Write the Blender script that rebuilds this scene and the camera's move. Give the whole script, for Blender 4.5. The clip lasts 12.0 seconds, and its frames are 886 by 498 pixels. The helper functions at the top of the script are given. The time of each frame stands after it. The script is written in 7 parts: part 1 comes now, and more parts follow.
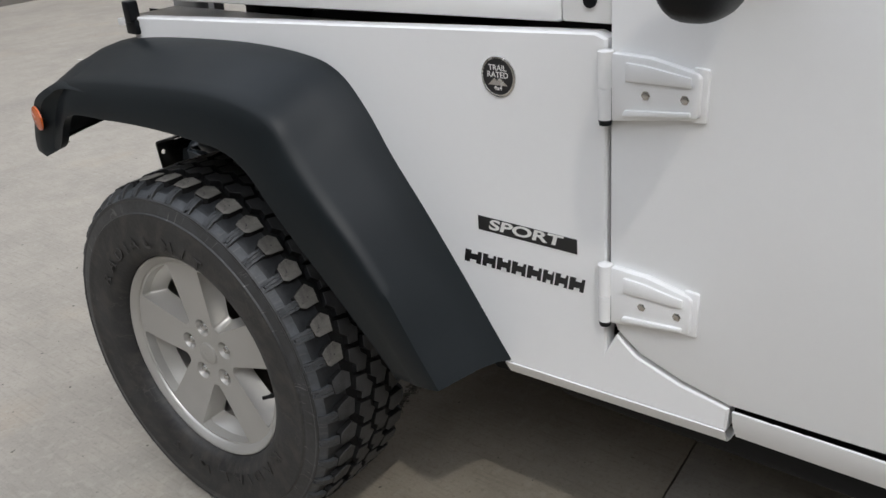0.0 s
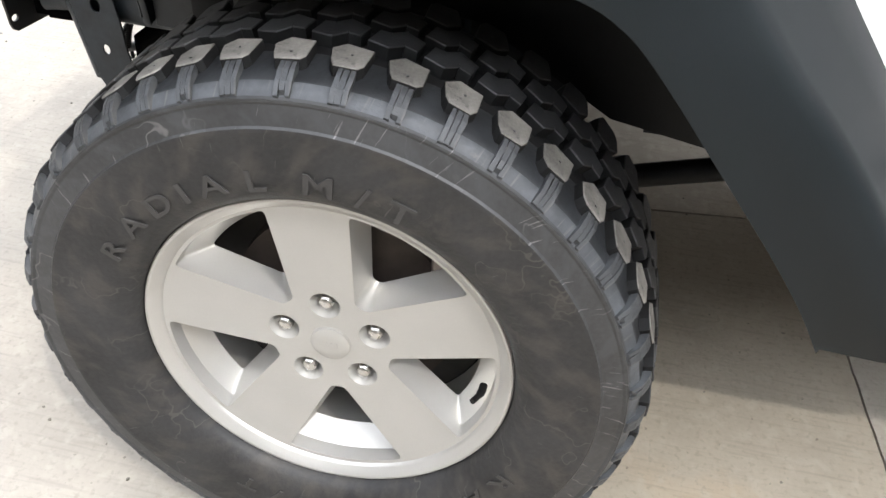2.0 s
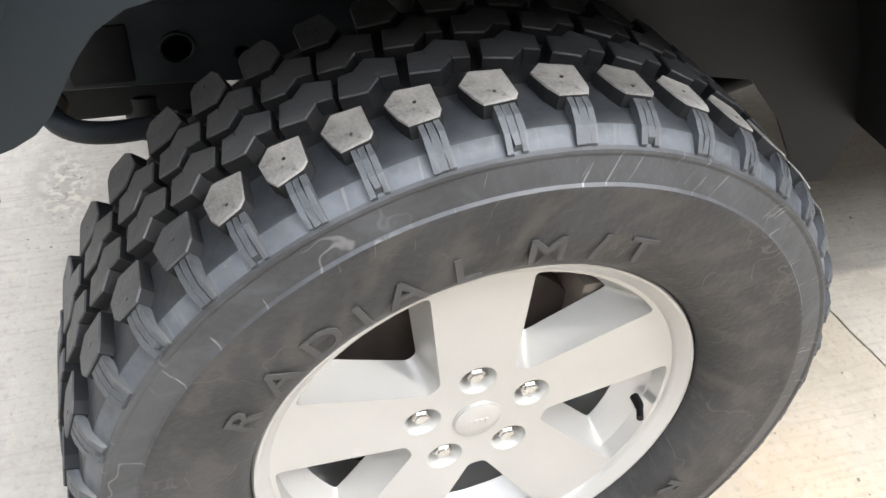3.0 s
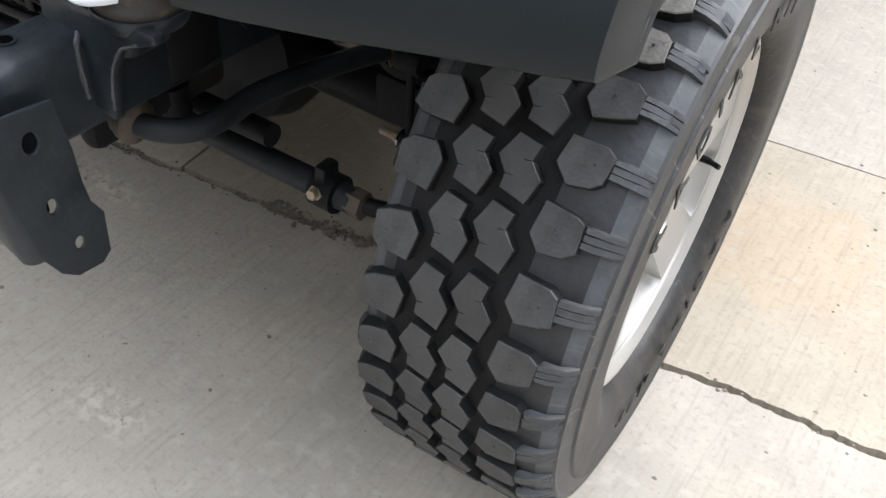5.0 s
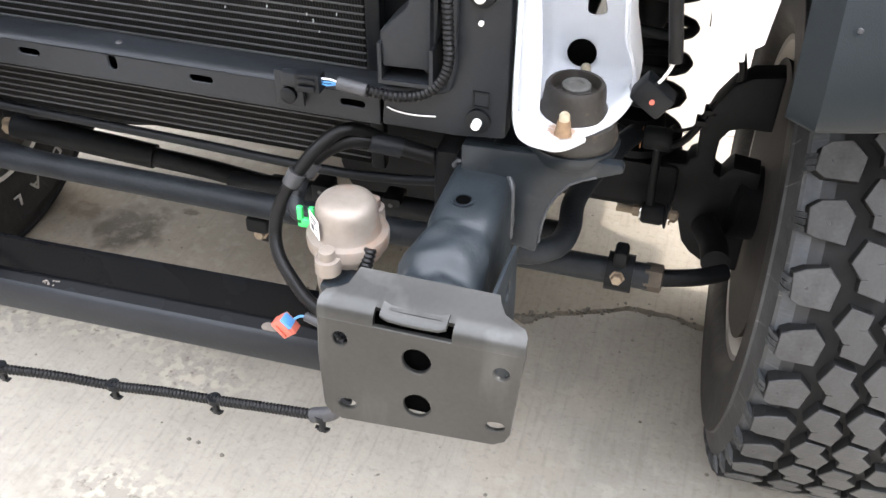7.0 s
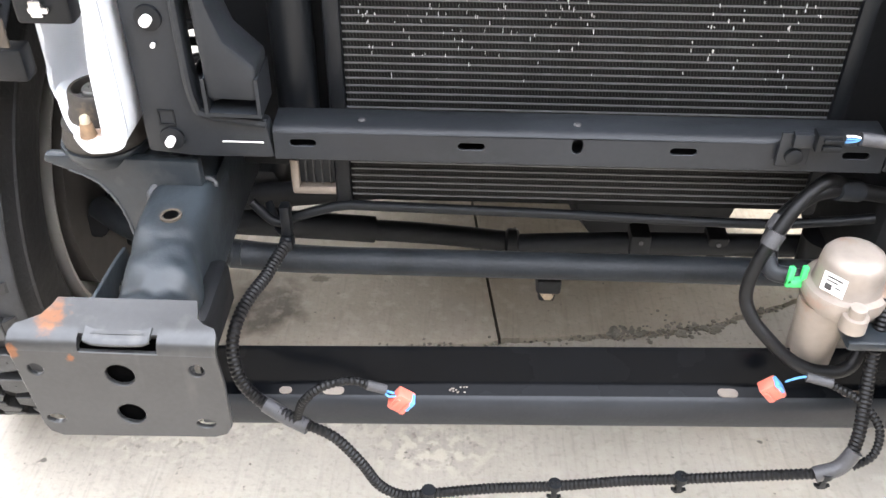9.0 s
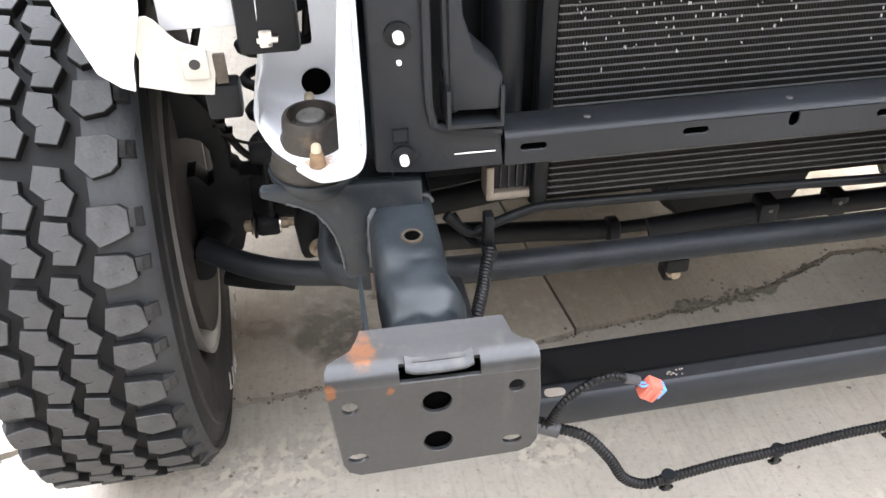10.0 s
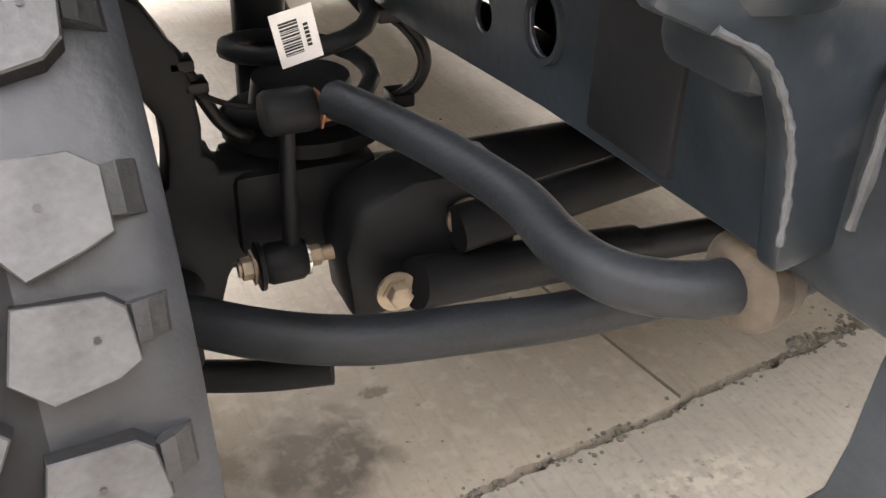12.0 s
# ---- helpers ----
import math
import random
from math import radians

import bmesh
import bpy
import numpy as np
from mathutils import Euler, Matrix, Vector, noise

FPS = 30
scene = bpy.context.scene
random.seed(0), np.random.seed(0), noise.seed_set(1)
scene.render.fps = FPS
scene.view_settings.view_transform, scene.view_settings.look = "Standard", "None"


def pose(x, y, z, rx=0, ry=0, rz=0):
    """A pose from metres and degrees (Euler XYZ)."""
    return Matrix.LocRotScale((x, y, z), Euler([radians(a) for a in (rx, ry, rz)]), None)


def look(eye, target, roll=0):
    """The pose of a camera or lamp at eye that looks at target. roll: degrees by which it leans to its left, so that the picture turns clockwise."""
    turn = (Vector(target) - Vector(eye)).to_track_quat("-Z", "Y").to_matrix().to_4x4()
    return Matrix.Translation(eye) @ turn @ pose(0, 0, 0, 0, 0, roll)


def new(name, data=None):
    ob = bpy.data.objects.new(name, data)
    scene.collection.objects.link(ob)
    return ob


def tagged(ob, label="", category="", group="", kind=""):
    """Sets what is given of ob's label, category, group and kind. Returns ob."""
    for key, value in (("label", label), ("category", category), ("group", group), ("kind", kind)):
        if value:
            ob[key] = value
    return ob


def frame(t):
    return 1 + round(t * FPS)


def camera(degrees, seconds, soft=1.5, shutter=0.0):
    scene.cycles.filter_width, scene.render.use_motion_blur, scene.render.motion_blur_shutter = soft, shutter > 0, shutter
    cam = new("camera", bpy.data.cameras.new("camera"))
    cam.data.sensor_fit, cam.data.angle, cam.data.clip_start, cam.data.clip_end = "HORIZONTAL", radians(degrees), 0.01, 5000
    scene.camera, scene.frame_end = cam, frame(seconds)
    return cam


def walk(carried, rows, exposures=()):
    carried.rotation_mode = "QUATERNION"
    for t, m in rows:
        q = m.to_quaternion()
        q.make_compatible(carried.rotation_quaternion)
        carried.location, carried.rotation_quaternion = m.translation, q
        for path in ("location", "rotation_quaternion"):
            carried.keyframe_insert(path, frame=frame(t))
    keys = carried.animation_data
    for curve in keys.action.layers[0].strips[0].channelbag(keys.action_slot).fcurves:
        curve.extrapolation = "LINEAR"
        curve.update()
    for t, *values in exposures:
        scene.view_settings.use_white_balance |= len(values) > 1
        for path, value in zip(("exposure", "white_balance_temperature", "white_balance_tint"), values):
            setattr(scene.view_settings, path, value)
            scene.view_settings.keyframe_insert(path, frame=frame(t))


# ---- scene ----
cam = camera(52.5, 12.0)
PATH = [
    (0, (-1.826, -1.527, 1.377), (-0.458, -0.329, 0.544), -4.7),
    (0.3, (-1.818, -1.25, 1.37), (-0.443, -0.079, 0.512), -4.6),
    (0.5, (-1.781, -1.077, 1.34), (-0.421, 0.057, 0.41), -4.4),
    (1, (-1.675, -0.706, 1.288), (-0.329, 0.244, 0.154), -3.3),
    (1.5, (-1.652, -0.468, 1.231), (-0.202, 0.172, 0.011), 0.1),
    (2, (-1.661, -0.31, 1.208), (-0.135, 0.018, -0.042), 2.5),
    (2.5, (-1.569, -0.062, 1.179), (-0.04, -0.056, -0.11), 2.0),
    (3, (-1.436, 0.241, 1.151), (-0.019, -0.251, -0.173), 4.6),
    (3.2, (-1.419, 0.339, 1.142), (-0.065, -0.311, -0.178), 5.5),
    (4.8, (-1.16, 0.835, 1.07), (-0.387, -0.416, -0.286), 6.5),
    (5, (-1.107, 0.911, 1.093), (-0.36, -0.376, -0.243), 5.8),
    (5.5, (-0.975, 1.066, 1.145), (-0.239, -0.289, -0.128), 3.2),
    (6, (-0.837, 1.126, 1.134), (-0.131, -0.279, -0.102), 0.9),
    (6.5, (-0.708, 1.171, 1.145), (-0.099, -0.279, -0.091), 0.7),
    (6.7, (-0.653, 1.175, 1.143), (-0.112, -0.301, -0.093), 0.9),
    (8.3, (-0.149, 1.22, 1.163), (0.013, -0.358, -0.056), -1.1),
    (8.5, (-0.06, 1.21, 1.165), (0.072, -0.364, -0.061), -0.4),
    (9, (0.105, 1.21, 1.176), (0.156, -0.363, -0.058), 0.4),
    (9.5, (0.307, 1.239, 1.182), (0.199, -0.346, -0.032), -0.4),
    (10, (0.462, 1.19, 1.171), (0.238, -0.376, -0.052), -1.2),
    (10.5, (0.58, 1.034, 1.112), (0.196, -0.461, -0.159), 0.5),
    (11, (0.652, 0.912, 1.064), (0.074, -0.454, -0.278), 3.8),
    (11.2, (0.687, 0.842, 1.03), (0.023, -0.466, -0.33), 5.3),
    (11.5, (0.703, 0.764, 0.941), (-0.015, -0.544, -0.392), 5.4),
    (11.8, (0.709, 0.695, 0.823), (-0.012, -0.731, -0.38), 3.4),
    (12, (0.7, 0.67, 0.757), (-0.02, -0.887, -0.272), 1.4),
]
walk(cam, [(t, look(eye, target, roll)) for t, eye, target, roll in PATH],
     [(0.0, 1.7, 6500, 10), (0.5, 1.95, 6450, 10), (1.0, 2.5, 6500, 10), (1.5, 2.95, 6600, 10), (2.0, 3.2, 6600, 10), (2.5, 3.35, 6500, 10), (3.2, 3.75, 6500, 10), (4.8, 3.2, 6450, 10), (5.0, 3.2, 6450, 10), (5.5, 3.45, 6150, 8),
      (6.0, 4.0, 6300, 9), (6.5, 4.22, 6500, 11), (8.5, 4.85, 6650, 12), (9.25, 4.6, 6650, 12), (10.0, 4.35, 6700, 12), (10.5, 4.2, 6700, 12), (11.0, 4.1, 6700, 12), (11.5, 4.1, 6700, 12), (11.8, 4.3, 7000, 14), (12.0, 4.95, 7250, 15)])
# ---- world and light ----
SUN_DIR = Vector((0.57, 0.585, -1.0)).normalized()
world = bpy.data.worlds.new("sky")
scene.world = world
world.use_nodes = True
wt = world.node_tree
sky = wt.nodes.new("ShaderNodeTexSky")
sky.sky_type = "NISHITA"
sky.sun_disc = False
sky.sun_elevation = math.asin(-SUN_DIR.z)
sky.sun_rotation = math.atan2(-SUN_DIR.x, -SUN_DIR.y)
sky.air_density, sky.dust_density, sky.ozone_density = 1.2, 0.3, 1.0
haze = wt.nodes.new("ShaderNodeHueSaturation")
haze.inputs["Saturation"].default_value = 0.25
wt.links.new(sky.outputs[0], haze.inputs["Color"])
wt.links.new(haze.outputs[0], wt.nodes["Background"].inputs[0])
wt.nodes["Background"].inputs[1].default_value = 0.15
sun = new("sun", bpy.data.lights.new("sun", "SUN"))
sun.data.energy, sun.data.angle, sun.data.color = 0.18, radians(0.8), (1.0, 0.96, 0.90)
sun.matrix_world = look((0, 0, 6), Vector((0, 0, 6)) + SUN_DIR)
scene.view_settings.exposure = 1.0


# ---- materials ----
def mat(name, base, rough=0.5, metal=0.0, vary=0.15, scale=8.0, bump=0.1, bump_scale=60.0, spots=None, spot_amount=0.0,
        spot_scale=5.0, coat=0.0, rough_vary=0.1, random=0.0, bump_dist=0.002, spec=0.5, blots=()):
    """A surface with two scales of colour change, fine relief and, if asked for, stains of another colour."""
    m = bpy.data.materials.new(name)
    m.use_nodes = True
    t = m.node_tree
    n, l = t.nodes, t.links
    b = n["Principled BSDF"]
    co = n.new("ShaderNodeTexCoord")
    big = n.new("ShaderNodeTexNoise")
    big.inputs["Scale"].default_value, big.inputs["Detail"].default_value = scale, 5
    l.new(co.outputs["Object"], big.inputs["Vector"])
    fine = n.new("ShaderNodeTexNoise")
    fine.inputs["Scale"].default_value, fine.inputs["Detail"].default_value = bump_scale, 6
    l.new(co.outputs["Object"], fine.inputs["Vector"])
    ramp = n.new("ShaderNodeMapRange")
    ramp.inputs["From Min"].default_value, ramp.inputs["From Max"].default_value = 0.3, 0.7
    ramp.inputs["To Min"].default_value, ramp.inputs["To Max"].default_value = 1 - vary, 1 + vary
    mix = n.new("ShaderNodeMath")
    mix.operation = "MULTIPLY_ADD"
    l.new(fine.outputs["Fac"], mix.inputs[0])
    mix.inputs[1].default_value = 0.35
    l.new(big.outputs["Fac"], mix.inputs[2])
    l.new(mix.outputs[0], ramp.inputs["Value"])
    ramp.inputs["From Min"].default_value, ramp.inputs["From Max"].default_value = 0.45, 0.9
    col = n.new("ShaderNodeVectorMath")
    col.operation = "SCALE"
    col.inputs[0].default_value = base
    l.new(ramp.outputs[0], col.inputs["Scale"])
    out = col.outputs[0]
    if random:
        info = n.new("ShaderNodeObjectInfo")
        rr = n.new("ShaderNodeMapRange")
        rr.inputs["To Min"].default_value, rr.inputs["To Max"].default_value = 1 - random, 1 + random
        l.new(info.outputs["Random"], rr.inputs["Value"])
        c2 = n.new("ShaderNodeVectorMath")
        c2.operation = "SCALE"
        l.new(out, c2.inputs[0])
        l.new(rr.outputs[0], c2.inputs["Scale"])
        out = c2.outputs[0]
    if spots:
        sp = n.new("ShaderNodeTexNoise")
        sp.inputs["Scale"].default_value, sp.inputs["Detail"].default_value, sp.inputs["Roughness"].default_value = spot_scale, 8, 0.7
        l.new(co.outputs["Object"], sp.inputs["Vector"])
        sr = n.new("ShaderNodeMapRange")
        sr.inputs["From Min"].default_value, sr.inputs["From Max"].default_value = 0.72 - spot_amount, 0.82 - spot_amount
        l.new(sp.outputs["Fac"], sr.inputs["Value"])
        mx = n.new("ShaderNodeMix")
        mx.data_type = "RGBA"
        l.new(sr.outputs[0], mx.inputs["Factor"])
        l.new(out, mx.inputs["A"])
        mx.inputs["B"].default_value = (*spots, 1)
        out = mx.outputs["Result"]
    for where, size, colour, amount in blots:
        mp = n.new("ShaderNodeMapping")
        mp.vector_type = "POINT"
        mp.inputs["Location"].default_value = [-w / q for w, q in zip(where, size)]
        mp.inputs["Scale"].default_value = [1 / q for q in size]
        l.new(co.outputs["Object"], mp.inputs["Vector"])
        ln = n.new("ShaderNodeVectorMath")
        ln.operation = "LENGTH"
        l.new(mp.outputs[0], ln.inputs[0])
        wob = n.new("ShaderNodeTexNoise")
        wob.inputs["Scale"].default_value, wob.inputs["Detail"].default_value = 1.6 / max(1e-3, min(size)), 6
        l.new(co.outputs["Object"], wob.inputs["Vector"])
        ad = n.new("ShaderNodeMath")
        ad.operation = "MULTIPLY_ADD"
        l.new(wob.outputs["Fac"], ad.inputs[0])
        ad.inputs[1].default_value = -1.6
        l.new(ln.outputs["Value"], ad.inputs[2])
        mr = n.new("ShaderNodeMapRange")
        mr.inputs["From Min"].default_value, mr.inputs["From Max"].default_value = 0.35, -0.15
        mr.inputs["To Max"].default_value = amount
        l.new(ad.outputs[0], mr.inputs["Value"])
        mx = n.new("ShaderNodeMix")
        mx.data_type = "RGBA"
        l.new(mr.outputs[0], mx.inputs["Factor"])
        l.new(out, mx.inputs["A"])
        mx.inputs["B"].default_value = (*colour, 1)
        out = mx.outputs["Result"]
    l.new(out, b.inputs["Base Color"])
    ro = n.new("ShaderNodeMapRange")
    ro.inputs["To Min"].default_value, ro.inputs["To Max"].default_value = max(0.02, rough - rough_vary), min(1, rough + rough_vary)
    l.new(big.outputs["Fac"], ro.inputs["Value"])
    l.new(ro.outputs[0], b.inputs["Roughness"])
    b.inputs["Metallic"].default_value = metal
    b.inputs["Coat Weight"].default_value = coat
    b.inputs["Specular IOR Level"].default_value = spec
    if bump:
        bp = n.new("ShaderNodeBump")
        bp.inputs["Strength"].default_value, bp.inputs["Distance"].default_value = bump, bump_dist
        l.new(fine.outputs["Fac"], bp.inputs["Height"])
        l.new(bp.outputs[0], b.inputs["Normal"])
    return m


WHITE = mat("white car paint", (0.85, 0.85, 0.84), 0.3, vary=0.012, scale=2, bump=0.0, coat=0.5, rough_vary=0.05)
WHITE_DULL = mat("unpolished white primer paint", (0.64, 0.66, 0.69), 0.5, vary=0.04, scale=9, bump=0.1, spots=(0.45, 0.25, 0.12), spot_amount=0.0, spot_scale=7,
                 blots=[((q * 0.474, 0.462, 0.722), (0.016, 0.012, 0.006), (0.36, 0.19, 0.09), 0.8) for q in (1, -1)] + [((q * 0.486, 0.472, 0.7175), (0.0035, 0.006, 0.0045), (0.22, 0.07, 0.02), 0.95) for q in (1, -1)])
STUB = mat("cream bolt stub", (0.36, 0.31, 0.22), 0.6, vary=0.2, scale=90, bump=0.1, spots=(0.30, 0.14, 0.06), spot_amount=0.08, spot_scale=60)
CREAM = mat("dusty white bracket paint", (0.44, 0.425, 0.38), 0.5, vary=0.08, scale=12, bump=0.1)
FLARE = mat("grained dark grey plastic", (0.009, 0.0120, 0.0136), 0.42, spec=0.22, vary=0.12, scale=5, bump=0.25, bump_scale=900, bump_dist=0.0006)
RUBBER = mat("dusty black tyre rubber", (0.0245, 0.0244, 0.0245), 0.5, spec=0.33, vary=0.4, scale=9, bump=0.3, bump_scale=160, spots=(0.046, 0.042, 0.037), spot_amount=0.14, spot_scale=7)
WALL_BAND = mat("blue-grey sidewall rubber", (0.037, 0.0375, 0.038), 0.45, spec=0.36, vary=0.35, scale=11, bump=0.25, bump_scale=140, spots=(0.048, 0.048, 0.047), spot_amount=0.10, spot_scale=10)
TREAD = mat("worn tread rubber", (0.036, 0.0365, 0.0368), 0.6, vary=0.25, scale=40, bump=0.25, bump_scale=300, random=0.18)
SHOULDER = mat("worn shoulder tread rubber", (0.0362, 0.0368, 0.0371), 0.62, vary=0.45, scale=45, bump=0.3, bump_scale=250, random=0.15, spots=(0.13, 0.115, 0.09), spot_amount=0.09, spot_scale=26)
# pale from mud dust and from sunlight put into the colour
SHOULDER_PALE = mat("tread rubber pale with mud dust and painted sunlight", (0.15, 0.143, 0.13), 0.8, vary=0.35, scale=30, bump=0.4, bump_scale=250, random=0.3, spots=(0.045, 0.044, 0.042), spot_amount=0.17, spot_scale=26)
LUG = mat("grey side lug rubber", (0.039, 0.0418, 0.0450), 0.55, vary=0.35, scale=45, bump=0.3, bump_scale=260, random=0.15, spots=(0.13, 0.125, 0.115), spot_amount=0.05, spot_scale=40)
DISC = mat("dull brown brake disc", (0.07, 0.055, 0.045), 0.7, metal=0.3, vary=0.3, scale=20, bump=0.2)
# channel walls and floor: their shade is put into this black
XBLACK = mat("gloss black channel paint darkened by shade", (0.0022, 0.0026, 0.0034), 0.26, spec=0.07, vary=0.25, scale=9, bump=0.06, bump_scale=100, spots=(0.03, 0.03, 0.03), spot_amount=-0.03, spot_scale=25)
# groove floors and block walls: the shade of the depth put into colour
GROOVE_SHADE = mat("tread rubber with groove shade painted in", (0.007, 0.007, 0.0073), 0.75, spec=0.3, vary=0.3, scale=30, bump=0.2, bump_scale=200)
ALLOY = mat("silver painted alloy", (0.44, 0.43, 0.405), 0.36, metal=0.5, vary=0.05, scale=10, bump=0.03, bump_scale=500)
CHROME = mat("nut steel", (0.6, 0.59, 0.57), 0.25, metal=1.0, vary=0.1, scale=60, bump=0.0)
FRAME = mat("dark satin chassis paint", (0.0130, 0.0170, 0.0208), 0.36, spec=0.35, vary=0.3, scale=12, bump=0.16, bump_scale=120, spots=(0.05, 0.053, 0.055), spot_amount=0.04, spot_scale=22, rough_vary=0.2)
PLATE_RUSTY = mat("grey steel plate with orange surface rust", (0.046, 0.047, 0.048), 0.34, metal=0.6, vary=0.18, scale=10, bump=0.05, bump_scale=200,
                  blots=[((0.455, 0.655, 0.655), (0.014, 0.02, 0.012), (0.155, 0.064, 0.028), 0.9), ((0.484, 0.684, 0.642), (0.006, 0.012, 0.008), (0.155, 0.064, 0.028), 0.95), ((0.435, 0.69, 0.636), (0.004, 0.02, 0.004), (0.17, 0.07, 0.03), 0.9)])
ROD = mat("dusty dark steel rod", (0.0130, 0.0153, 0.0180), 0.55, spec=0.27, vary=0.35, scale=25, bump=0.25, bump_scale=220, spots=(0.045, 0.044, 0.042), spot_amount=0.06, spot_scale=18)
# passenger tyre's sidewall, darkened in colour for the shade it lies in
BAND_SHADE = mat("tyre rubber with shade painted in", (0.010, 0.0103, 0.011), 0.55, vary=0.4, scale=28, bump=0.5, bump_scale=90, spots=(0.04, 0.04, 0.039), spot_amount=0.06, spot_scale=26)
# dark close to the block bases, where their shade is painted in
VALLEY = mat("rubber with shade painted between the shoulder blocks", (0.014, 0.0155, 0.0175), 0.55, vary=0.4, scale=30, bump=0.4, bump_scale=120, spots=(0.04, 0.04, 0.04), spot_amount=0.03, spot_scale=20)
VALLEY_GREY = mat("blue-grey rubber between the shoulder blocks", (0.0115, 0.0130, 0.0155), 0.5, vary=0.45, scale=24, bump=0.4, bump_scale=110, spots=(0.06, 0.062, 0.065), spot_amount=0.05, spot_scale=18)
LUG_BAND = mat("grey shoulder rubber", (0.056, 0.0605, 0.066), 0.55, vary=0.35, scale=28, bump=0.4, bump_scale=110, spots=(0.09, 0.088, 0.083), spot_amount=0.07, spot_scale=26)
MOUNT = mat("dusty brown-black rubber", (0.021, 0.0175, 0.014), 0.6, vary=0.45, scale=25, bump=0.2, bump_scale=200, spots=(0.075, 0.052, 0.034), spot_amount=0.16, spot_scale=22)
# brake dust and the barrel's own shade in one dark colour
BARREL_DARK = mat("alloy darkened by brake dust and painted shade", (0.045, 0.041, 0.037), 0.7, metal=0.2, vary=0.35, scale=18, bump=0.1)
MOUNT_CORE = mat("dusty grey mount core", (0.075, 0.073, 0.068), 0.6, vary=0.35, scale=60, bump=0.2, bump_scale=200)
RUST_TAN = mat("tan rusted bolt collar", (0.20, 0.125, 0.07), 0.7, vary=0.4, scale=70, bump=0.3, bump_scale=200)
HORN = mat("dark blue-grey waxed chassis paint", (0.0195, 0.0245, 0.0288), 0.44, spec=0.38, vary=0.38, scale=18, bump=0.22, bump_scale=70, bump_dist=0.004, spots=(0.07, 0.073, 0.075), spot_amount=0.03, spot_scale=25, rough_vary=0.2)
# near-black that paints the shade inside holes and slots
PITCH = mat("painted shade of a deep hole", (0.0012, 0.0012, 0.0013), 0.9, spec=0.02, vary=0.2, bump=0.0)
FIN_DARK = mat("black folded fins", (0.012, 0.0117, 0.011), 0.6, spec=0.15, vary=0.3, scale=30, bump=0.2, bump_scale=200)
LUG_DARK = mat("scratched dark lug rubber", (0.015, 0.0152, 0.0155), 0.5, vary=0.4, scale=30, bump=0.4, bump_scale=160, random=0.1, spots=(0.09, 0.09, 0.088), spot_amount=0.05, spot_scale=45)
# kept dark so the added walls throw little light back
WALL_GREY = mat("plain grey of the added walls", (0.17, 0.155, 0.135), 0.9, vary=0.2, scale=1.5, bump=0.2, bump_scale=40)
SEAM = mat("pale dusty weld", (0.045, 0.048, 0.052), 0.5, vary=0.3, scale=60, bump=0.5, bump_scale=200)
PLATE = mat("grey coated steel plate", (0.045, 0.0445, 0.042), 0.34, metal=0.6, vary=0.18, scale=10, bump=0.05, bump_scale=200)
BLACK = mat("black moulded plastic", (0.0054, 0.0063, 0.0076), 0.42, spec=0.2, vary=0.2, scale=10, bump=0.1, bump_scale=300, spots=(0.05, 0.05, 0.05), spot_amount=0.0)
DARK = mat("greasy black underbody metal", (0.0072, 0.0078, 0.0088), 0.55, spec=0.17, vary=0.3, scale=15, bump=0.2, bump_scale=90, spots=(0.022, 0.021, 0.020), spot_amount=0.03, spot_scale=20)
SUPPORT = mat("dusty grey black support panel", (0.0150, 0.0168, 0.0195), 0.42, spec=0.22, vary=0.2, scale=8, bump=0.1, bump_scale=200)
FINS = mat("black condenser fins", (0.005, 0.005, 0.005), 0.7, spec=0.05, vary=0.3, scale=30, bump=0.3, bump_scale=300)
FIN_TUBE = mat("condenser tube edge", (0.060, 0.061, 0.062), 0.55, metal=0.2, vary=0.3, scale=60, bump=0.2, bump_scale=200, spots=(0.5, 0.5, 0.5), spot_amount=-0.03, spot_scale=45)
BENT = mat("bare bent fin metal", (0.62, 0.62, 0.62), 0.4, metal=0.5, vary=0.3, scale=200, bump=0.0)
CAST = mat("cast aluminium with rusty stain", (0.25, 0.213, 0.182), 0.5, metal=0.3, vary=0.15, scale=20, bump=0.3, bump_scale=120, spots=(0.27, 0.185, 0.14), spot_amount=0.16, spot_scale=14)
RUST = mat("orange brown rust", (0.24, 0.105, 0.05), 0.85, vary=0.4, scale=60, bump=0.5, bump_scale=200)
RUST_DULL = mat("dusty tan rust", (0.060, 0.047, 0.034), 0.7, vary=0.4, scale=40, bump=0.5, bump_scale=150, spots=(0.20, 0.14, 0.085), spot_amount=0.09, spot_scale=28)
HOSE = mat("black rubber hose", (0.005, 0.005, 0.0053), 0.45, spec=0.22, vary=0.2, scale=30, bump=0.15, bump_scale=200)
RED = mat("faded red connector plastic", (0.55, 0.13, 0.09), 0.5, vary=0.12, scale=40, bump=0.05)
BLUE = mat("blue plastic", (0.08, 0.25, 0.5), 0.5, vary=0.1, scale=40, bump=0.0)
GREEN = mat("bright green plastic clip", (0.04, 0.55, 0.14), 0.45, vary=0.08, scale=40, bump=0.0)
ORANGE = mat("orange marker lens", (0.52, 0.095, 0.012), 0.25, vary=0.08, scale=60, bump=0.3, bump_scale=250)
WHITE_PLASTIC = mat("white plastic push pin", (0.8, 0.79, 0.76), 0.5, vary=0.05, bump=0.0)
DECAL = mat("black decal vinyl", (0.012, 0.012, 0.013), 0.35, vary=0.1, bump=0.0)
LETTER = mat("raised tyre lettering rubber", (0.036, 0.034, 0.032), 0.7, vary=0.2, scale=40, bump=0.2, bump_scale=200)
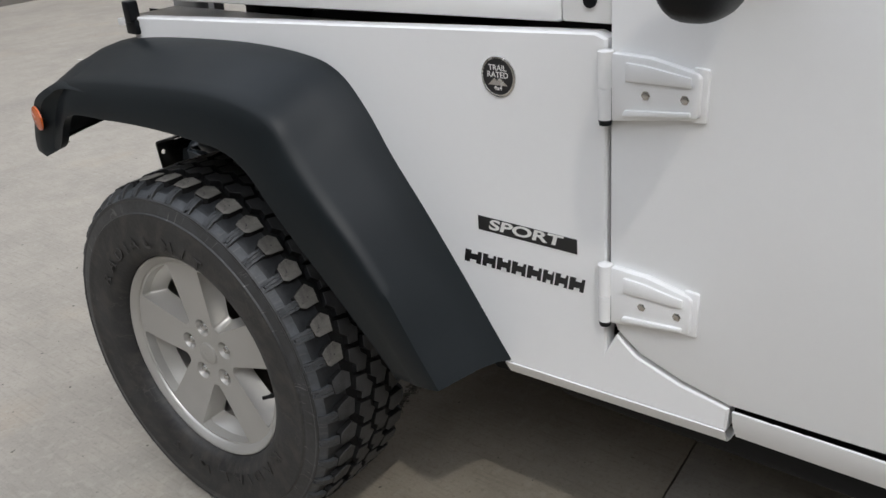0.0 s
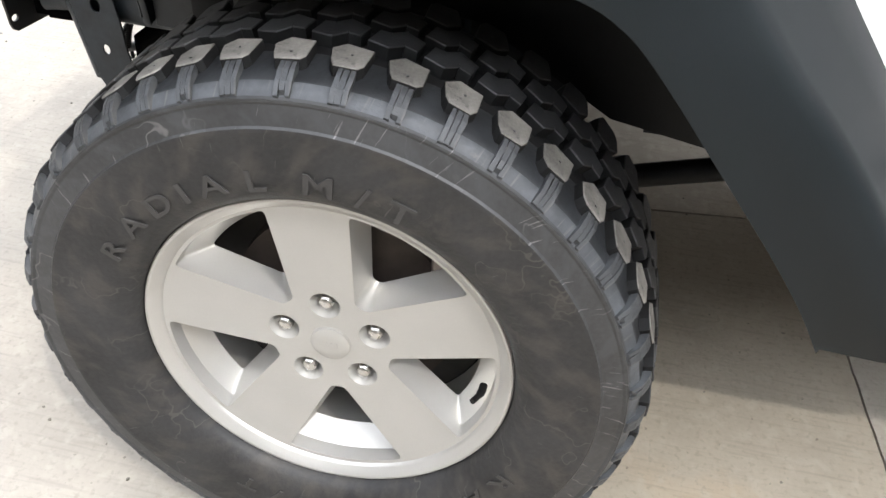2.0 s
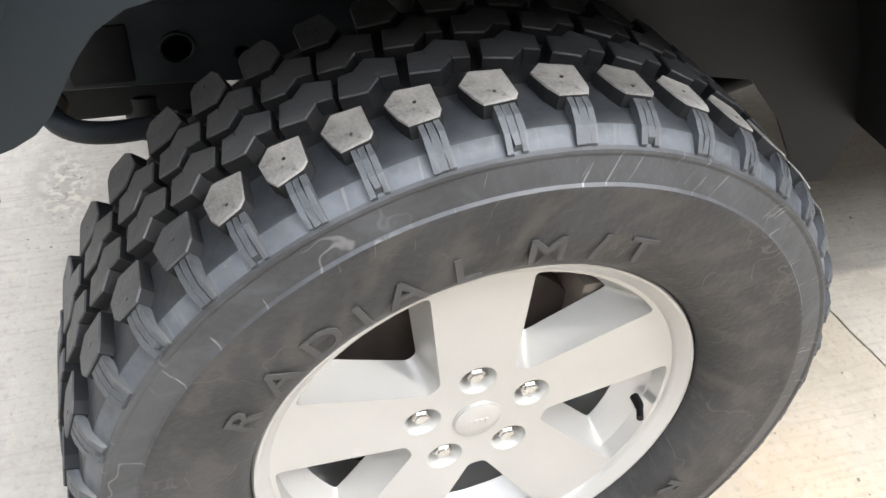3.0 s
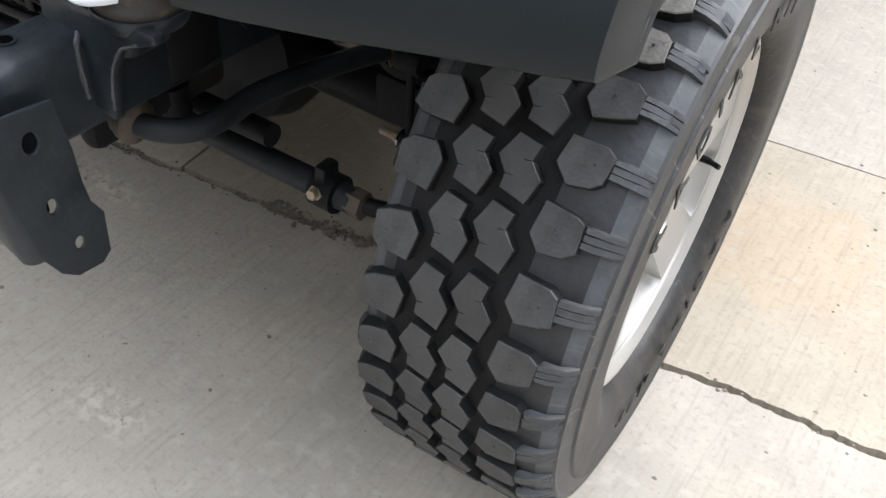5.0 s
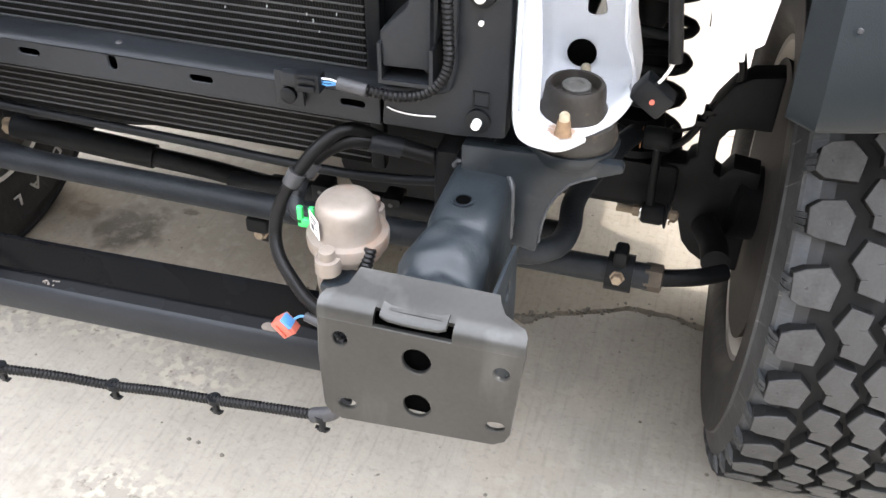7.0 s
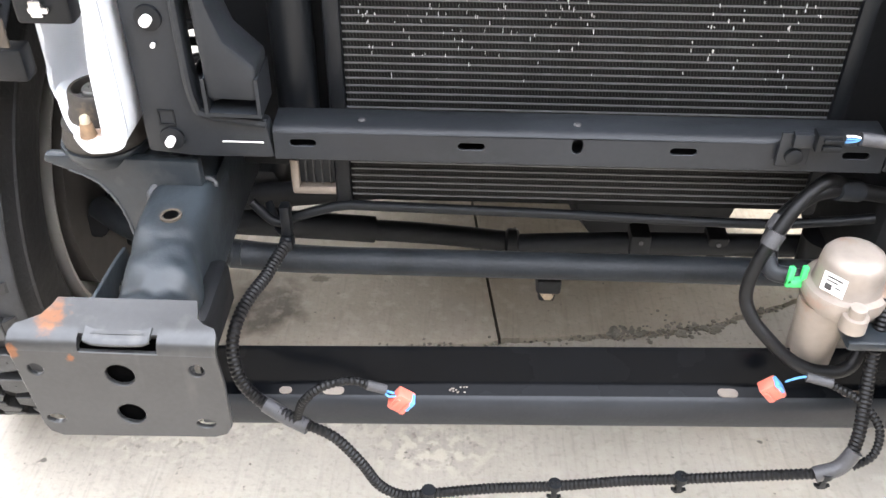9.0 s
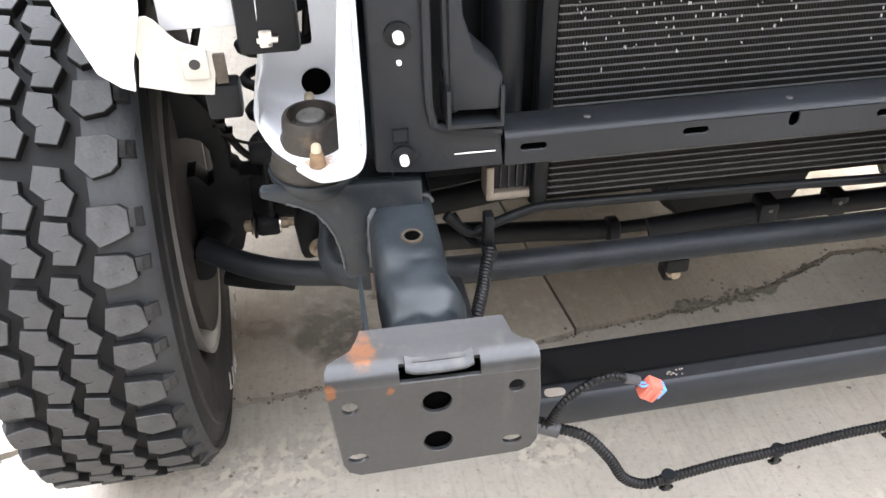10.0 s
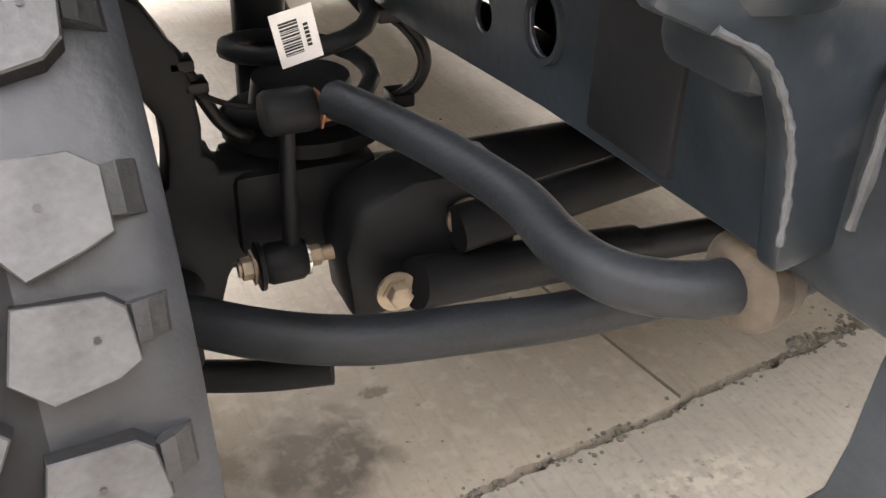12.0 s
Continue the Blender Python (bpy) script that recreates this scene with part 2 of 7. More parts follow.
LETTER_WHITE = mat("white tyre lettering", (0.45, 0.44, 0.42), 0.7, vary=0.3, scale=40, bump=0.2)
TAPE = mat("grey cloth tape", (0.04, 0.04, 0.043), 0.55, vary=0.2, scale=60, bump=0.3, bump_scale=300)
STICKER = mat("white paper tag", (0.78, 0.77, 0.74), 0.7, vary=0.04, bump=0.0)
BRASS = mat("tan dusty bolt", (0.27, 0.215, 0.155), 0.55, metal=0.45, vary=0.3, scale=60, bump=0.1, spots=(0.25, 0.13, 0.07), spot_amount=0.12, spot_scale=30)
STONE = mat("dusty crack gravel", (0.165, 0.15, 0.125), 0.9, vary=0.3, scale=60, bump=0.4, bump_scale=200)
SOIL = mat("dark soil in the joints", (0.022, 0.019, 0.016), 0.95, vary=0.4, scale=30, bump=0.8, bump_scale=120)


def concrete(name, tone):
    # the first, wide blot puts under-car shade into the slab colour, with grime
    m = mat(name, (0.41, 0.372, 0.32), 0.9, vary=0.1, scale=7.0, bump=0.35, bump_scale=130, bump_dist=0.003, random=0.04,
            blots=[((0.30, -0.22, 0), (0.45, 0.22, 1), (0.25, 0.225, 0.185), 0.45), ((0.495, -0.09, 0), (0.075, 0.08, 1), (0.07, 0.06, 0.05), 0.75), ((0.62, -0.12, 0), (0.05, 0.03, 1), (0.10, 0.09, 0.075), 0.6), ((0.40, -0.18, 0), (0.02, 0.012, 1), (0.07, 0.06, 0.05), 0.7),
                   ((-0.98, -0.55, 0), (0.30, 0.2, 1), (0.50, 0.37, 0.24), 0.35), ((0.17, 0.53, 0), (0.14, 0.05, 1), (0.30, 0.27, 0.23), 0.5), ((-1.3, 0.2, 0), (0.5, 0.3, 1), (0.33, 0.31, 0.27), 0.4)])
    t = m.node_tree
    n, l = t.nodes, t.links
    b = n["Principled BSDF"]
    co = next(x for x in n if x.type == "TEX_COORD")
    old = b.inputs["Base Color"].links[0].from_socket

    def mixed(a, colour, noise_scale, lo, hi, stretch=(1, 1, 1), amount=1.0, detail=6):
        mp = n.new("ShaderNodeMapping")
        mp.inputs["Scale"].default_value = stretch
        l.new(co.outputs["Object"], mp.inputs["Vector"])
        no = n.new("ShaderNodeTexNoise")
        no.inputs["Scale"].default_value, no.inputs["Detail"].default_value = noise_scale, detail
        l.new(mp.outputs[0], no.inputs["Vector"])
        r = n.new("ShaderNodeMapRange")
        r.inputs["From Min"].default_value, r.inputs["From Max"].default_value = lo, hi
        r.inputs["To Max"].default_value = amount
        l.new(no.outputs["Fac"], r.inputs["Value"])
        x = n.new("ShaderNodeMix")
        x.data_type = "RGBA"
        l.new(r.outputs[0], x.inputs["Factor"])
        l.new(a, x.inputs["A"])
        x.inputs["B"].default_value = (*colour, 1)
        return x.outputs["Result"], no
    out, _ = mixed(old, (0.29, 0.265, 0.235), 1.3, 0.48, 0.75, amount=0.8)
    out, _ = mixed(out, (0.50, 0.40, 0.29), 2.1, 0.58, 0.80, amount=0.5)
    out, _ = mixed(out, (0.10, 0.085, 0.07), 55, 0.70, 0.76, amount=0.8, detail=3)
    out, broom = mixed(out, (0.25, 0.228, 0.20), 9, 0.52, 0.72, (14, 0.8, 1), 0.4)
    out, _ = mixed(out, (0.46, 0.425, 0.37), 34, 0.52, 0.66, amount=0.45)
    out, _ = mixed(out, (0.27, 0.245, 0.21), 90, 0.55, 0.68, amount=0.45)
    out, _ = mixed(out, (0.055, 0.05, 0.045), 21, 0.755, 0.775, amount=0.7, detail=2)
    # weathered spots where the skin has come off and pale grit shows
    for x, y, sx, sy in ((0.13, 0.50, 0.16, 0.07), (0.15, 0.25, 0.14, 0.07), (0.36, 0.17, 0.26, 0.09), (0.12, 0.11, 0.16, 0.05), (0.62, 0.22, 0.20, 0.09), (-0.30, 0.46, 0.10, 0.05)):
        mp = n.new("ShaderNodeMapping")
        mp.inputs["Location"].default_value = (-x / sx, -y / sy, 0)
        mp.inputs["Scale"].default_value = (1 / sx, 1 / sy, 0)
        l.new(co.outputs["Object"], mp.inputs["Vector"])
        ln = n.new("ShaderNodeVectorMath")
        ln.operation = "LENGTH"
        l.new(mp.outputs[0], ln.inputs[0])
        for colour, size, lo, hi, amount in (((0.54, 0.49, 0.41), 48, 0.48, 0.58, 0.85), ((0.12, 0.105, 0.088), 62, 0.60, 0.68, 0.6)):
            mask = n.new("ShaderNodeMapRange")
            mask.inputs["From Min"].default_value, mask.inputs["From Max"].default_value = 1.0, 0.35
            mask.inputs["To Max"].default_value = amount
            l.new(ln.outputs["Value"], mask.inputs["Value"])
            new_out, _ = mixed(out, colour, size, lo, hi, detail=3)
            blend = new_out.node
            gate = n.new("ShaderNodeMath")
            gate.operation = "MULTIPLY"
            l.new(blend.inputs["Factor"].links[0].from_socket, gate.inputs[0])
            l.new(mask.outputs[0], gate.inputs[1])
            l.new(gate.outputs[0], blend.inputs["Factor"])
            out = new_out
    tint = n.new("ShaderNodeVectorMath")
    tint.operation = "MULTIPLY"
    l.new(out, tint.inputs[0])
    tint.inputs[1].default_value = tone
    l.new(tint.outputs[0], b.inputs["Base Color"])
    bp = n.new("ShaderNodeBump")
    bp.inputs["Strength"].default_value, bp.inputs["Distance"].default_value = 0.22, 0.002
    l.new(broom.outputs["Fac"], bp.inputs["Height"])
    l.new(b.inputs["Normal"].links[0].from_socket, bp.inputs["Normal"])
    l.new(bp.outputs[0], b.inputs["Normal"])
    return m


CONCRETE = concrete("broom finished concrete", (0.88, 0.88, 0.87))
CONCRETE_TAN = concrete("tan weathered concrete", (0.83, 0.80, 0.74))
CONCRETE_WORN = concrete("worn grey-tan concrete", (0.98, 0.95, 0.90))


def scuffed(m, colour, scale, width, amount, stretch=(1, 1, 1)):
    """Adds thin wandering scratches of a paler colour to a surface."""
    t = m.node_tree
    n, l = t.nodes, t.links
    b = n["Principled BSDF"]
    co = next(x for x in n if x.type == "TEX_COORD")
    old = b.inputs["Base Color"].links[0].from_socket
    mp = n.new("ShaderNodeMapping")
    mp.inputs["Scale"].default_value = stretch
    l.new(co.outputs["Object"], mp.inputs["Vector"])
    no = n.new("ShaderNodeTexNoise")
    no.inputs["Scale"].default_value, no.inputs["Detail"].default_value = scale, 3
    l.new(mp.outputs[0], no.inputs["Vector"])
    off = n.new("ShaderNodeMath")
    off.operation = "SUBTRACT"
    off.inputs[1].default_value = 0.5
    l.new(no.outputs["Fac"], off.inputs[0])
    ab = n.new("ShaderNodeMath")
    ab.operation = "ABSOLUTE"
    l.new(off.outputs[0], ab.inputs[0])
    line = n.new("ShaderNodeMapRange")
    line.inputs["From Min"].default_value, line.inputs["From Max"].default_value = width, width * 0.3
    l.new(ab.outputs[0], line.inputs["Value"])
    here = n.new("ShaderNodeTexNoise")
    here.inputs["Scale"].default_value, here.inputs["Detail"].default_value = scale * 0.8, 2
    l.new(co.outputs["Object"], here.inputs["Vector"])
    gate = n.new("ShaderNodeMapRange")
    gate.inputs["From Min"].default_value, gate.inputs["From Max"].default_value = 0.48, 0.58
    gate.inputs["To Max"].default_value = amount
    l.new(here.outputs["Fac"], gate.inputs["Value"])
    mul = n.new("ShaderNodeMath")
    mul.operation = "MULTIPLY"
    l.new(line.outputs[0], mul.inputs[0])
    l.new(gate.outputs[0], mul.inputs[1])
    mx = n.new("ShaderNodeMix")
    mx.data_type = "RGBA"
    l.new(mul.outputs[0], mx.inputs["Factor"])
    l.new(old, mx.inputs["A"])
    mx.inputs["B"].default_value = (*colour, 1)
    l.new(mx.outputs["Result"], b.inputs["Base Color"])


def streaked(m, colour, stretch, lo, hi, amount):
    """Adds drawn-out streaks of another colour to a surface."""
    t = m.node_tree
    n, l = t.nodes, t.links
    b = n["Principled BSDF"]
    co = next(x for x in n if x.type == "TEX_COORD")
    old = b.inputs["Base Color"].links[0].from_socket
    mp = n.new("ShaderNodeMapping")
    mp.inputs["Scale"].default_value = stretch
    l.new(co.outputs["Object"], mp.inputs["Vector"])
    no = n.new("ShaderNodeTexNoise")
    no.inputs["Scale"].default_value, no.inputs["Detail"].default_value = 1.0, 4
    l.new(mp.outputs[0], no.inputs["Vector"])
    r = n.new("ShaderNodeMapRange")
    r.inputs["From Min"].default_value, r.inputs["From Max"].default_value = lo, hi
    r.inputs["To Max"].default_value = amount
    l.new(no.outputs["Fac"], r.inputs["Value"])
    mx = n.new("ShaderNodeMix")
    mx.data_type = "RGBA"
    l.new(r.outputs[0], mx.inputs["Factor"])
    l.new(old, mx.inputs["A"])
    mx.inputs["B"].default_value = (*colour, 1)
    l.new(mx.outputs["Result"], b.inputs["Base Color"])




def raked(m, colour, turns, along, slant, lo, hi, amount):
    """Adds thin scratches and smears that run outwards from the axle of a wheel."""
    t = m.node_tree
    n, l = t.nodes, t.links
    b = n["Principled BSDF"]
    co = next(x for x in n if x.type == "TEX_COORD")
    old = b.inputs["Base Color"].links[0].from_socket
    xyz = n.new("ShaderNodeSeparateXYZ")
    l.new(co.outputs["Object"], xyz.inputs[0])

    def math_node(kind, a, c):
        q = n.new("ShaderNodeMath")
        q.operation = kind
        for i, v in enumerate((a, c)):
            if isinstance(v, (int, float)):
                q.inputs[i].default_value = v
            else:
                l.new(v, q.inputs[i])
        return q.outputs[0]
    angle = math_node("ARCTAN2", xyz.outputs["Y"], xyz.outputs["Z"])
    far = math_node("SQRT", math_node("ADD", math_node("MULTIPLY", xyz.outputs["Y"], xyz.outputs["Y"]), math_node("MULTIPLY", xyz.outputs["Z"], xyz.outputs["Z"])), 0)
    both = n.new("ShaderNodeCombineXYZ")
    l.new(math_node("MULTIPLY", math_node("ADD", angle, math_node("MULTIPLY", far, slant)), turns), both.inputs["X"])
    l.new(math_node("MULTIPLY", far, along), both.inputs["Y"])
    no = n.new("ShaderNodeTexNoise")
    no.inputs["Scale"].default_value, no.inputs["Detail"].default_value = 1.0, 3
    l.new(both.outputs[0], no.inputs["Vector"])
    r = n.new("ShaderNodeMapRange")
    r.inputs["From Min"].default_value, r.inputs["From Max"].default_value = lo, hi
    r.inputs["To Max"].default_value = amount
    l.new(no.outputs["Fac"], r.inputs["Value"])
    mx = n.new("ShaderNodeMix")
    mx.data_type = "RGBA"
    l.new(r.outputs[0], mx.inputs["Factor"])
    l.new(old, mx.inputs["A"])
    mx.inputs["B"].default_value = (*colour, 1)
    l.new(mx.outputs["Result"], b.inputs["Base Color"])


scuffed(WALL_BAND, (0.16, 0.155, 0.15), 9, 0.006, 0.55)
scuffed(RUBBER, (0.09, 0.083, 0.074), 12, 0.007, 0.5)
raked(RUBBER, (0.058, 0.052, 0.046), 9, 22, 2.0, 0.48, 0.66, 0.55)
raked(RUBBER, (0.13, 0.125, 0.118), 75, 16, 0.8, 0.70, 0.74, 0.5)
raked(WALL_BAND, (0.052, 0.054, 0.056), 12, 20, -2.5, 0.50, 0.66, 0.6)
raked(WALL_BAND, (0.20, 0.195, 0.19), 80, 18, 0.9, 0.665, 0.71, 0.6)
raked(LUG_BAND, (0.12, 0.118, 0.112), 90, 14, 0.6, 0.60, 0.70, 0.55)
raked(BAND_SHADE, (0.07, 0.072, 0.075), 90, 14, 0.6, 0.62, 0.72, 0.5)
streaked(LUG, (0.12, 0.116, 0.108), (12, 190, 9), 0.52, 0.66, 0.45)
streaked(LUG, (0.012, 0.012, 0.013), (12, 160, 9), 0.60, 0.66, 0.7)
streaked(PLATE, (0.16, 0.16, 0.155), (30, 30, 6), 0.55, 0.8, 0.35)
streaked(PLATE_RUSTY, (0.18, 0.175, 0.16), (30, 30, 6), 0.55, 0.8, 0.35)
streaked(FRAME, (0.035, 0.036, 0.038), (40, 12, 30), 0.6, 0.7, 0.5)
# ---- building helpers ----
def obj(name, bm, material, parent=None, smooth=True, angle=40):
    me = bpy.data.meshes.new(name)
    bmesh.ops.recalc_face_normals(bm, faces=bm.faces)
    for f in bm.faces:
        f.smooth = smooth
    if smooth:
        for e in bm.edges:
            if len(e.link_faces) == 2 and e.calc_face_angle(0) > radians(angle):
                e.smooth = False
    bm.to_mesh(me)
    bm.free()
    me.materials.append(material)
    ob = new(name, me)
    if parent:
        ob.parent = parent
    return ob


def part(name, bm, material, parent, label="", smooth=True, angle=40):
    """One mesh under a thing or under a part, given in the same space as its parent."""
    ob = obj(name, bm, material, parent, smooth, angle)
    if label:
        ob["label"] = label
    return ob


def soften(bm, width, segments=2, angle=30):
    edges = [e for e in bm.edges if len(e.link_faces) == 2 and e.calc_face_angle(0) > radians(angle)]
    if edges and width:
        bmesh.ops.bevel(bm, geom=edges, offset=width, segments=segments, affect="EDGES", profile=0.5, clamp_overlap=True)
    return bm


def box(lo, hi, bevel=0.003, bm=None, turn=None):
    own = bmesh.new()
    lo, hi = Vector(lo), Vector(hi)
    bmesh.ops.create_cube(own, size=1.0)
    for v in own.verts:
        v.co = Vector([lo[i] + (v.co[i] + 0.5) * (hi[i] - lo[i]) for i in range(3)])
    soften(own, bevel)
    if turn:
        c = (lo + hi) / 2
        bmesh.ops.transform(own, matrix=Matrix.Translation(c) @ turn @ Matrix.Translation(-c), verts=own.verts)
    return join(bm, own)


def join(bm, own):
    if bm is None:
        return own
    me = bpy.data.meshes.new("tmp")
    own.to_mesh(me)
    own.free()
    bm.from_mesh(me)
    bpy.data.meshes.remove(me)
    return bm


def curve_points(pts, steps=8):
    """A smooth line through the given points."""
    p = [Vector(q) for q in pts]
    if len(p) < 3:
        return p
    p = [2 * p[0] - p[1]] + p + [2 * p[-1] - p[-2]]
    out = []
    for i in range(1, len(p) - 2):
        a, b, c, d = p[i - 1:i + 3]
        for k in range(steps):
            t = k / steps
            out.append(0.5 * (2 * b + (c - a) * t + (2 * a - 5 * b + 4 * c - d) * t * t + (3 * b - a - 3 * c + d) * t ** 3))
    out.append(p[-2])
    return out


def tube(pts, r, segs=14, steps=8, bm=None, cap=True, corrugate=0.0, pitch=0.004, flat=1.0):
    """A round bar or hose along a smooth line; corrugate makes a ribbed sleeve."""
    own = bmesh.new()
    line = curve_points(pts, steps)
    if corrugate:
        total = sum((b - a).length for a, b in zip(line, line[1:]))
        want = max(4, int(total / (pitch / 2)))
        lens = [0]
        for a, b in zip(line, line[1:]):
            lens.append(lens[-1] + (b - a).length)
        dense, j = [], 0
        for i in range(want + 1):
            s = total * i / want
            while j < len(line) - 2 and lens[j + 1] < s:
                j += 1
            f = (s - lens[j]) / max(1e-9, lens[j + 1] - lens[j])
            dense.append(line[j].lerp(line[j + 1], f))
        line = dense
    rings, up = [], None
    for i, q in enumerate(line):
        d = (line[min(i + 1, len(line) - 1)] - line[max(i - 1, 0)]).normalized()
        if up is None:
            up = d.orthogonal().normalized()
        up = (up - d * up.dot(d)).normalized()
        side = d.cross(up)
        rad = r(i / (len(line) - 1)) if callable(r) else r
        if corrugate and i % 2:
            rad -= corrugate
        rings.append([own.verts.new(q + rad * (math.cos(2 * math.pi * k / segs) * up + flat * math.sin(2 * math.pi * k / segs) * side)) for k in range(segs)])
    for a, b in zip(rings, rings[1:]):
        for k in range(segs):
            own.faces.new((a[k], a[(k + 1) % segs], b[(k + 1) % segs], b[k]))
    if cap:
        own.faces.new(rings[0][::-1])
        own.faces.new(rings[-1])
    return join(bm, own)


def lathe(profile, segs=32, axis="z", bm=None, at=(0, 0, 0), closed=False, start=0.0, turn=None):
    """A turned shape: profile of (along, radius)."""
    own = bmesh.new()
    rings = []
    for h, r in profile:
        ring = []
        for k in range(segs):
            a = start + 2 * math.pi * k / segs
            c, s = r * math.cos(a), r * math.sin(a)
            ring.append(own.verts.new({"z": (c, s, h), "x": (h, c, s), "y": (s, h, c)}[axis]))
        rings.append(ring)
    pairs = list(zip(rings, rings[1:])) + ([(rings[-1], rings[0])] if closed else [])
    for a, b in pairs:
        for k in range(segs):
            own.faces.new((a[k], a[(k + 1) % segs], b[(k + 1) % segs], b[k]))
    if not closed:
        if profile[0][1] > 1e-6:
            own.faces.new(rings[0][::-1])
        if profile[-1][1] > 1e-6:
            own.faces.new(rings[-1])
    bmesh.ops.remove_doubles(own, verts=own.verts, dist=1e-6)
    m = Matrix.Translation(at)
    if turn:
        m = m @ turn
    bmesh.ops.transform(own, matrix=m, verts=own.verts)
    return join(bm, own)


def circle(cx, cy, r, n=20, sx=1.0, sy=1.0):
    return [(cx + r * sx * math.cos(2 * math.pi * k / n), cy + r * sy * math.sin(2 * math.pi * k / n)) for k in range(n)]


def slot(cx, cy, w, h, n=8):
    """A rounded slot as a list of corners."""
    r, out = min(w, h) / 2, []
    dx, dy = w / 2 - r, h / 2 - r
    for k in range(4 * n):
        a = 2 * math.pi * (k + 0.5) / (4 * n)
        out.append((cx + math.copysign(dx, math.cos(a)) + r * math.cos(a), cy + math.copysign(dy, math.sin(a)) + r * math.sin(a)))
    return out


def sheet(outline, holes, thick, m, bevel=0.0, bm=None):
    """A flat plate with holes cut through it, outline in its own plane, laid into the place by m (z is its thickness)."""
    own = bmesh.new()
    edges = []
    for loop in (outline, *holes):
        vs = [own.verts.new((x, y, 0)) for x, y in loop]
        edges += [own.edges.new((vs[i], vs[(i + 1) % len(vs)])) for i in range(len(vs))]
    bmesh.ops.triangle_fill(own, use_beauty=True, use_dissolve=False, edges=edges)
    top = bmesh.ops.extrude_face_region(own, geom=own.faces[:])
    bmesh.ops.translate(own, vec=(0, 0, thick), verts=[v for v in top["geom"] if isinstance(v, bmesh.types.BMVert)])
    bmesh.ops.recalc_face_normals(own, faces=own.faces)
    if bevel:
        own.normal_update()
        es = [e for e in own.edges if len(e.link_faces) == 2 and e.calc_face_angle(0) > radians(60)
              and abs(e.verts[0].co.z - e.verts[1].co.z) < 1e-6]
        bmesh.ops.bevel(own, geom=es, offset=bevel, segments=1, affect="EDGES")
    bmesh.ops.transform(own, matrix=m, verts=own.verts)
    return join(bm, own)


def loft(rows, closed=False, bm=None, ends=False):
    """A skin through rows of points, each row of the same length."""
    own = bmesh.new()
    vs = [[own.verts.new(p) for p in row] for row in rows]
    for a, b in zip(vs, vs[1:]):
        n = len(a)
        for k in range(n if closed else n - 1):
            own.faces.new((a[k], a[(k + 1) % n], b[(k + 1) % n], b[k]))
    if ends and closed:
        own.faces.new(vs[0][::-1])
        own.faces.new(vs[-1])
    return join(bm, own)


def thicken(bm, t):
    bmesh.ops.recalc_face_normals(bm, faces=bm.faces)
    bmesh.ops.solidify(bm, geom=bm.faces[:], thickness=t)
    return bm


def hexnut(r, h, at, direction, bm=None, segs=6, washer=0.0):
    prof = [(0, r), (h * 0.85, r), (h, r * 0.8), (h, 0)]
    if washer:
        prof = [(0, washer), (h * 0.15, washer), (h * 0.15, r), (h * 0.9, r), (h, r * 0.85), (h, 0)]
    rot = Vector(direction).normalized().to_track_quat("Z", "Y").to_matrix().to_4x4()
    return lathe([(0, 0)] + prof, segs, "z", bm, at, turn=rot)


def text_mesh(words, size, depth, m, bm=None, bold=0.0, spread=1.0):
    """Raised lettering in the built-in font, lying in the plane of m."""
    c = bpy.data.curves.new("lettering", "FONT")
    c.body, c.size, c.extrude, c.offset, c.align_x, c.align_y = words, size, depth, bold, "CENTER", "CENTER"
    c.space_character = spread
    ob = bpy.data.objects.new("lettering", c)
    scene.collection.objects.link(ob)
    dg = bpy.context.evaluated_depsgraph_get()
    me = bpy.data.meshes.new_from_object(ob.evaluated_get(dg))
    bpy.data.objects.remove(ob)
    own = bmesh.new()
    own.from_mesh(me)
    bpy.data.meshes.remove(me)
    bmesh.ops.transform(own, matrix=m, verts=own.verts)
    return join(bm, own)


def plane_at(x=0, y=0, z=0, right=(1, 0, 0), up=(0, 0, 1)):
    """The pose of a flat thing from its right and its up."""
    r, u = Vector(right).normalized(), Vector(up)
    n = r.cross(u).normalized()
    u = n.cross(r)
    m = Matrix((r, u, n)).transposed().to_4x4()
    m.translation = (x, y, z)
    return m
# ---- ground ----
SLAB_TURN = 7.2


def joint(x0, x1, base, slope, rough, step, seed, edge, bend=0.0):
    """The broken edge of a slab along a joint, as corners from x0 to x1."""
    out, n = [], max(2, int(abs(x1 - x0) / step))
    for i in range(n + 1):
        x = x0 + (x1 - x0) * i / n
        near = 1.0 if abs(x) < 3 else 0.2
        w = rough * near * (noise.noise((x * 5 + seed, 0.3, seed)) + 0.5 * noise.noise((x * 23 + seed, 1.3, seed)) + 0.3 * noise.noise((x * 70, 2.1, seed)))
        out.append((x, base + slope * x + w + (bend if abs(x) < 3 else 0) * math.exp(-((x + 0.57) / 0.14) ** 2) - (0.015 if bend else 0) + edge * (0.6 + 0.6 * abs(noise.noise((x * 40, edge * 900, seed))))))
    return out


def slab(name, outline, material=None):
    own = bmesh.new()
    vs = [own.verts.new((x, y, 0)) for x, y in outline]
    f = own.faces.new(vs)
    r = bmesh.ops.extrude_face_region(own, geom=[f])
    bmesh.ops.translate(own, vec=(0, 0, -0.03), verts=[v for v in r["geom"] if isinstance(v, bmesh.types.BMVert)])
    bmesh.ops.triangulate(own, faces=[q for q in own.faces if len(q.verts) > 4], quad_method="BEAUTY", ngon_method="EAR_CLIP")
    return part(name, own, material or CONCRETE, ground, smooth=False)


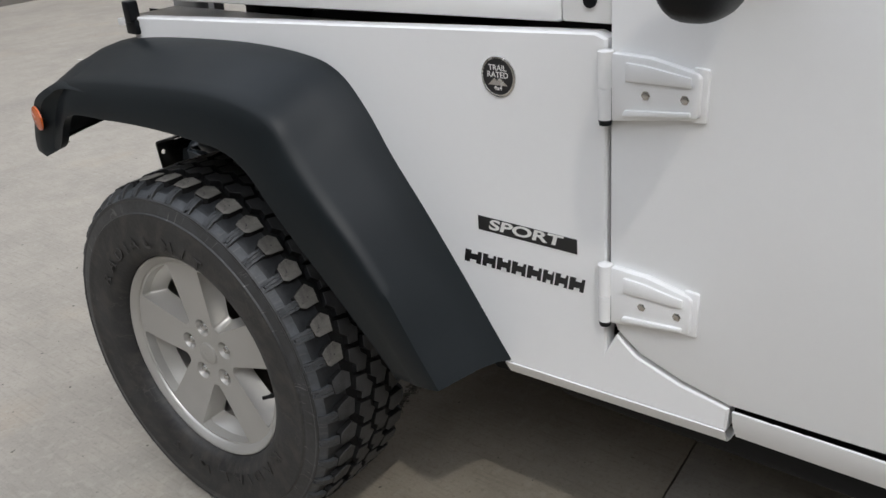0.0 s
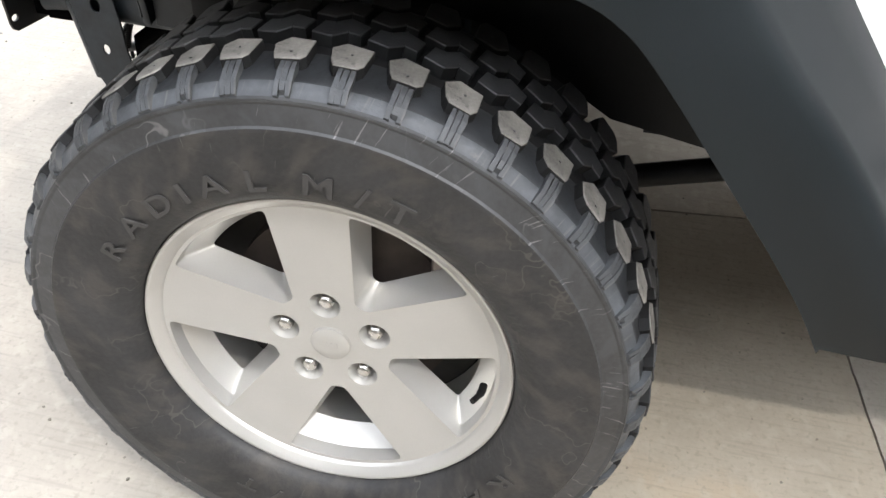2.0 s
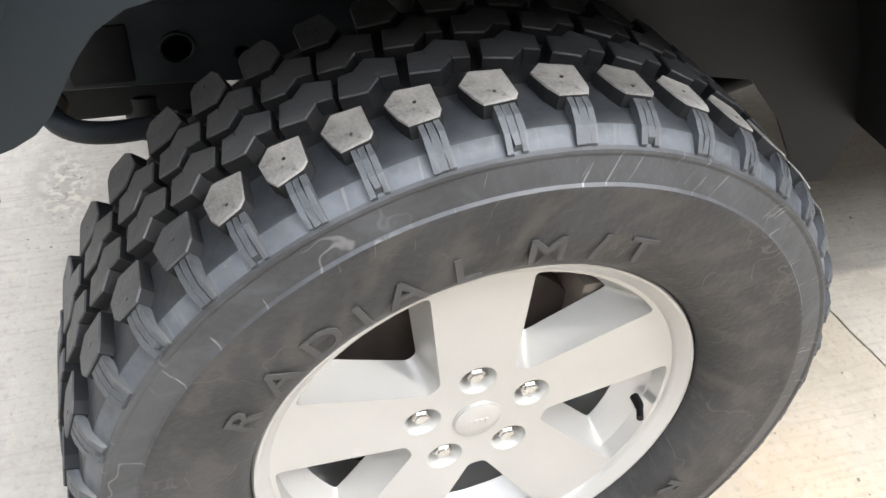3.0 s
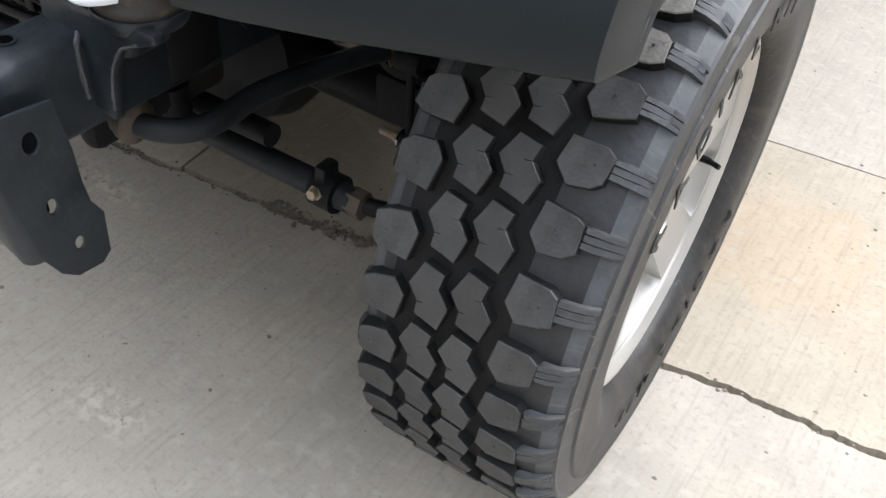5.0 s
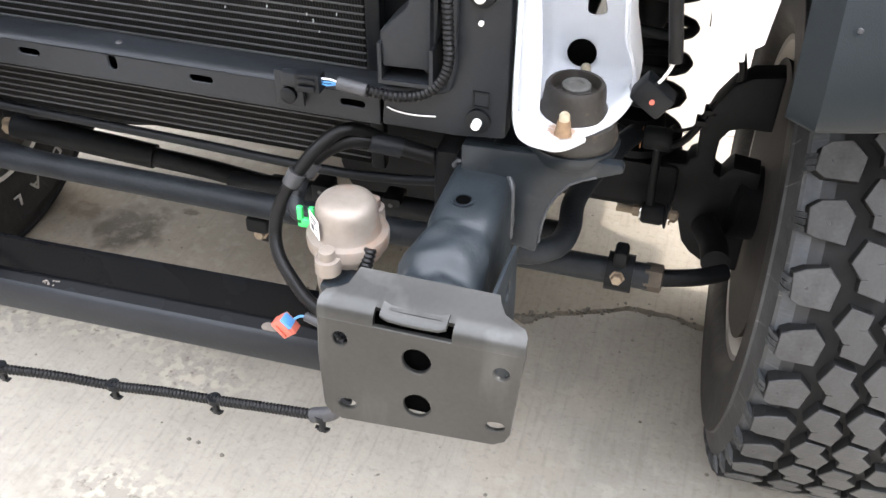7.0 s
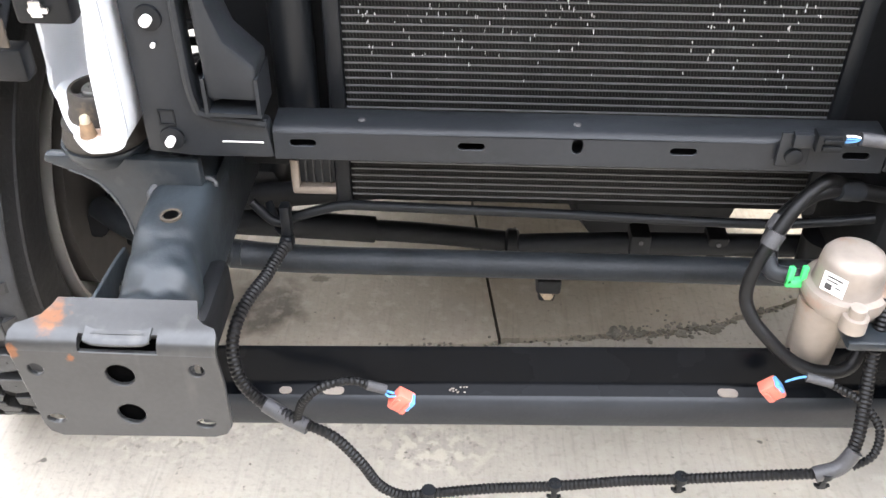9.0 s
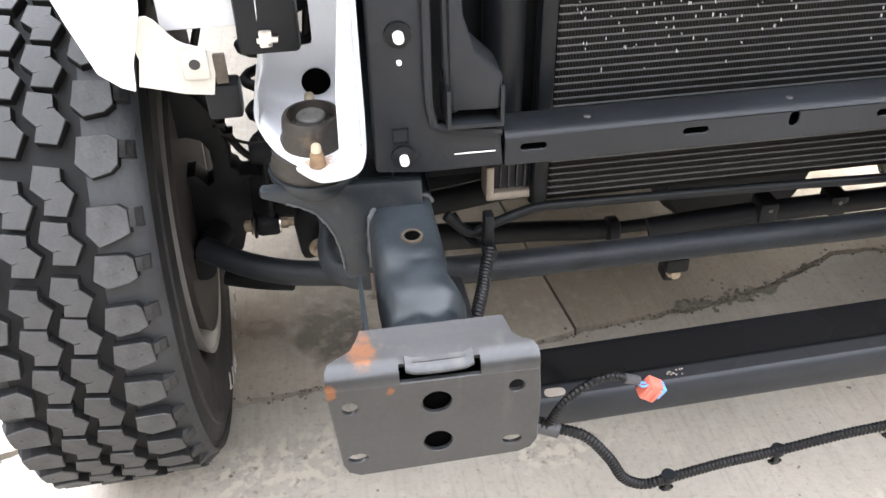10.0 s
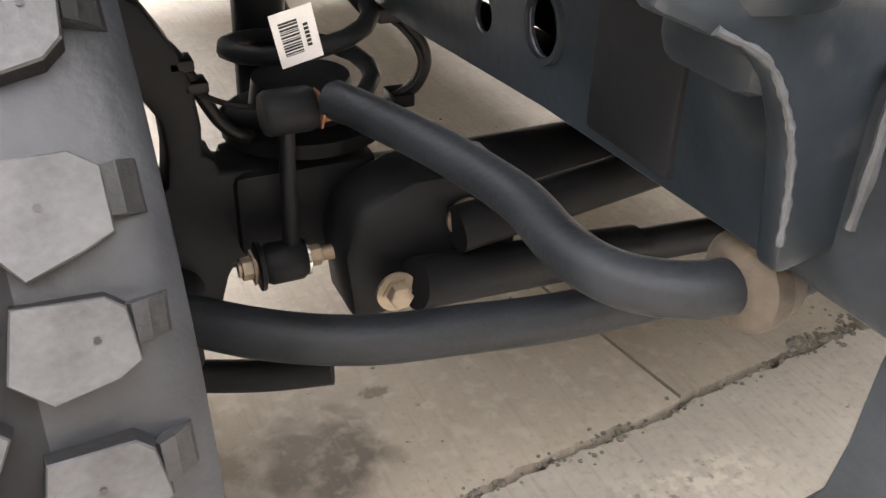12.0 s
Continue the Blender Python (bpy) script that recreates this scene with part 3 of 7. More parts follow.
base = bmesh.new()
bmesh.ops.create_grid(base, x_segments=2, y_segments=2, size=300)
bmesh.ops.translate(base, vec=(0, 0, -0.022), verts=base.verts)
ground = tagged(obj("ground", base, SOIL), "pale broom-finished concrete slabs with cracked joints", "concrete", kind="structure")
S = math.tan(radians(SLAB_TURN))
FAR = 60
front = joint(-3, 3, 0.0, S, 0.016, 0.008, 3, 0.0095, -0.072)
back = joint(-3, 3, 0.0, S, 0.016, 0.008, 3, -0.0095, -0.072)
C0, C1 = -0.78, 0.035
at_c1 = min(back, key=lambda p: abs(p[0] - C1))[1] - 0.001
right_top = [p for p in back if p[0] > C1 + 0.004]
left_top = [p for p in back if p[0] < C1 - 0.004]
low_b = joint(-3, 3, C0, S, 0.004, 0.03, 9, 0.003)
low_f = joint(-3, 3, C0, S, 0.004, 0.03, 9, -0.003)
c_low = lambda x, y: (x - (y - 0.0) * S, y)
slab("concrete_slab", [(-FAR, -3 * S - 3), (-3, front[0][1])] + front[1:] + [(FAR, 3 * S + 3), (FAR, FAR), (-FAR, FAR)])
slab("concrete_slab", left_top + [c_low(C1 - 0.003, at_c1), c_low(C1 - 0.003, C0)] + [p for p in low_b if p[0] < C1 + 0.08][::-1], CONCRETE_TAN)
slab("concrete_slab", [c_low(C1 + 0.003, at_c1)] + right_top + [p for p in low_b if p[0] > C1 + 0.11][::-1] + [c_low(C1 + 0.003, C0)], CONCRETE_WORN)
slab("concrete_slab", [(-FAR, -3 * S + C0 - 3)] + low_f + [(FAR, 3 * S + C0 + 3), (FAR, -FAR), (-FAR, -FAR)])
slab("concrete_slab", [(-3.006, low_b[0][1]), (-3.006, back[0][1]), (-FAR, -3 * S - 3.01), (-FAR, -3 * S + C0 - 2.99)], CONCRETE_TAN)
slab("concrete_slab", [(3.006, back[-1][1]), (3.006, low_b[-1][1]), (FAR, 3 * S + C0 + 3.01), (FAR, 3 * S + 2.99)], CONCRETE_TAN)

rng = random.Random(4)
grit = bmesh.new()
for x, y in front + [p for p in front if -0.5 < p[0] < 0.8] * 2:
    if -1.6 < x < 1.6 and rng.random() < 0.22:
        for _ in range(rng.choice((1, 1, 1, 2))):
            s = rng.uniform(0.001, 0.0042)
            r = bmesh.ops.create_icosphere(grit, subdivisions=1, radius=s)
            o = Vector((x + rng.gauss(0, 0.012), y - 0.002 + rng.gauss(0, 0.008), s * 0.4))
            for v in r["verts"]:
                v.co = Vector((v.co.x * rng.uniform(0.7, 1.4), v.co.y * rng.uniform(0.7, 1.3), v.co.z * 0.6)) + o
for _ in range(150):
    s = abs(rng.gauss(0, 0.003)) + 0.001
    u = rng.random()
    x = -0.17 - 0.22 * u
    y = S * x - 0.02 + rng.gauss(0, 0.010) * (1.6 - abs(2 * u - 1))
    r = bmesh.ops.create_icosphere(grit, subdivisions=1, radius=s)
    for v in r["verts"]:
        v.co = Vector((v.co.x * rng.uniform(0.7, 1.5), v.co.y, v.co.z * 0.6)) + Vector((x, y, s * 0.2))
for _ in range(240):
    x = rng.uniform(-0.55, 0.95)
    if noise.noise((x * 9, 4.4, 0.7)) < 0.12:
        continue
    s = abs(rng.gauss(0, 0.0022)) + 0.0012
    y = S * x - 0.015 - 0.072 * math.exp(-((x + 0.57) / 0.14) ** 2) + 0.014 * noise.noise((x * 5 + 3, 0.3, 3)) + rng.gauss(0, 0.007)
    r = bmesh.ops.create_icosphere(grit, subdivisions=1, radius=s)
    for v in r["verts"]:
        v.co = Vector((v.co.x * rng.uniform(0.7, 1.5), v.co.y * rng.uniform(0.7, 1.3), v.co.z * 0.6)) + Vector((x, y, s * 0.25))
for _ in range(260):
    s = rng.uniform(0.0012, 0.004)
    x, y = rng.uniform(-2.2, 1.4), rng.uniform(-1.4, 1.6)
    r = bmesh.ops.create_icosphere(grit, subdivisions=1, radius=s)
    for v in r["verts"]:
        v.co = Vector((v.co.x * rng.uniform(0.7, 1.5), v.co.y, v.co.z * 0.5)) + Vector((x, y, s * 0.3))
tagged(obj("gravel", grit, STONE, smooth=False), "loose pale grit along the cracked concrete joint", "gravel", kind="stuff")
# plain unseen walls, added to block low sky light; they close the yard
for name, lo, hi in (("unseen_wall_north", (-9.2, 9.0, -0.02), (9.2, 9.2, 7.5)), ("unseen_wall_south", (-9.2, -11.2, -0.02), (9.2, -11.0, 7.5)),
                     ("unseen_wall_east", (9.0, -11.0, -0.02), (9.2, 9.0, 7.5)), ("unseen_wall_west", (-9.2, -11.0, -0.02), (-9.0, 9.0, 7.5))):
    tagged(obj(name, box(lo, hi, 0.01), WALL_GREY, smooth=False), "unseen grey wall added to block low sky light", "wall", kind="structure")
# ---- the vehicle ----
car = tagged(new("off_road_vehicle"), "white off-road vehicle with its front bumper and grille removed", "vehicle")
HUB_Z = 0.39


def group(name, m, parent=car, label=""):
    ob = new(name)
    ob.parent = parent
    ob.matrix_basis = m
    if label:
        ob["label"] = label
    return ob


# One wheel in its own space: its axle along x, its outer face towards -x.
CARCASS = [(-0.068, 0.236), (-0.084, 0.2405), (-0.096, 0.2425), (-0.105, 0.2475), (-0.112, 0.256), (-0.1185, 0.267), (-0.1225, 0.285), (-0.1225, 0.318), (-0.1243, 0.339),
           (-0.1250, 0.3425), (-0.1245, 0.3455), (-0.1215, 0.3475), (-0.1200, 0.358), (-0.1175, 0.3700), (-0.1187, 0.3735), (-0.1183, 0.3762), (-0.1145, 0.3778),
           (-0.108, 0.3825), (-0.100, 0.3880), (-0.086, 0.3910), (-0.045, 0.3925), (0, 0.393)]


def tyre_mesh(mid, dusty):
    bulge = (1.045, 1.02, 1.0) if dusty else (0.905, 0.885, 0.90)
    prof = CARCASS + [(-x * (bulge[0] if 0.25 < r < 0.35 else bulge[1] if 0.35 < r < 0.3705 else bulge[2] if r < 0.381 else 1.0), r) for x, r in CARCASS[-2::-1]]
    own = lathe(prof, 120, "x", closed=True)
    for f in own.faces:
        c = f.calc_center_median()
        r = math.hypot(c.y, c.z)
        # index 2, and 3 on the driver's tyre, carry painted shade between blocks
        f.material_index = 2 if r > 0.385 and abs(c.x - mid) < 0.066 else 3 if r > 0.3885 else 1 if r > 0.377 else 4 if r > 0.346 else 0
    return own


def block(poly, r0, r1, draft=0.002, wall=1):
    """A tread block: corners of (axial, along the circle), from radius r0 to r1, at the top of the wheel."""
    own = bmesh.new()
    cx, ca = sum(p[0] for p in poly) / len(poly), sum(p[1] for p in poly) / len(poly)

    def ring(r, grow):
        out = []
        for x, a in poly:
            dx, da = x - cx, a - ca
            ln = max(1e-6, math.hypot(dx, da))
            x2, a2 = x + grow * dx / ln, a + grow * da / ln
            out.append(own.verts.new((x2, r * math.sin(a2 / 0.4), r * math.cos(a2 / 0.4))))
        return out
    rings = [ring(r0, draft), ring(r1 - 0.0015, 0), ring(r1, -0.0010)]
    n = len(poly)
    for a, b in zip(rings, rings[1:]):
        for k in range(n):
            # the block's side walls take the painted groove shade
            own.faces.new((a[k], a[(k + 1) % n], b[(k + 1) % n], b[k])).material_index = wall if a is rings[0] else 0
    own.faces.new(rings[-1])
    return own


def mesh_of(bm, name, materials, smooth=True):
    me = bpy.data.meshes.new(name)
    bmesh.ops.recalc_face_normals(bm, faces=bm.faces)
    for f in bm.faces:
        f.smooth = False
    bm.to_mesh(me)
    bm.free()
    for m in materials:
        me.materials.append(m)
    return me


SHOULDER_SHAPE = [(0.0495, -0.0115), (0.0635, -0.0270), (0.0860, -0.0210), (0.0975, -0.0145), (0.0975, 0.0135), (0.0880, 0.0200), (0.0545, 0.0205)]
CENTRE_SHAPE = [(0.0117, -0.0315), (-0.0119, -0.0265), (-0.0092, -0.0106), (-0.0020, -0.0098), (-0.0020, -0.0090), (-0.0094, -0.0096), (-0.0228, 0.0054), (-0.0163, 0.0326), (0.0109, 0.0259),
                (0.0108, 0.0120), (0.0040, 0.0112), (0.0040, 0.0104), (0.0110, 0.0110), (0.0231, -0.0048)]


def shoulder_block(double, reach, seed, ribbed=True):
    """A shoulder block on the +x side whose lug runs down on to the sidewall, reach metres out; single and split lugs take turns."""
    wear = random.Random(seed * 7 + double)
    own = block([(x + (wear.uniform(-0.0030, 0.0012) if x > 0.09 else wear.gauss(0, 0.0006)), a + wear.gauss(0, 0.0008)) for x, a in SHOULDER_SHAPE], 0.386, 0.4045, 0.0012, 2)
    edge = 0.0965
    # three ribs of one lug, the middle one shorter on every other block, or one plain lug
    for n, (off, half) in enumerate(((-0.0045, 0.0030), (0.0030, 0.0034), (0.0105, 0.0030)) if ribbed else ((0.0030, 0.0098 if double else 0.0115),)):
        b = bmesh.new()
        pts = []
        low = 0.010 if double and n == 1 else 0.0
        for r, k, w in ((0.397, -0.12, 0.95), (0.4015, 0.03, 0.95), (0.3985, 0.34, 1.0), (0.3915, 0.72, 1.05), (0.3805 + low * 0.5, 1.0 - low * 9, 1.08), (0.3770, 0.97 - low * 9, 1.1), (0.3760, 0.70, 1.1)):
            for q in (-1, 1):
                t = off + q * half * w + wear.gauss(0, 0.0004)
                pts.append(b.verts.new((edge + reach * k + wear.gauss(0, 0.0004), r * math.sin(t / 0.4), r * math.cos(t / 0.4))))
        for i in range(0, len(pts) - 2, 2):
            b.faces.new((pts[i], pts[i + 1], pts[i + 3], pts[i + 2]))
        b.faces.new(pts[0::2])
        b.faces.new(pts[1::2])
        n0 = len(own.faces)
        join(own, b)
        own.faces.ensure_lookup_table()
        for f in own.faces[n0:]:
            f.material_index = 1
    return own


CENTRE = mesh_of(block(CENTRE_SHAPE, 0.390, 0.4075, 0.0006), "tread_block", [TREAD, GROOVE_SHADE])
PIN = mesh_of(lathe([(0, 0.0016), (0.0006, 0.0016), (0.0006, 0)], 8, "z"), "moulding_pin", [DECAL])


def pitches(known, count):
    """Angles of the tread blocks round the wheel: those given, then an even rest."""
    rest = count - len(known)
    gap = (known[0] + 360 - known[-1]) / (rest + 1)
    return known + [known[-1] + gap * (i + 1) for i in range(rest)]


def window_outline(r_in, r_out, half_in, half_out, shrink=0.0, n=10):
    """A wedge-shaped opening between two spokes, its middle straight up."""
    a1 = half_out
    pts = [(-half_in, r_in)] + [(r_out * math.sin(a1 * (2 * i / n - 1)), r_out * math.cos(a1 * (2 * i / n - 1))) for i in range(n + 1)] + [(half_in, r_in)]
    out = []
    for i, p in enumerate(pts):
        a, b = Vector(pts[i - 1]), Vector(pts[(i + 1) % len(pts)])
        p = Vector(p)
        va, vb = (a - p).normalized(), (b - p).normalized()
        if va.angle(vb) < radians(150):
            r = min(0.014, (a - p).length * 0.45, (b - p).length * 0.45) if i not in (0, len(pts) - 1) else 0.006
            for k in range(5):
                t = k / 4
                out.append(tuple((p + va * r) * (1 - t) ** 2 + 2 * p * t * (1 - t) + (p + vb * r) * t * t))
        else:
            out.append(tuple(p))
    c = Vector((0, (r_in + r_out) / 2))
    return [tuple(Vector(q) + (c - Vector(q)).normalized() * shrink) for q in out]


def spoke_face():
    """The pierced face of the alloy wheel, with sloping walls round its five windows."""
    own = bmesh.new()

    loops = []
    for k in range(5):
        a = radians(36 + 72 * k)
        for_front, for_back = window_outline(0.080, 0.2175, 0.009, radians(22.5)), window_outline(0.100, 0.192, 0.006, radians(17.5))
        rot = lambda p: (p[0] * math.cos(a) + p[1] * math.sin(a), -p[0] * math.sin(a) + p[1] * math.cos(a))
        loops.append(([rot(p) for p in for_front], [rot(p) for p in for_back]))
    rim_pts = [(0.2225 * math.sin(2 * math.pi * k / 90), 0.2225 * math.cos(2 * math.pi * k / 90)) for k in range(90)]
    edges = []

    def face_x(s, c):
        r = math.hypot(s, c)
        return -0.079 - 0.010 * max(0, (r - 0.06) / 0.15) ** 1.5
    outer = [own.verts.new((0, s, c)) for s, c in rim_pts]
    edges += [own.edges.new((outer[i], outer[(i + 1) % 90])) for i in range(90)]
    fronts = []
    for f, _ in loops:
        vs = [own.verts.new((0, s, c)) for s, c in f]
        fronts.append(vs)
        edges += [own.edges.new((vs[i], vs[(i + 1) % len(vs)])) for i in range(len(vs))]
    for k in range(5):
        a = radians(72 * k)
        vs = [own.verts.new((0, 0.0635 * math.sin(a) + 0.0205 * math.sin(t), 0.0635 * math.cos(a) + 0.0205 * math.cos(t))) for t in [2 * math.pi * i / 20 for i in range(20)]]
        edges += [own.edges.new((vs[i], vs[(i + 1) % 20])) for i in range(20)]
        fronts.append(a)
    bmesh.ops.triangle_fill(own, use_beauty=True, use_dissolve=False, edges=edges, normal=(-1, 0, 0))
    bmesh.ops.subdivide_edges(own, edges=[e for e in own.edges if e.calc_length() > 0.02 and len(e.link_faces) == 2], cuts=1)
    for v in own.verts:
        if abs(v.co.x) < 1e-6:
            v.co.x = face_x(v.co.y, v.co.z)
    bmesh.ops.remove_doubles(own, verts=own.verts, dist=1e-6)
    found = {(round(v.co.y, 5), round(v.co.z, 5)): v for v in own.verts}

    def at_face(s, c):
        return found.get((round(s, 5), round(c, 5))) or own.verts.new((face_x(s, c), s, c))
    for i, (f, b) in enumerate(loops):
        vs = [at_face(s, c) for s, c in f]
        mid = [own.verts.new((-0.070, s * 0.9 + q[0] * 0.1, c * 0.9 + q[1] * 0.1)) for (s, c), q in zip(f, b)]
        bs = [own.verts.new((-0.042, s, c)) for s, c in b]
        n = len(vs)
        for a, c in ((vs, mid), (mid, bs)):
            for k in range(n):
                own.faces.new((a[k], a[(k + 1) % n], c[(k + 1) % n], c[k]))
    for item in fronts[5:]:
        a = item
        vs = [at_face(0.0635 * math.sin(a) + 0.0205 * math.sin(t), 0.0635 * math.cos(a) + 0.0205 * math.cos(t)) for t in [2 * math.pi * i / 20 for i in range(20)]]
        inner = [own.verts.new((-0.056, 0.0635 * math.sin(a) + 0.0120 * math.sin(t), 0.0635 * math.cos(a) + 0.0120 * math.cos(t))) for t in [2 * math.pi * i / 20 for i in range(20)]]
        for k in range(20):
            own.faces.new((vs[k], vs[(k + 1) % 20], inner[(k + 1) % 20], inner[k]))
        own.faces.new(inner)
    # the back of the face
    return own


def barrel_mesh():
    prof = [(-0.0860, 0.2222), (-0.0885, 0.2250), (-0.0920, 0.2290), (-0.0950, 0.2325), (-0.0970, 0.2355), (-0.0970, 0.2385), (-0.0945, 0.2405), (-0.0900, 0.2395),
            (-0.085, 0.236), (-0.080, 0.231), (-0.06, 0.2275), (0.0, 0.215), (0.08, 0.2275), (0.1, 0.238), (0.107, 0.240), (0.105, 0.232),
            (0.085, 0.221), (0.0, 0.2085), (-0.05, 0.2165), (-0.078, 0.2195)]
    return lathe(prof, 90, "x", closed=True)


def arc_text(words, r, x, size, start, end, wheel, material, outer=True, depth=0.0008):
    """Raised letters round a sidewall, spread evenly between two angles, their tops outwards."""
    wide = {"I": 0.45, "/": 0.6, " ": 0.2, "M": 1.25}
    total = sum(wide.get(c, 1.0) for c in words)
    at = 0.0
    for ch in words:
        w = wide.get(ch, 1.0)
        a = radians(start + (end - start) * (at + w / 2) / total)
        at += w
        if ch == " ":
            continue
        s, c = math.sin(a), math.cos(a)
        right = (0, -c, s) if outer else (0, c, -s)
        m = plane_at(x, r * s, r * c, right, (0, s, c))
        part("letter", text_mesh(ch, size, depth, m @ Matrix.Diagonal((1.35, 1, 1, 1)), None, bold=0.0005), material, wheel, smooth=False)


def wheel(name, m, known, count, phase, label, dusty, mid, reaches):
    w = group(name, m, label=label)
    blocks = [[mesh_of(shoulder_block(v % 2 == 1, reach, v, dusty), "tread_block", [top, LUG if dusty else LUG_DARK, GROOVE_SHADE]) for v in range(10)] for reach, top in ((reaches[0], SHOULDER), (reaches[1], SHOULDER), (reaches[1], SHOULDER_PALE))]
    # the passenger tyre takes the shade-darkened rubber
    ty = part("tyre", tyre_mesh(mid, dusty), RUBBER if dusty else BAND_SHADE, w, "dusty black mud terrain tyre", angle=25)
    for m2 in (LUG_BAND if dusty else VALLEY_GREY, GROOVE_SHADE, VALLEY if dusty else VALLEY_GREY, WALL_BAND if dusty else BAND_SHADE):
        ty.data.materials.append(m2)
    part("rim", barrel_mesh(), ALLOY, w, "silver five-spoke alloy rim", angle=30)
    # lining that paints the barrel's inside shaded as well as dusty
    part("barrel_lining", lathe([(0.028, 0.1965), (0.062, 0.1965), (0.095, 0.2005), (0.112, 0.2065)], 64, "x"), BARREL_DARK, w, "inside of the rim, with brake dust and shade painted in")
    star = part("spokes", spoke_face(), ALLOY, w, angle=28)
    star.matrix_basis = Matrix.Rotation(-phase, 4, "X")
    cap = lathe([(-0.070, 0.026), (-0.0815, 0.026), (-0.0825, 0.0245), (-0.0835, 0.012), (-0.0838, 0)], 40, "x")
    part("centre_cap", cap, ALLOY, w, "silver round hub cap")
    ring = lathe([(-0.0785, 0.0262), (-0.0802, 0.0262), (-0.0802, 0.0278), (-0.0785, 0.0278)], 40, "x", closed=True)
    part("cap_groove", ring, ALLOY, w)
    bars = bmesh.new()
    for i in range(4):
        box((-0.0842, -0.0105 + i * 0.006, -0.004), (-0.0836, -0.0075 + i * 0.006, 0.004), 0, bars)
    part("cap_mark", bars, ALLOY, w, "raised maker's mark as plain bars")
    for k in range(5):
        a = phase + radians(72 * k)
        nut = hexnut(0.0105, 0.019, (-0.056, 0.0635 * math.sin(a), 0.0635 * math.cos(a)), (-1, 0, 0), washer=0.0115)
        lathe([(0, 0.0075), (0.003, 0.007), (0.0045, 0.004), (0.005, 0)], 16, "z", nut, (-0.074, 0.0635 * math.sin(a), 0.0635 * math.cos(a)), turn=Matrix.Rotation(radians(-90), 4, "Y"))
        part("lug_nut", nut, CHROME, w, "bright steel lug nut", angle=20)
    seat = Matrix.Translation((0.010, 0, 0)) @ Matrix.Diagonal((1, 0.995, 0.995, 1))
    for ob in w.children:
        if ob.name.split(".")[0] in ("spokes", "centre_cap", "cap_groove", "cap_mark", "lug_nut"):
            ob.matrix_basis = seat @ ob.matrix_basis
        elif ob.name.split(".")[0] == "rim":
            ob.matrix_basis = Matrix.Translation((0.003, 0, 0))
    # brake disc, caliper and hub behind the windows
    part("brake_disc", lathe([(0.0, 0.075), (0.0, 0.151), (0.024, 0.151), (0.024, 0.06), (0.03, 0.0), (-0.03, 0.0), (-0.03, 0.075)], 48, "x"), DISC, w, "dull rusted brake disc")
    cal = box((-0.03, -0.185, -0.02), (0.055, -0.118, 0.13), 0.012)
    box((-0.04, -0.165, 0.02), (-0.024, -0.135, 0.05), 0.006, cal)
    box((-0.04, -0.165, 0.06), (-0.024, -0.135, 0.09), 0.006, cal)
    part("brake_caliper", cal, CAST, w, "grey cast brake caliper")
    part("dust_shield", lathe([(0.03, 0.05), (0.03, 0.200), (0.034, 0.200), (0.034, 0.05)], 40, "x", closed=True), DARK, w)
    va = radians(-101) + 0.0
    vs, vc = math.sin(va), math.cos(va)
    part("valve_stem", tube([(-0.06, 0.2035 * vs, 0.2035 * vc), (-0.075, 0.202 * vs, 0.202 * vc), (-0.092, 0.194 * vs, 0.194 * vc)], lambda t: 0.0055 if t < 0.55 else 0.0042, 10, 4), HOSE, w, "black rubber valve stem")
    angles = pitches(known, count)
    for i, a in enumerate(angles):
        k = ((angles[i + 1] if i + 1 < count else angles[0] + 360) - (angles[i - 1] if i else angles[-1] - 360)) / 2 / 10.2
        k = k ** 0.8
        # upper blocks get the pale material: mud dust plus painted sunlight
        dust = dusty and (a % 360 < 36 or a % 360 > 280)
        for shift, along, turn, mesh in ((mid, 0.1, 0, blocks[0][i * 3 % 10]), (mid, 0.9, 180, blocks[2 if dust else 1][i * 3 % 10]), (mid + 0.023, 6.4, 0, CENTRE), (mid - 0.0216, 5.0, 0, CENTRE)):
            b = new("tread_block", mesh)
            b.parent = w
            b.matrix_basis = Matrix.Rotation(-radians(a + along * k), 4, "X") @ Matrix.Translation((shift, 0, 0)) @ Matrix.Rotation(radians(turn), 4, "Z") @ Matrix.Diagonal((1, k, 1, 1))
        for side, along in ((1, 0.1), (-1, 0.9)):
            p = new("moulding_pin", PIN)
            p.parent = w
            p.matrix_basis = Matrix.Rotation(-radians(a + along * k), 4, "X") @ Matrix.Translation((mid + side * (0.0775 + (0.005 if i % 2 else -0.005)), 0, 0.4043))
    return w


STEER = 2.0
DRIVER = wheel("wheel", pose(-0.82, 0, HUB_Z, 0, 0, STEER), [11, 18.6, 26.2, 33.8, 41.4, 50, 59, 69.2, 79.2, 88.5], 42, radians(4.5), "front wheel with muddy all-terrain tyre and silver rim", True, 0.0145, (0.009, 0.0345))
PASSENGER = wheel("wheel", pose(0.787, 0, HUB_Z, 0, 0, 180 + STEER), [-90.3, -82.1, -75.3, -66.8, -59.3, -48.3, -38.8], 42, radians(20), "front wheel seen from its inner side, tread facing forward", False, -0.012, (0.0190, 0.0095))
arc_text("RADIAL M/T", 0.281, -0.1238, 0.036, 64, -27, DRIVER, LETTER)
arc_text("RADIAL M/T", 0.281, -0.1238, 0.036, 244, 150, DRIVER, LETTER)
arc_text("RADIAL M/T", 0.285, 0.1283, 0.034, 125, 225, PASSENGER, LETTER_WHITE, outer=False)
# ---- bodywork ----
BODY_X = -0.765


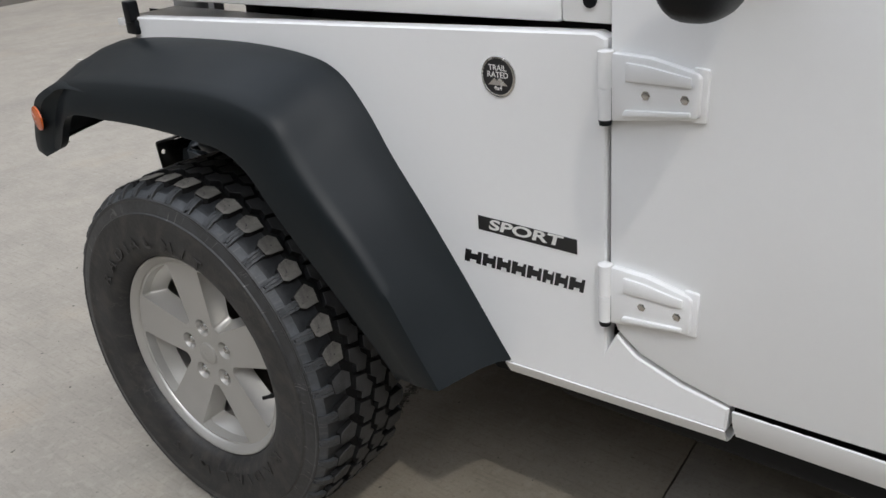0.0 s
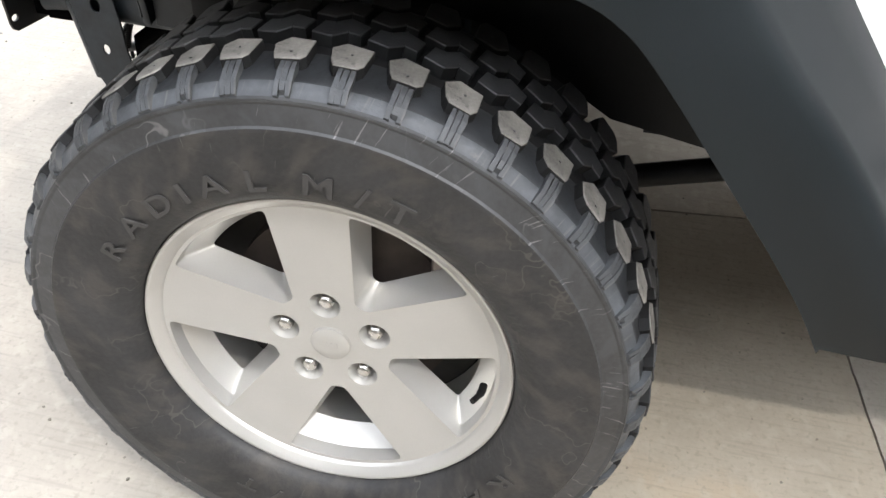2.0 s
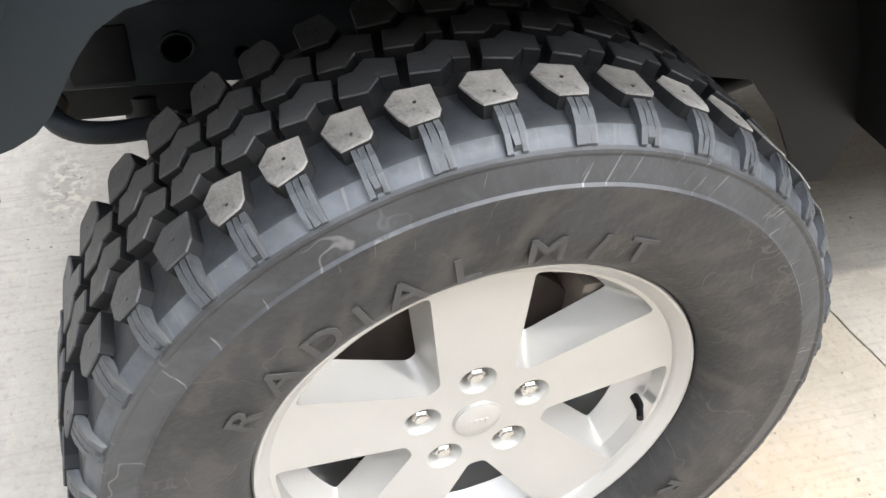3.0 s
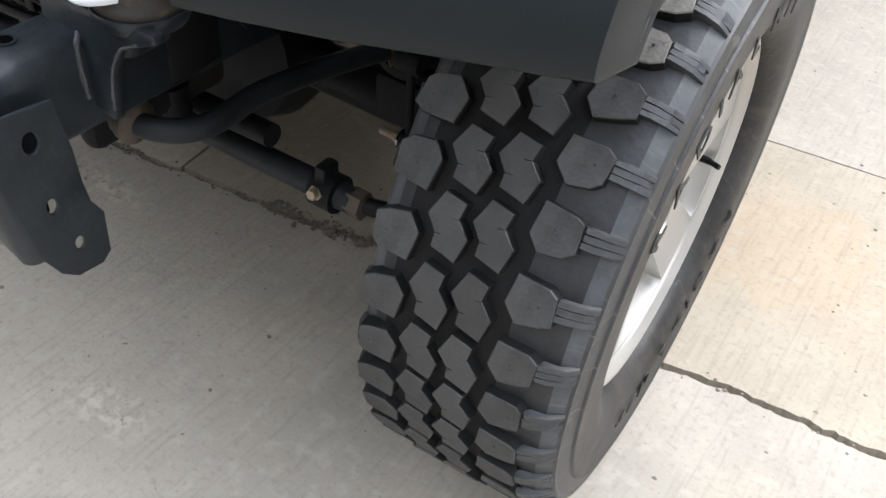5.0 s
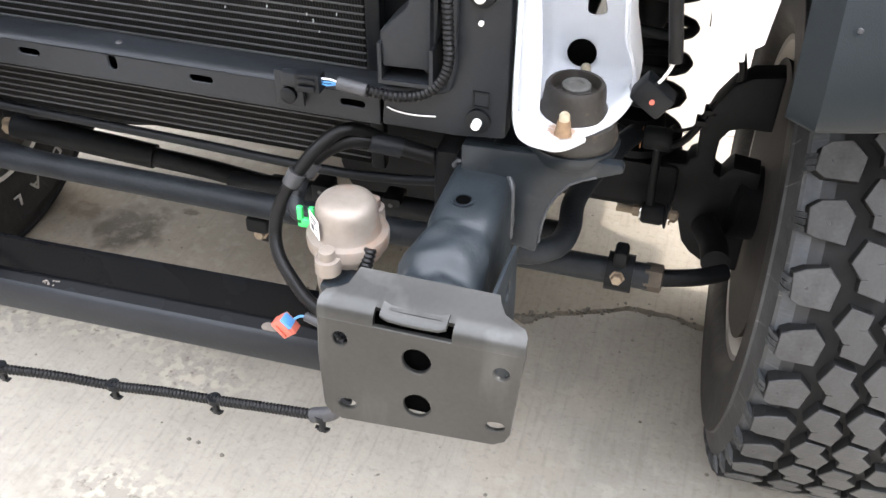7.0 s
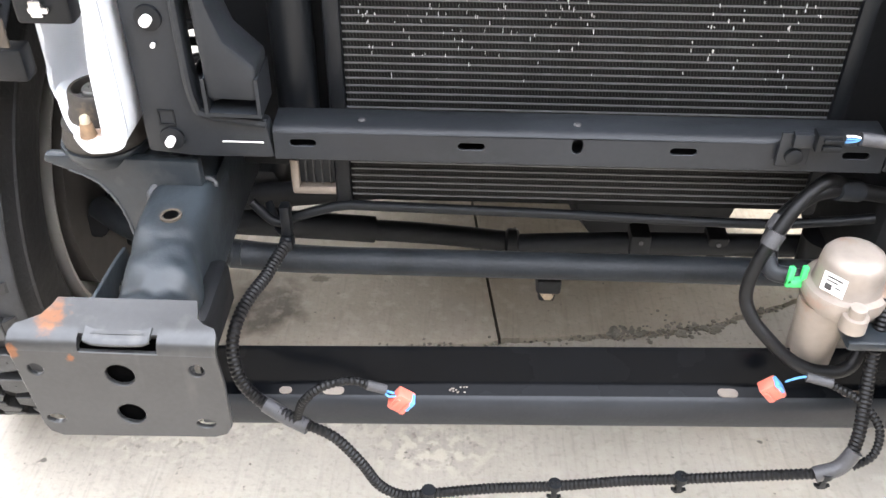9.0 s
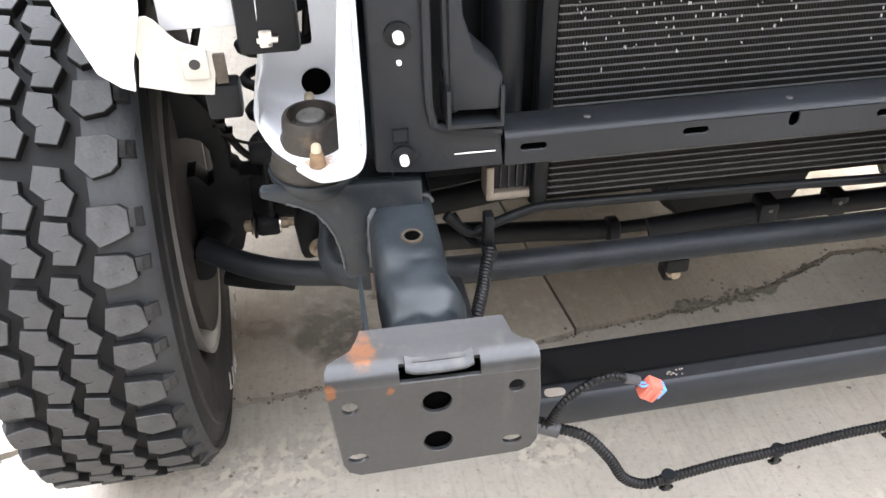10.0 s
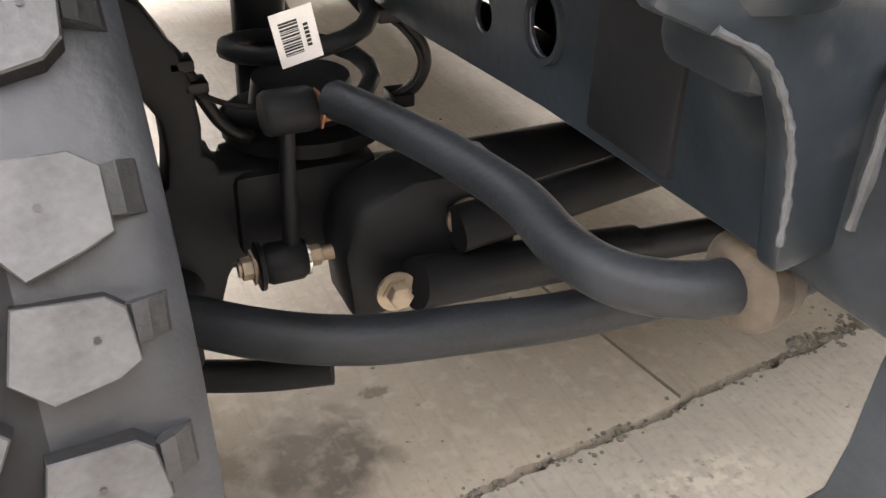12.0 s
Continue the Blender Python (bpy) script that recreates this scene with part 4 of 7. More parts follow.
def flip(bm, s):
    """The mirror image across the middle of the vehicle for s below nought."""
    if s < 0:
        bmesh.ops.scale(bm, vec=(-1, 1, 1), verts=bm.verts)
        bmesh.ops.reverse_faces(bm, faces=bm.faces)
    return bm


def flare_rows():
    """Cross-sections of the fender flare from its front tip to its rear foot: body line, bend, outer lip, underside."""
    #        body y,z        bend y,z       lip y,z
    spine = [((0.47, 0.905), (0.420, 0.890), (0.426, 0.813)), ((0.44, 0.965), (0.410, 0.935), (0.405, 0.804)),
             ((0.34, 1.010), (0.33, 0.962), (0.335, 0.824)), ((0.28, 1.027), (0.25, 0.975), (0.27, 0.902)), ((0.18, 1.042), (0.12, 0.988), (0.116, 0.914)),
             ((0.02, 1.052), (-0.05, 0.998), (-0.03, 0.918)),
             ((-0.16, 1.056), (-0.20, 1.002), (-0.16, 0.914)), ((-0.312, 1.047), (-0.305, 0.992), (-0.25, 0.905)),
             ((-0.393, 1.024), (-0.364, 0.965), (-0.305, 0.878)), ((-0.452, 0.966), (-0.406, 0.905), (-0.352, 0.828)),
             ((-0.506, 0.882), (-0.455, 0.845), (-0.400, 0.765, -0.925)), ((-0.573, 0.791), (-0.52, 0.775), (-0.442, 0.708, -0.915)),
             ((-0.650, 0.680), (-0.590, 0.685), (-0.490, 0.642, -0.905)), ((-0.700, 0.606), (-0.640, 0.606), (-0.534, 0.574, -0.892)), ((-0.738, 0.550), (-0.682, 0.545), (-0.566, 0.515, -0.880))]
    rows = []
    for (by, bz), (my, mz), lip in spine:
        ly, lz, lx = lip if len(lip) == 3 else (*lip, -0.932)
        b, m, l = Vector((BODY_X + 0.012, by, bz)), Vector((-0.893, my, mz)), Vector((lx, ly, lz))
        top = (b + m) / 2 + Vector((0, 0.004 * 0, 0.010))
        side = (m + l) / 2 + Vector((-0.010, 0, 0.004))
        m1 = m.lerp(top, 0.18) + Vector((-0.002, 0, 0.000))
        m2 = m.lerp(side, 0.30) + Vector((-0.010, 0, 0.002))
        rows.append([b, b.lerp(top, 0.5) + Vector((0, 0, 0.004)), top, m1, m + Vector((-0.008, 0, 0.001)), m2, side, l + Vector((0, 0, 0.012)) * 0.6, l, l + Vector((0.018, 0, 0.003)), l + Vector((0.022, 0, 0.02))])
    # the front end is tucked under the apron
    rows[0] = [p + Vector((0.010, -0.012, -0.006)) for p in rows[0]]
    rows[1] = [p + Vector((0.004, 0, -0.003)) for p in rows[1]]
    return rows


def smooth_rows(rows, steps=5):
    cols = [curve_points([r[k] for r in rows], steps) for k in range(len(rows[0]))]
    return [[c[i] for c in cols] for i in range(len(cols[0]))]


flare = thicken(loft(smooth_rows(flare_rows())), 0.004)
FL = part("fender_flare", flare, FLARE, car, "grained dark grey plastic fender flare", angle=50)
# the broad front apron of the flare, sloping down to the tip
apron = [[(x, y + dy, z) for x in (-0.932, -0.926, -0.90, -0.84, -0.77, -0.71, -0.672, -0.658)] for y, z, dy in
         ((0.532, 0.800, 0), (0.540, 0.806, 0), (0.538, 0.83, 0), (0.522, 0.87, 0), (0.495, 0.921, 0), (0.44, 0.970, 0), (0.34, 1.009, 0), (0.2, 1.014, 0))]
for row in apron:
    for k, p in enumerate(row):
        high = max(0, p[2] - 0.93)
        p = (p[0], p[1] + (0.012 - 0.25 * (abs(p[0]) - 0.655) - 0.6 * (abs(p[0]) - 0.655) ** 2) * min(1, max(0, (p[1] - 0.25) / 0.22)), p[2])
        row[k] = p
        if k == 0:
            row[k] = (p[0] - 0.008 + 0.25 * high, p[1] - 0.035 + 0.3 * high, p[2] - 0.003 - 0.62 * high)
        elif k == 1:
            row[k] = (p[0] - 0.006 + 0.20 * high, p[1] + 0.004 + 0.2 * high, p[2] - 0.001 - 0.60 * high)
        elif k == 2:
            row[k] = (p[0] - 0.006 + 0.10 * high, p[1] + 0.004, p[2] - 0.52 * high)
        elif k == 3:
            row[k] = (p[0], p[1], p[2] - 0.15 * high)
        elif k == 7:
            row[k] = (p[0] + 0.006, p[1] - 0.03, p[2] - 0.004)
for row in apron:
    x, y, z = row[0]
    low = max(0, min(z, 0.93) - 0.80)
    row.insert(0, (-0.929 + 0.24 * low + (0.5 * (z - 0.93) if z > 0.93 else 0), y - 0.055, max(z - 0.004, 0.822)))
part("flare_apron", thicken(loft(smooth_rows(apron, 4)), 0.004), FLARE, FL, "sloping front of the dark plastic flare")
for x, y, z in ((-0.762, 0.504, 0.864), (-0.772, 0.512, 0.836), (-0.685, 0.528, 0.878)):
    part("rivet_head", lathe([(0, 0.0022), (0.001, 0.0018), (0.0013, 0)], 12, "z", at=(x, y, z), turn=Matrix.Rotation(radians(-75), 4, "X")), TAPE, FL)
marker = lathe([(0, 0.030), (0.003, 0.029), (0.005, 0.022), (0.006, 0)], 28, "z", turn=Matrix.Diagonal((0.9, 1.15, 1, 1)))
bmesh.ops.transform(marker, matrix=Matrix.Translation((-0.940, 0.386, 0.886)) @ Matrix.Rotation(radians(-12), 4, "Z") @ Matrix.Rotation(radians(-90), 4, "Y"), verts=marker.verts)
part("side_marker", marker, ORANGE, FL, "round orange side marker lens")

# side panel between the flare and the door
side = [(-0.917, 0.63), (-0.918, 1.115), (-0.90, 1.122), (0.22, 1.080), (0.22, 0.98), (-0.30, 1.03), (-0.42, 0.98), (-0.60, 0.72), (-0.722, 0.546), (-0.80, 0.548), (-0.90, 0.551), (-0.96, 0.553),
        (-1.115, 0.557), (-1.118, 0.597), (-1.04, 0.612), (-0.97, 0.636), (-0.935, 0.665)]
M_SIDE = plane_at(BODY_X, 0, 0, (0, -1, 0), (0, 0, 1))


def on_side(pts):
    return [(-y, z) for y, z in pts]


BODY = part("cowl_panel", sheet(on_side(side), [], -0.03, M_SIDE, 0.003), WHITE, car, "glossy white side panel behind the wheel", angle=30)
under = [[(BODY_X + a, y, 0.548 + 0.0285 * (-0.722 - y) - h) for a, h in ((0.0, 0.0), (0.0015, 0.004), (0.013, 0.024), (0.022, 0.027), (0.05, 0.027))] for y in (-0.722, -0.85, -1.0, -1.115)]
part("panel_fold", thicken(loft(under), -0.003), WHITE, BODY, "panel edge rolled under")
door = [(-0.925, 0.70), (-0.925, 1.34), (-2.0, 1.34), (-2.0, 0.63), (-1.30, 0.607), (-1.118, 0.604), (-1.045, 0.620), (-0.975, 0.645), (-0.938, 0.675)]
DOOR = part("door", soften(sheet(on_side(door), [], -0.04, plane_at(BODY_X - 0.002, 0, 0, (0, -1, 0), (0, 0, 1))), 0.004), WHITE, car, "glossy white front door", angle=30)
sill = [[(BODY_X + a, y, z) for a, z in ((0.0, 0.597), (0.004, 0.575), (0.02, 0.545), (0.05, 0.535), (0.09, 0.535))] for y in (-1.125, -1.5, -2.2)]
SILL = part("rocker_sill", thicken(loft(sill), -0.004), WHITE, car, "white rocker sill with scuffed paint")
part("body_core", box((-0.715, -2.4, 0.62), (0.72, -0.75, 1.30), 0.02), DARK, car, "dark cabin and firewall behind the panels")
part("cabin_top", soften(loft([[(x * k, y, z) for x, y in ((-0.70, -2.4 + d), (0.70, -2.4 + d), (0.70, -0.98 - e), (-0.70, -0.98 - e))] for k, z, d, e in ((1.0, 1.28, 0, 0), (0.9, 1.70, 0.04, 0.16), (0.86, 1.76, 0.08, 0.22))], closed=True, ends=True), 0.02), BLACK, car, "black soft top and dark windows of the cabin")

# the far side of the body, plain, and the fender tops that close the engine bay
# unseen, added also to keep side light off the ground under the car
part("cowl_panel", flip(sheet(on_side(side), [], -0.03, M_SIDE, 0.003), -1), WHITE, car, "glossy white side panel behind the wheel", angle=30)
part("door", flip(soften(sheet(on_side(door), [], -0.04, plane_at(BODY_X - 0.002, 0, 0, (0, -1, 0), (0, 0, 1))), 0.004), -1), WHITE, car, "glossy white front door", angle=30)
part("rocker_sill", flip(thicken(loft(sill), -0.004), -1), WHITE, car, "white rocker sill")
for s in (1, -1):
    part("fender_top", flip(box((0.58, -0.80, 1.050), (0.735, 0.33, 1.066), 0.004), s), WHITE, car, "white fender top beside the hood")
# ---- chassis front, built for one side and mirrored for the other (s = +1 passenger, -1 driver) ----
def mount_plate(s):
    """The bumper mounting plate: a pierced face, a rolled top edge and a sloping flange with a pressed loop."""
    face = [(-0.087, 0.636), (0.089, 0.638), (0.0885, 0.628), (0.082, 0.545), (0.078, 0.535), (0.068, 0.5295), (-0.072, 0.5335), (-0.083, 0.538), (-0.0885, 0.548), (-0.0895, 0.60)]
    holes = [circle(-0.001, 0.610, 0.0125), circle(-0.001, 0.5615, 0.0125), circle(-0.068, 0.618, 0.0068, 14), circle(0.071, 0.6145, 0.0068, 14),
             circle(-0.066, 0.5515, 0.0068, 14, 1.25, 0.8), circle(0.0685, 0.5525, 0.0068, 14, 1.25, 0.8)]
    bm = sheet(face, holes, 0.005, plane_at(0.394, 0.677, 0, (1, 0, 0), (0, 0, 1)), 0.0008)
    left, right = -0.038, 0.029
    # profile of the rolled edge and flange, with the half widths that step in behind the fold
    prof = [(0.677, 0.636, -0.087, 0.089), (0.6762, 0.6425, -0.087, 0.089), (0.6725, 0.6475, -0.0875, 0.0885), (0.667, 0.6505, -0.087, 0.088), (0.660, 0.652, -0.084, 0.085),
            (0.6555, 0.6528, -0.074, 0.076), (0.650, 0.654, -0.068, 0.066), (0.640, 0.656, -0.066, 0.060), (0.632, 0.658, -0.064, 0.057)]
    for side in (0, 1):
        rows = []
        for y, z, a, b in prof:
            lo, hi = (a, left) if side == 0 else (right, b)
            rows.append([(0.394 + lo + (hi - lo) * k / 4, y, z) for k in range(5)])
        join(bm, thicken(loft(rows), 0.005))
    back = [[(0.394 + left + (right - left) * k / 4, y, z) for k in range(5)] for y, z in ((0.668, 0.6503), (0.660, 0.652), (0.650, 0.654), (0.640, 0.656), (0.632, 0.658))]
    join(bm, thicken(loft(back), 0.005))
    # the pressed tongue that bridges the slot, with a gap at each end
    tongue = [[(0.394 + x, y - 0.002 * abs(k - 3) ** 3 / 27, z + 0.0025 * (abs(k - 3) / 3) ** 4) for k, x in enumerate((-0.0325, -0.026, -0.015, -0.0045, 0.006, 0.017, 0.0235))] for y, z in
              ((0.6640, 0.6512), (0.6680, 0.6495), (0.6715, 0.6490), (0.6750, 0.6475), (0.6766, 0.6455), (0.6760, 0.6432))]
    join(bm, thicken(loft(tongue), 0.003))
    # backing box that carries painted shade behind the slot
    slot_back = box((0.394 + left - 0.006, 0.628, 0.620), (0.394 + right + 0.006, 0.669, 0.630), 0)
    for own in (bm, slot_back):
        bmesh.ops.translate(own, vec=(0.004 if s > 0 else 0.011, 0.007, 0.0065 if s > 0 else 0.012), verts=own.verts)
        if s < 0:
            # the driver's plate hangs lower on its inner corner
            for v in own.verts:
                v.co.z -= 0.004 + 0.022 * (0.494 - v.co.x) / 0.17 * max(0, 0.65 - v.co.z) / 0.11
    return flip(bm, s), flip(slot_back, s)


def horn(s):
    """The crumpled box-section end of the chassis rail."""
    rows = []
    #       y, top, half width, shift towards the middle, roundness
    spine = [(0.40, 0.6570, 0.0330, 0, 6.0), (0.44, 0.6580, 0.0335, 0, 6.0), (0.48, 0.6580, 0.0340, 0, 5.5), (0.52, 0.6575, 0.0345, 0.0005, 4.6), (0.540, 0.6530, 0.0335, 0.001, 3.8),
             (0.558, 0.6535, 0.0370, 0.003, 3.4), (0.578, 0.6500, 0.0385, 0.006, 3.0), (0.594, 0.6415, 0.0360, 0.003, 3.0), (0.612, 0.6440, 0.0385, 0.006, 2.9), (0.634, 0.6400, 0.0370, 0.003, 2.8), (0.655, 0.632, 0.036, 0.0, 2.8)]
    dents = ((0.412, 0.592, 0.013, 0.007), (0.386, 0.603, 0.010, 0.006), (0.418, 0.556, 0.016, 0.004), (0.380, 0.560, 0.012, 0.003), (0.402, 0.622, 0.012, 0.005))
    for y, zt, hw, slide, e in [(p[0], p[1], p[2], p[3], p[4]) for p in spine]:
        zb = 0.548
        ring = []
        for a in range(40):
            t = 2 * math.pi * a / 40
            c, q = math.cos(t), math.sin(t)
            k = (abs(c) ** e + abs(q) ** e) ** (-1 / e)
            x = 0.398 - slide + hw * c * k
            z = (zt + zb) / 2 + (zt - zb) / 2 * q * k
            if y > 0.53:
                x += 0.005 * noise.noise((c * 1.5, q * 1.5, y * 28 + s))
            ring.append((x, y, z))
        rows.append(ring)
    rows = smooth_rows(rows, 6)
    rows = [[Vector(p) for p in row] for row in rows]
    for row in rows:
        for p in row:
            if p.z > 0.60:
                for dx, dy, r, deep in dents:
                    p.z -= deep * math.exp(-((p.x - dx) ** 2 + (p.y - dy) ** 2) / (r * r))
                if p.y > 0.535:
                    p.z += 0.003 * noise.noise((p.x * 45 + 7, p.y * 45, s * 3))
    return flip(loft(rows, closed=True, ends=True), s)


def bracket_lean(z):
    """How far forward the front face of the gusset bracket stands at a height."""
    return 0.612 - 0.2 * (0.628 - z)


def side_bracket(s):
    """The side of the gusset bracket beside the chassis end, with its bolt holes."""
    out = [(0.512, 0.620), (0.535, 0.6235)] + [(bracket_lean(z) - 0.015, z) for z in (0.6285, 0.60, 0.56, 0.52, 0.48, 0.455)] + [(0.548, 0.427), (0.530, 0.411), (0.499, 0.408), (0.487, 0.418), (0.485, 0.470), (0.497, 0.492), (0.501, 0.52), (0.503, 0.56)]
    holes = [circle(0.543, 0.588, 0.0105, 16, 0.8, 1.15), circle(0.539, 0.511, 0.0075, 14, 0.8, 1.2), circle(0.520, 0.451, 0.0068, 14, 0.8, 1.2)]
    return flip(sheet(out, holes, 0.004, plane_at(0.4455, 0, 0, (0, 1, 0), (0, 0, 1)), 0.0008), s)


def front_bracket(s):
    """The rounded corner and the front face of the gusset bracket."""
    rows = []
    for z in (0.6285, 0.61, 0.59, 0.56, 0.53, 0.50, 0.475, 0.455):
        y = bracket_lean(z)
        rows.append([(0.4495 - 0.015 * (1 - math.cos(a)), y - 0.015 + 0.015 * math.sin(a), z) for a in [math.pi / 2 * k / 6 for k in range(7)]])
    bm = thicken(loft(rows), 0.004)
    face = [(0.372, 0.6285), (0.4345, 0.6285), (0.4345, 0.455), (0.428, 0.462), (0.405, 0.486), (0.372, 0.492)]
    m = Matrix(((1, 0, 0, 0), (0, 0.2, -1, 0.612 - 0.2 * 0.628 - 0.004), (0, 1, 0, 0), (0, 0, 0, 1)))
    sheet(face, [circle(0.419, 0.520, 0.0085, 14), slot(0.421, 0.574, 0.011, 0.016, 4)], -0.004, m, 0.0008, bm)
    return flip(bm, s)


for s in (1, -1):
    H = part("chassis_horn", horn(s), HORN, car, "dark painted chassis end with dented top", angle=60)
    part("top_hole", flip(lathe([(-0.006, 0.0112), (0.0022, 0.0108), (0.0022, 0.0082), (-0.006, 0.0082)], 24, "z", at=(0.394, 0.509, 0.6578), closed=True), s), RUST_DULL if s > 0 else FRAME, H, "rust-ringed drain hole" if s > 0 else "")
    # disc that paints the shade of the open hole
    part("hole_shade", flip(lathe([(0.0, 0), (0.0006, 0), (0.0006, 0.0072), (0, 0.0072)], 20, "z", at=(0.394, 0.509, 0.6590)), s), PITCH, H)
    weld = tube([(0.366, 0.443, 0.650), (0.369, 0.443, 0.6575), (0.38, 0.442, 0.6590), (0.400, 0.4425, 0.6592), (0.416, 0.446, 0.6585), (0.426, 0.455, 0.656), (0.4315, 0.463, 0.646), (0.4322, 0.464, 0.62), (0.4322, 0.462, 0.59)], lambda t: 0.0027 + 0.0008 * math.sin(t * 47) * math.sin(t * 19), 8, 8)
    part("weld_seam", flip(weld, s), SEAM, H, "pale weld seam")
    face, slot_back = mount_plate(s)
    P = part("bumper_mount_plate", face, PLATE_RUSTY if s > 0 else PLATE, car, "bare grey steel bumper mount plate" + (" with orange surface rust on its corner" if s > 0 else ""), angle=35)
    # added near-black boxes behind the plate, so slot and holes look shaded
    part("slot_shade", slot_back, PITCH, P)
    part("hole_shade_box", flip(box((0.372, 0.600, 0.540), (0.424, 0.6545, 0.595), 0.003, box((0.380, 0.6520, 0.546), (0.424, 0.6755, 0.634), 0)), s), PITCH, P)
    part("gusset_bracket", side_bracket(s), HORN, P, "dark gusset plate with bolt holes", angle=30)
    part("gusset_flange", front_bracket(s), HORN, P, "rounded front of the gusset bracket", angle=40)
    # body mount outrigger beside the rail
    outr = [(0.533, 0.691), (0.376, 0.686), (0.376, 0.585)] + [(p.x, p.y) for p in curve_points([(0.458, 0.570, 0), (0.462, 0.60, 0), (0.467, 0.625, 0), (0.474, 0.643, 0), (0.487, 0.660, 0), (0.512, 0.672, 0), (0.535, 0.682, 0)], 4)]
    bm = soften(sheet(outr, [], 0.014, plane_at(0, 0.456, 0, (1, 0, 0), (0, 0, 1))), 0.004, 2, 50)
    rows = []
    for z, k in ((0.677, 0.88), (0.685, 0.97), (0.6915, 1.0), (0.694, 0.985), (0.694, 0.6)):
        rows.append([(0.479 + 0.046 * k * math.cos(t), 0.420 + 0.046 * k * math.sin(t), z) for t in [2 * math.pi * i / 32 for i in range(32)]])
    join(bm, loft(rows, closed=True))
    box((0.40, 0.390, 0.64), (0.485, 0.449, 0.682), 0.012, bm)
    bead = tube([(0.460, 0.4555, 0.585), (0.4615, 0.4555, 0.605), (0.466, 0.4555, 0.627), (0.474, 0.4555, 0.645), (0.487, 0.4555, 0.662), (0.510, 0.4555, 0.674)], lambda t: 0.0016 + 0.0006 * math.sin(t * 61) * math.sin(t * 23), 8, 10)
    puck = lathe([(0.680, 0.034), (0.690, 0.041), (0.698, 0.043), (0.703, 0.042), (0.706, 0.040), (0.716, 0.040), (0.716, 0)], 36, "z", at=(0.479, 0.420, 0))
    part("lower_mount", flip(puck, s), MOUNT, car, "dusty rubber body mount under the headlight bucket")
    ARM = part("body_mount_arm", flip(bm, s), FRAME, car, "dark stamped body mount arm", angle=40)
    part("weld_seam", flip(bead, s), SEAM, ARM, "pale weld seam")
    # chassis rail running back, with two large round holes
    rail = sheet([(0.44, 0.566), (0.44, 0.668), (0.1, 0.668), (-0.4, 0.66), (-0.7, 0.60), (-2.0, 0.60), (-2.0, 0.50), (-0.7, 0.50), (-0.35, 0.545), (0.07, 0.551), (0.25, 0.562)],
                 [circle(0.248, 0.609, 0.018, 20), circle(0.172, 0.594, 0.011, 16)], 0.004, plane_at(0.442, 0, 0, (0, 1, 0), (0, 0, 1)), 0.001)
    box((0.366, -2.0, 0.560), (0.371, 0.44, 0.66), 0.001, rail)
    box((0.366, -0.4, 0.655), (0.444, 0.44, 0.66), 0.001, rail)
    box((0.366, -2.0, 0.505), (0.444, -0.35, 0.51), 0.001, rail)
    join(rail, thicken(loft([[(x, y, z) for x in (0.366, 0.405, 0.444)] for y, z in ((-0.35, 0.549), (0.07, 0.555), (0.25, 0.566), (0.41, 0.570))]), 0.004))
    R = part("chassis_rail", flip(rail, s), FRAME, car, "dark painted chassis rail", smooth=False)
    part("hole_rim", flip(lathe([(0.447, 0.018), (0.4495, 0.0185), (0.4495, 0.0215), (0.446, 0.022)], 24, "x", at=(0, 0.248, 0.609), closed=True), s), FRAME, R)

    # headlight bucket: a white tray of sheet metal open to the front
    def rim_y(x):
        """The bucket's front edge runs back towards its outer side."""
        t = min(1.0, max(0.0, (x - 0.468) / 0.058))
        return 0.481 - 0.073 * t ** 1.45

    def ring(y, grow, top, drop=0.0):
        pts = [(0.431, top), (0.431, 0.97), (0.431, 0.90), (0.431, 0.83), (0.431, 0.765), (0.4330, 0.730), (0.444, 0.7165), (0.467, 0.7125), (0.484, 0.7120), (0.507, 0.7170), (0.5205, 0.7235), (0.5270, 0.732), (0.5285, 0.749), (0.523, 0.776), (0.5165, 0.805), (0.513, 0.86), (0.512, 0.92), (0.512, 0.98), (0.512, top)]
        c = Vector((0.478, 0.80))
        out = []
        for p in curve_points([(a, b, 0) for a, b in pts], 4):
            f = (y - 0.336) / 0.134
            out.append((c.x + (p.x - c.x) * grow, 0.336 + (rim_y(p.x) - 0.336) * f, c.y + (p.y - c.y) * (grow if p.y < 0.8 else 1.0) - drop))
        return out
    rows = smooth_rows([ring(0.469, 1.02, 1.085, 0.002), ring(0.470, 1.0, 1.085), ring(0.464, 0.985, 1.085), ring(0.42, 0.985, 1.085), ring(0.37, 0.97, 1.085), ring(0.345, 0.90, 1.085), ring(0.338, 0.70, 1.085), ring(0.336, 0.2, 1.085)], 3)
    B = part("headlight_bucket", flip(thicken(loft(rows), 0.003), s), WHITE_DULL, car, "white sheet-metal headlight bucket with rust specks", angle=50)
    tip = sheet([(0, 0.93), (0, 0.80), (0, 0.724), (0.005, 0.717), (0.022, 0.7055), (0.027, 0.706), (0.029, 0.716), (0.0275, 0.755), (0.0265, 0.79), (0.017, 0.865), (0.009, 0.93)], [], 0.003,
                plane_at(0.4290, 0.4675, 0.0075, (0.854, 0.52, 0), (0, 0, 1)), 0.0008)
    part("bucket_flap", flip(tip, s), WHITE_DULL, B, smooth=False)
    # hole drawn as a disc of painted shade
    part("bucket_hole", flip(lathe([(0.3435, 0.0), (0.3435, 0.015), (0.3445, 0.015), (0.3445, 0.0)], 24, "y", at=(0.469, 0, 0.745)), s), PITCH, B)
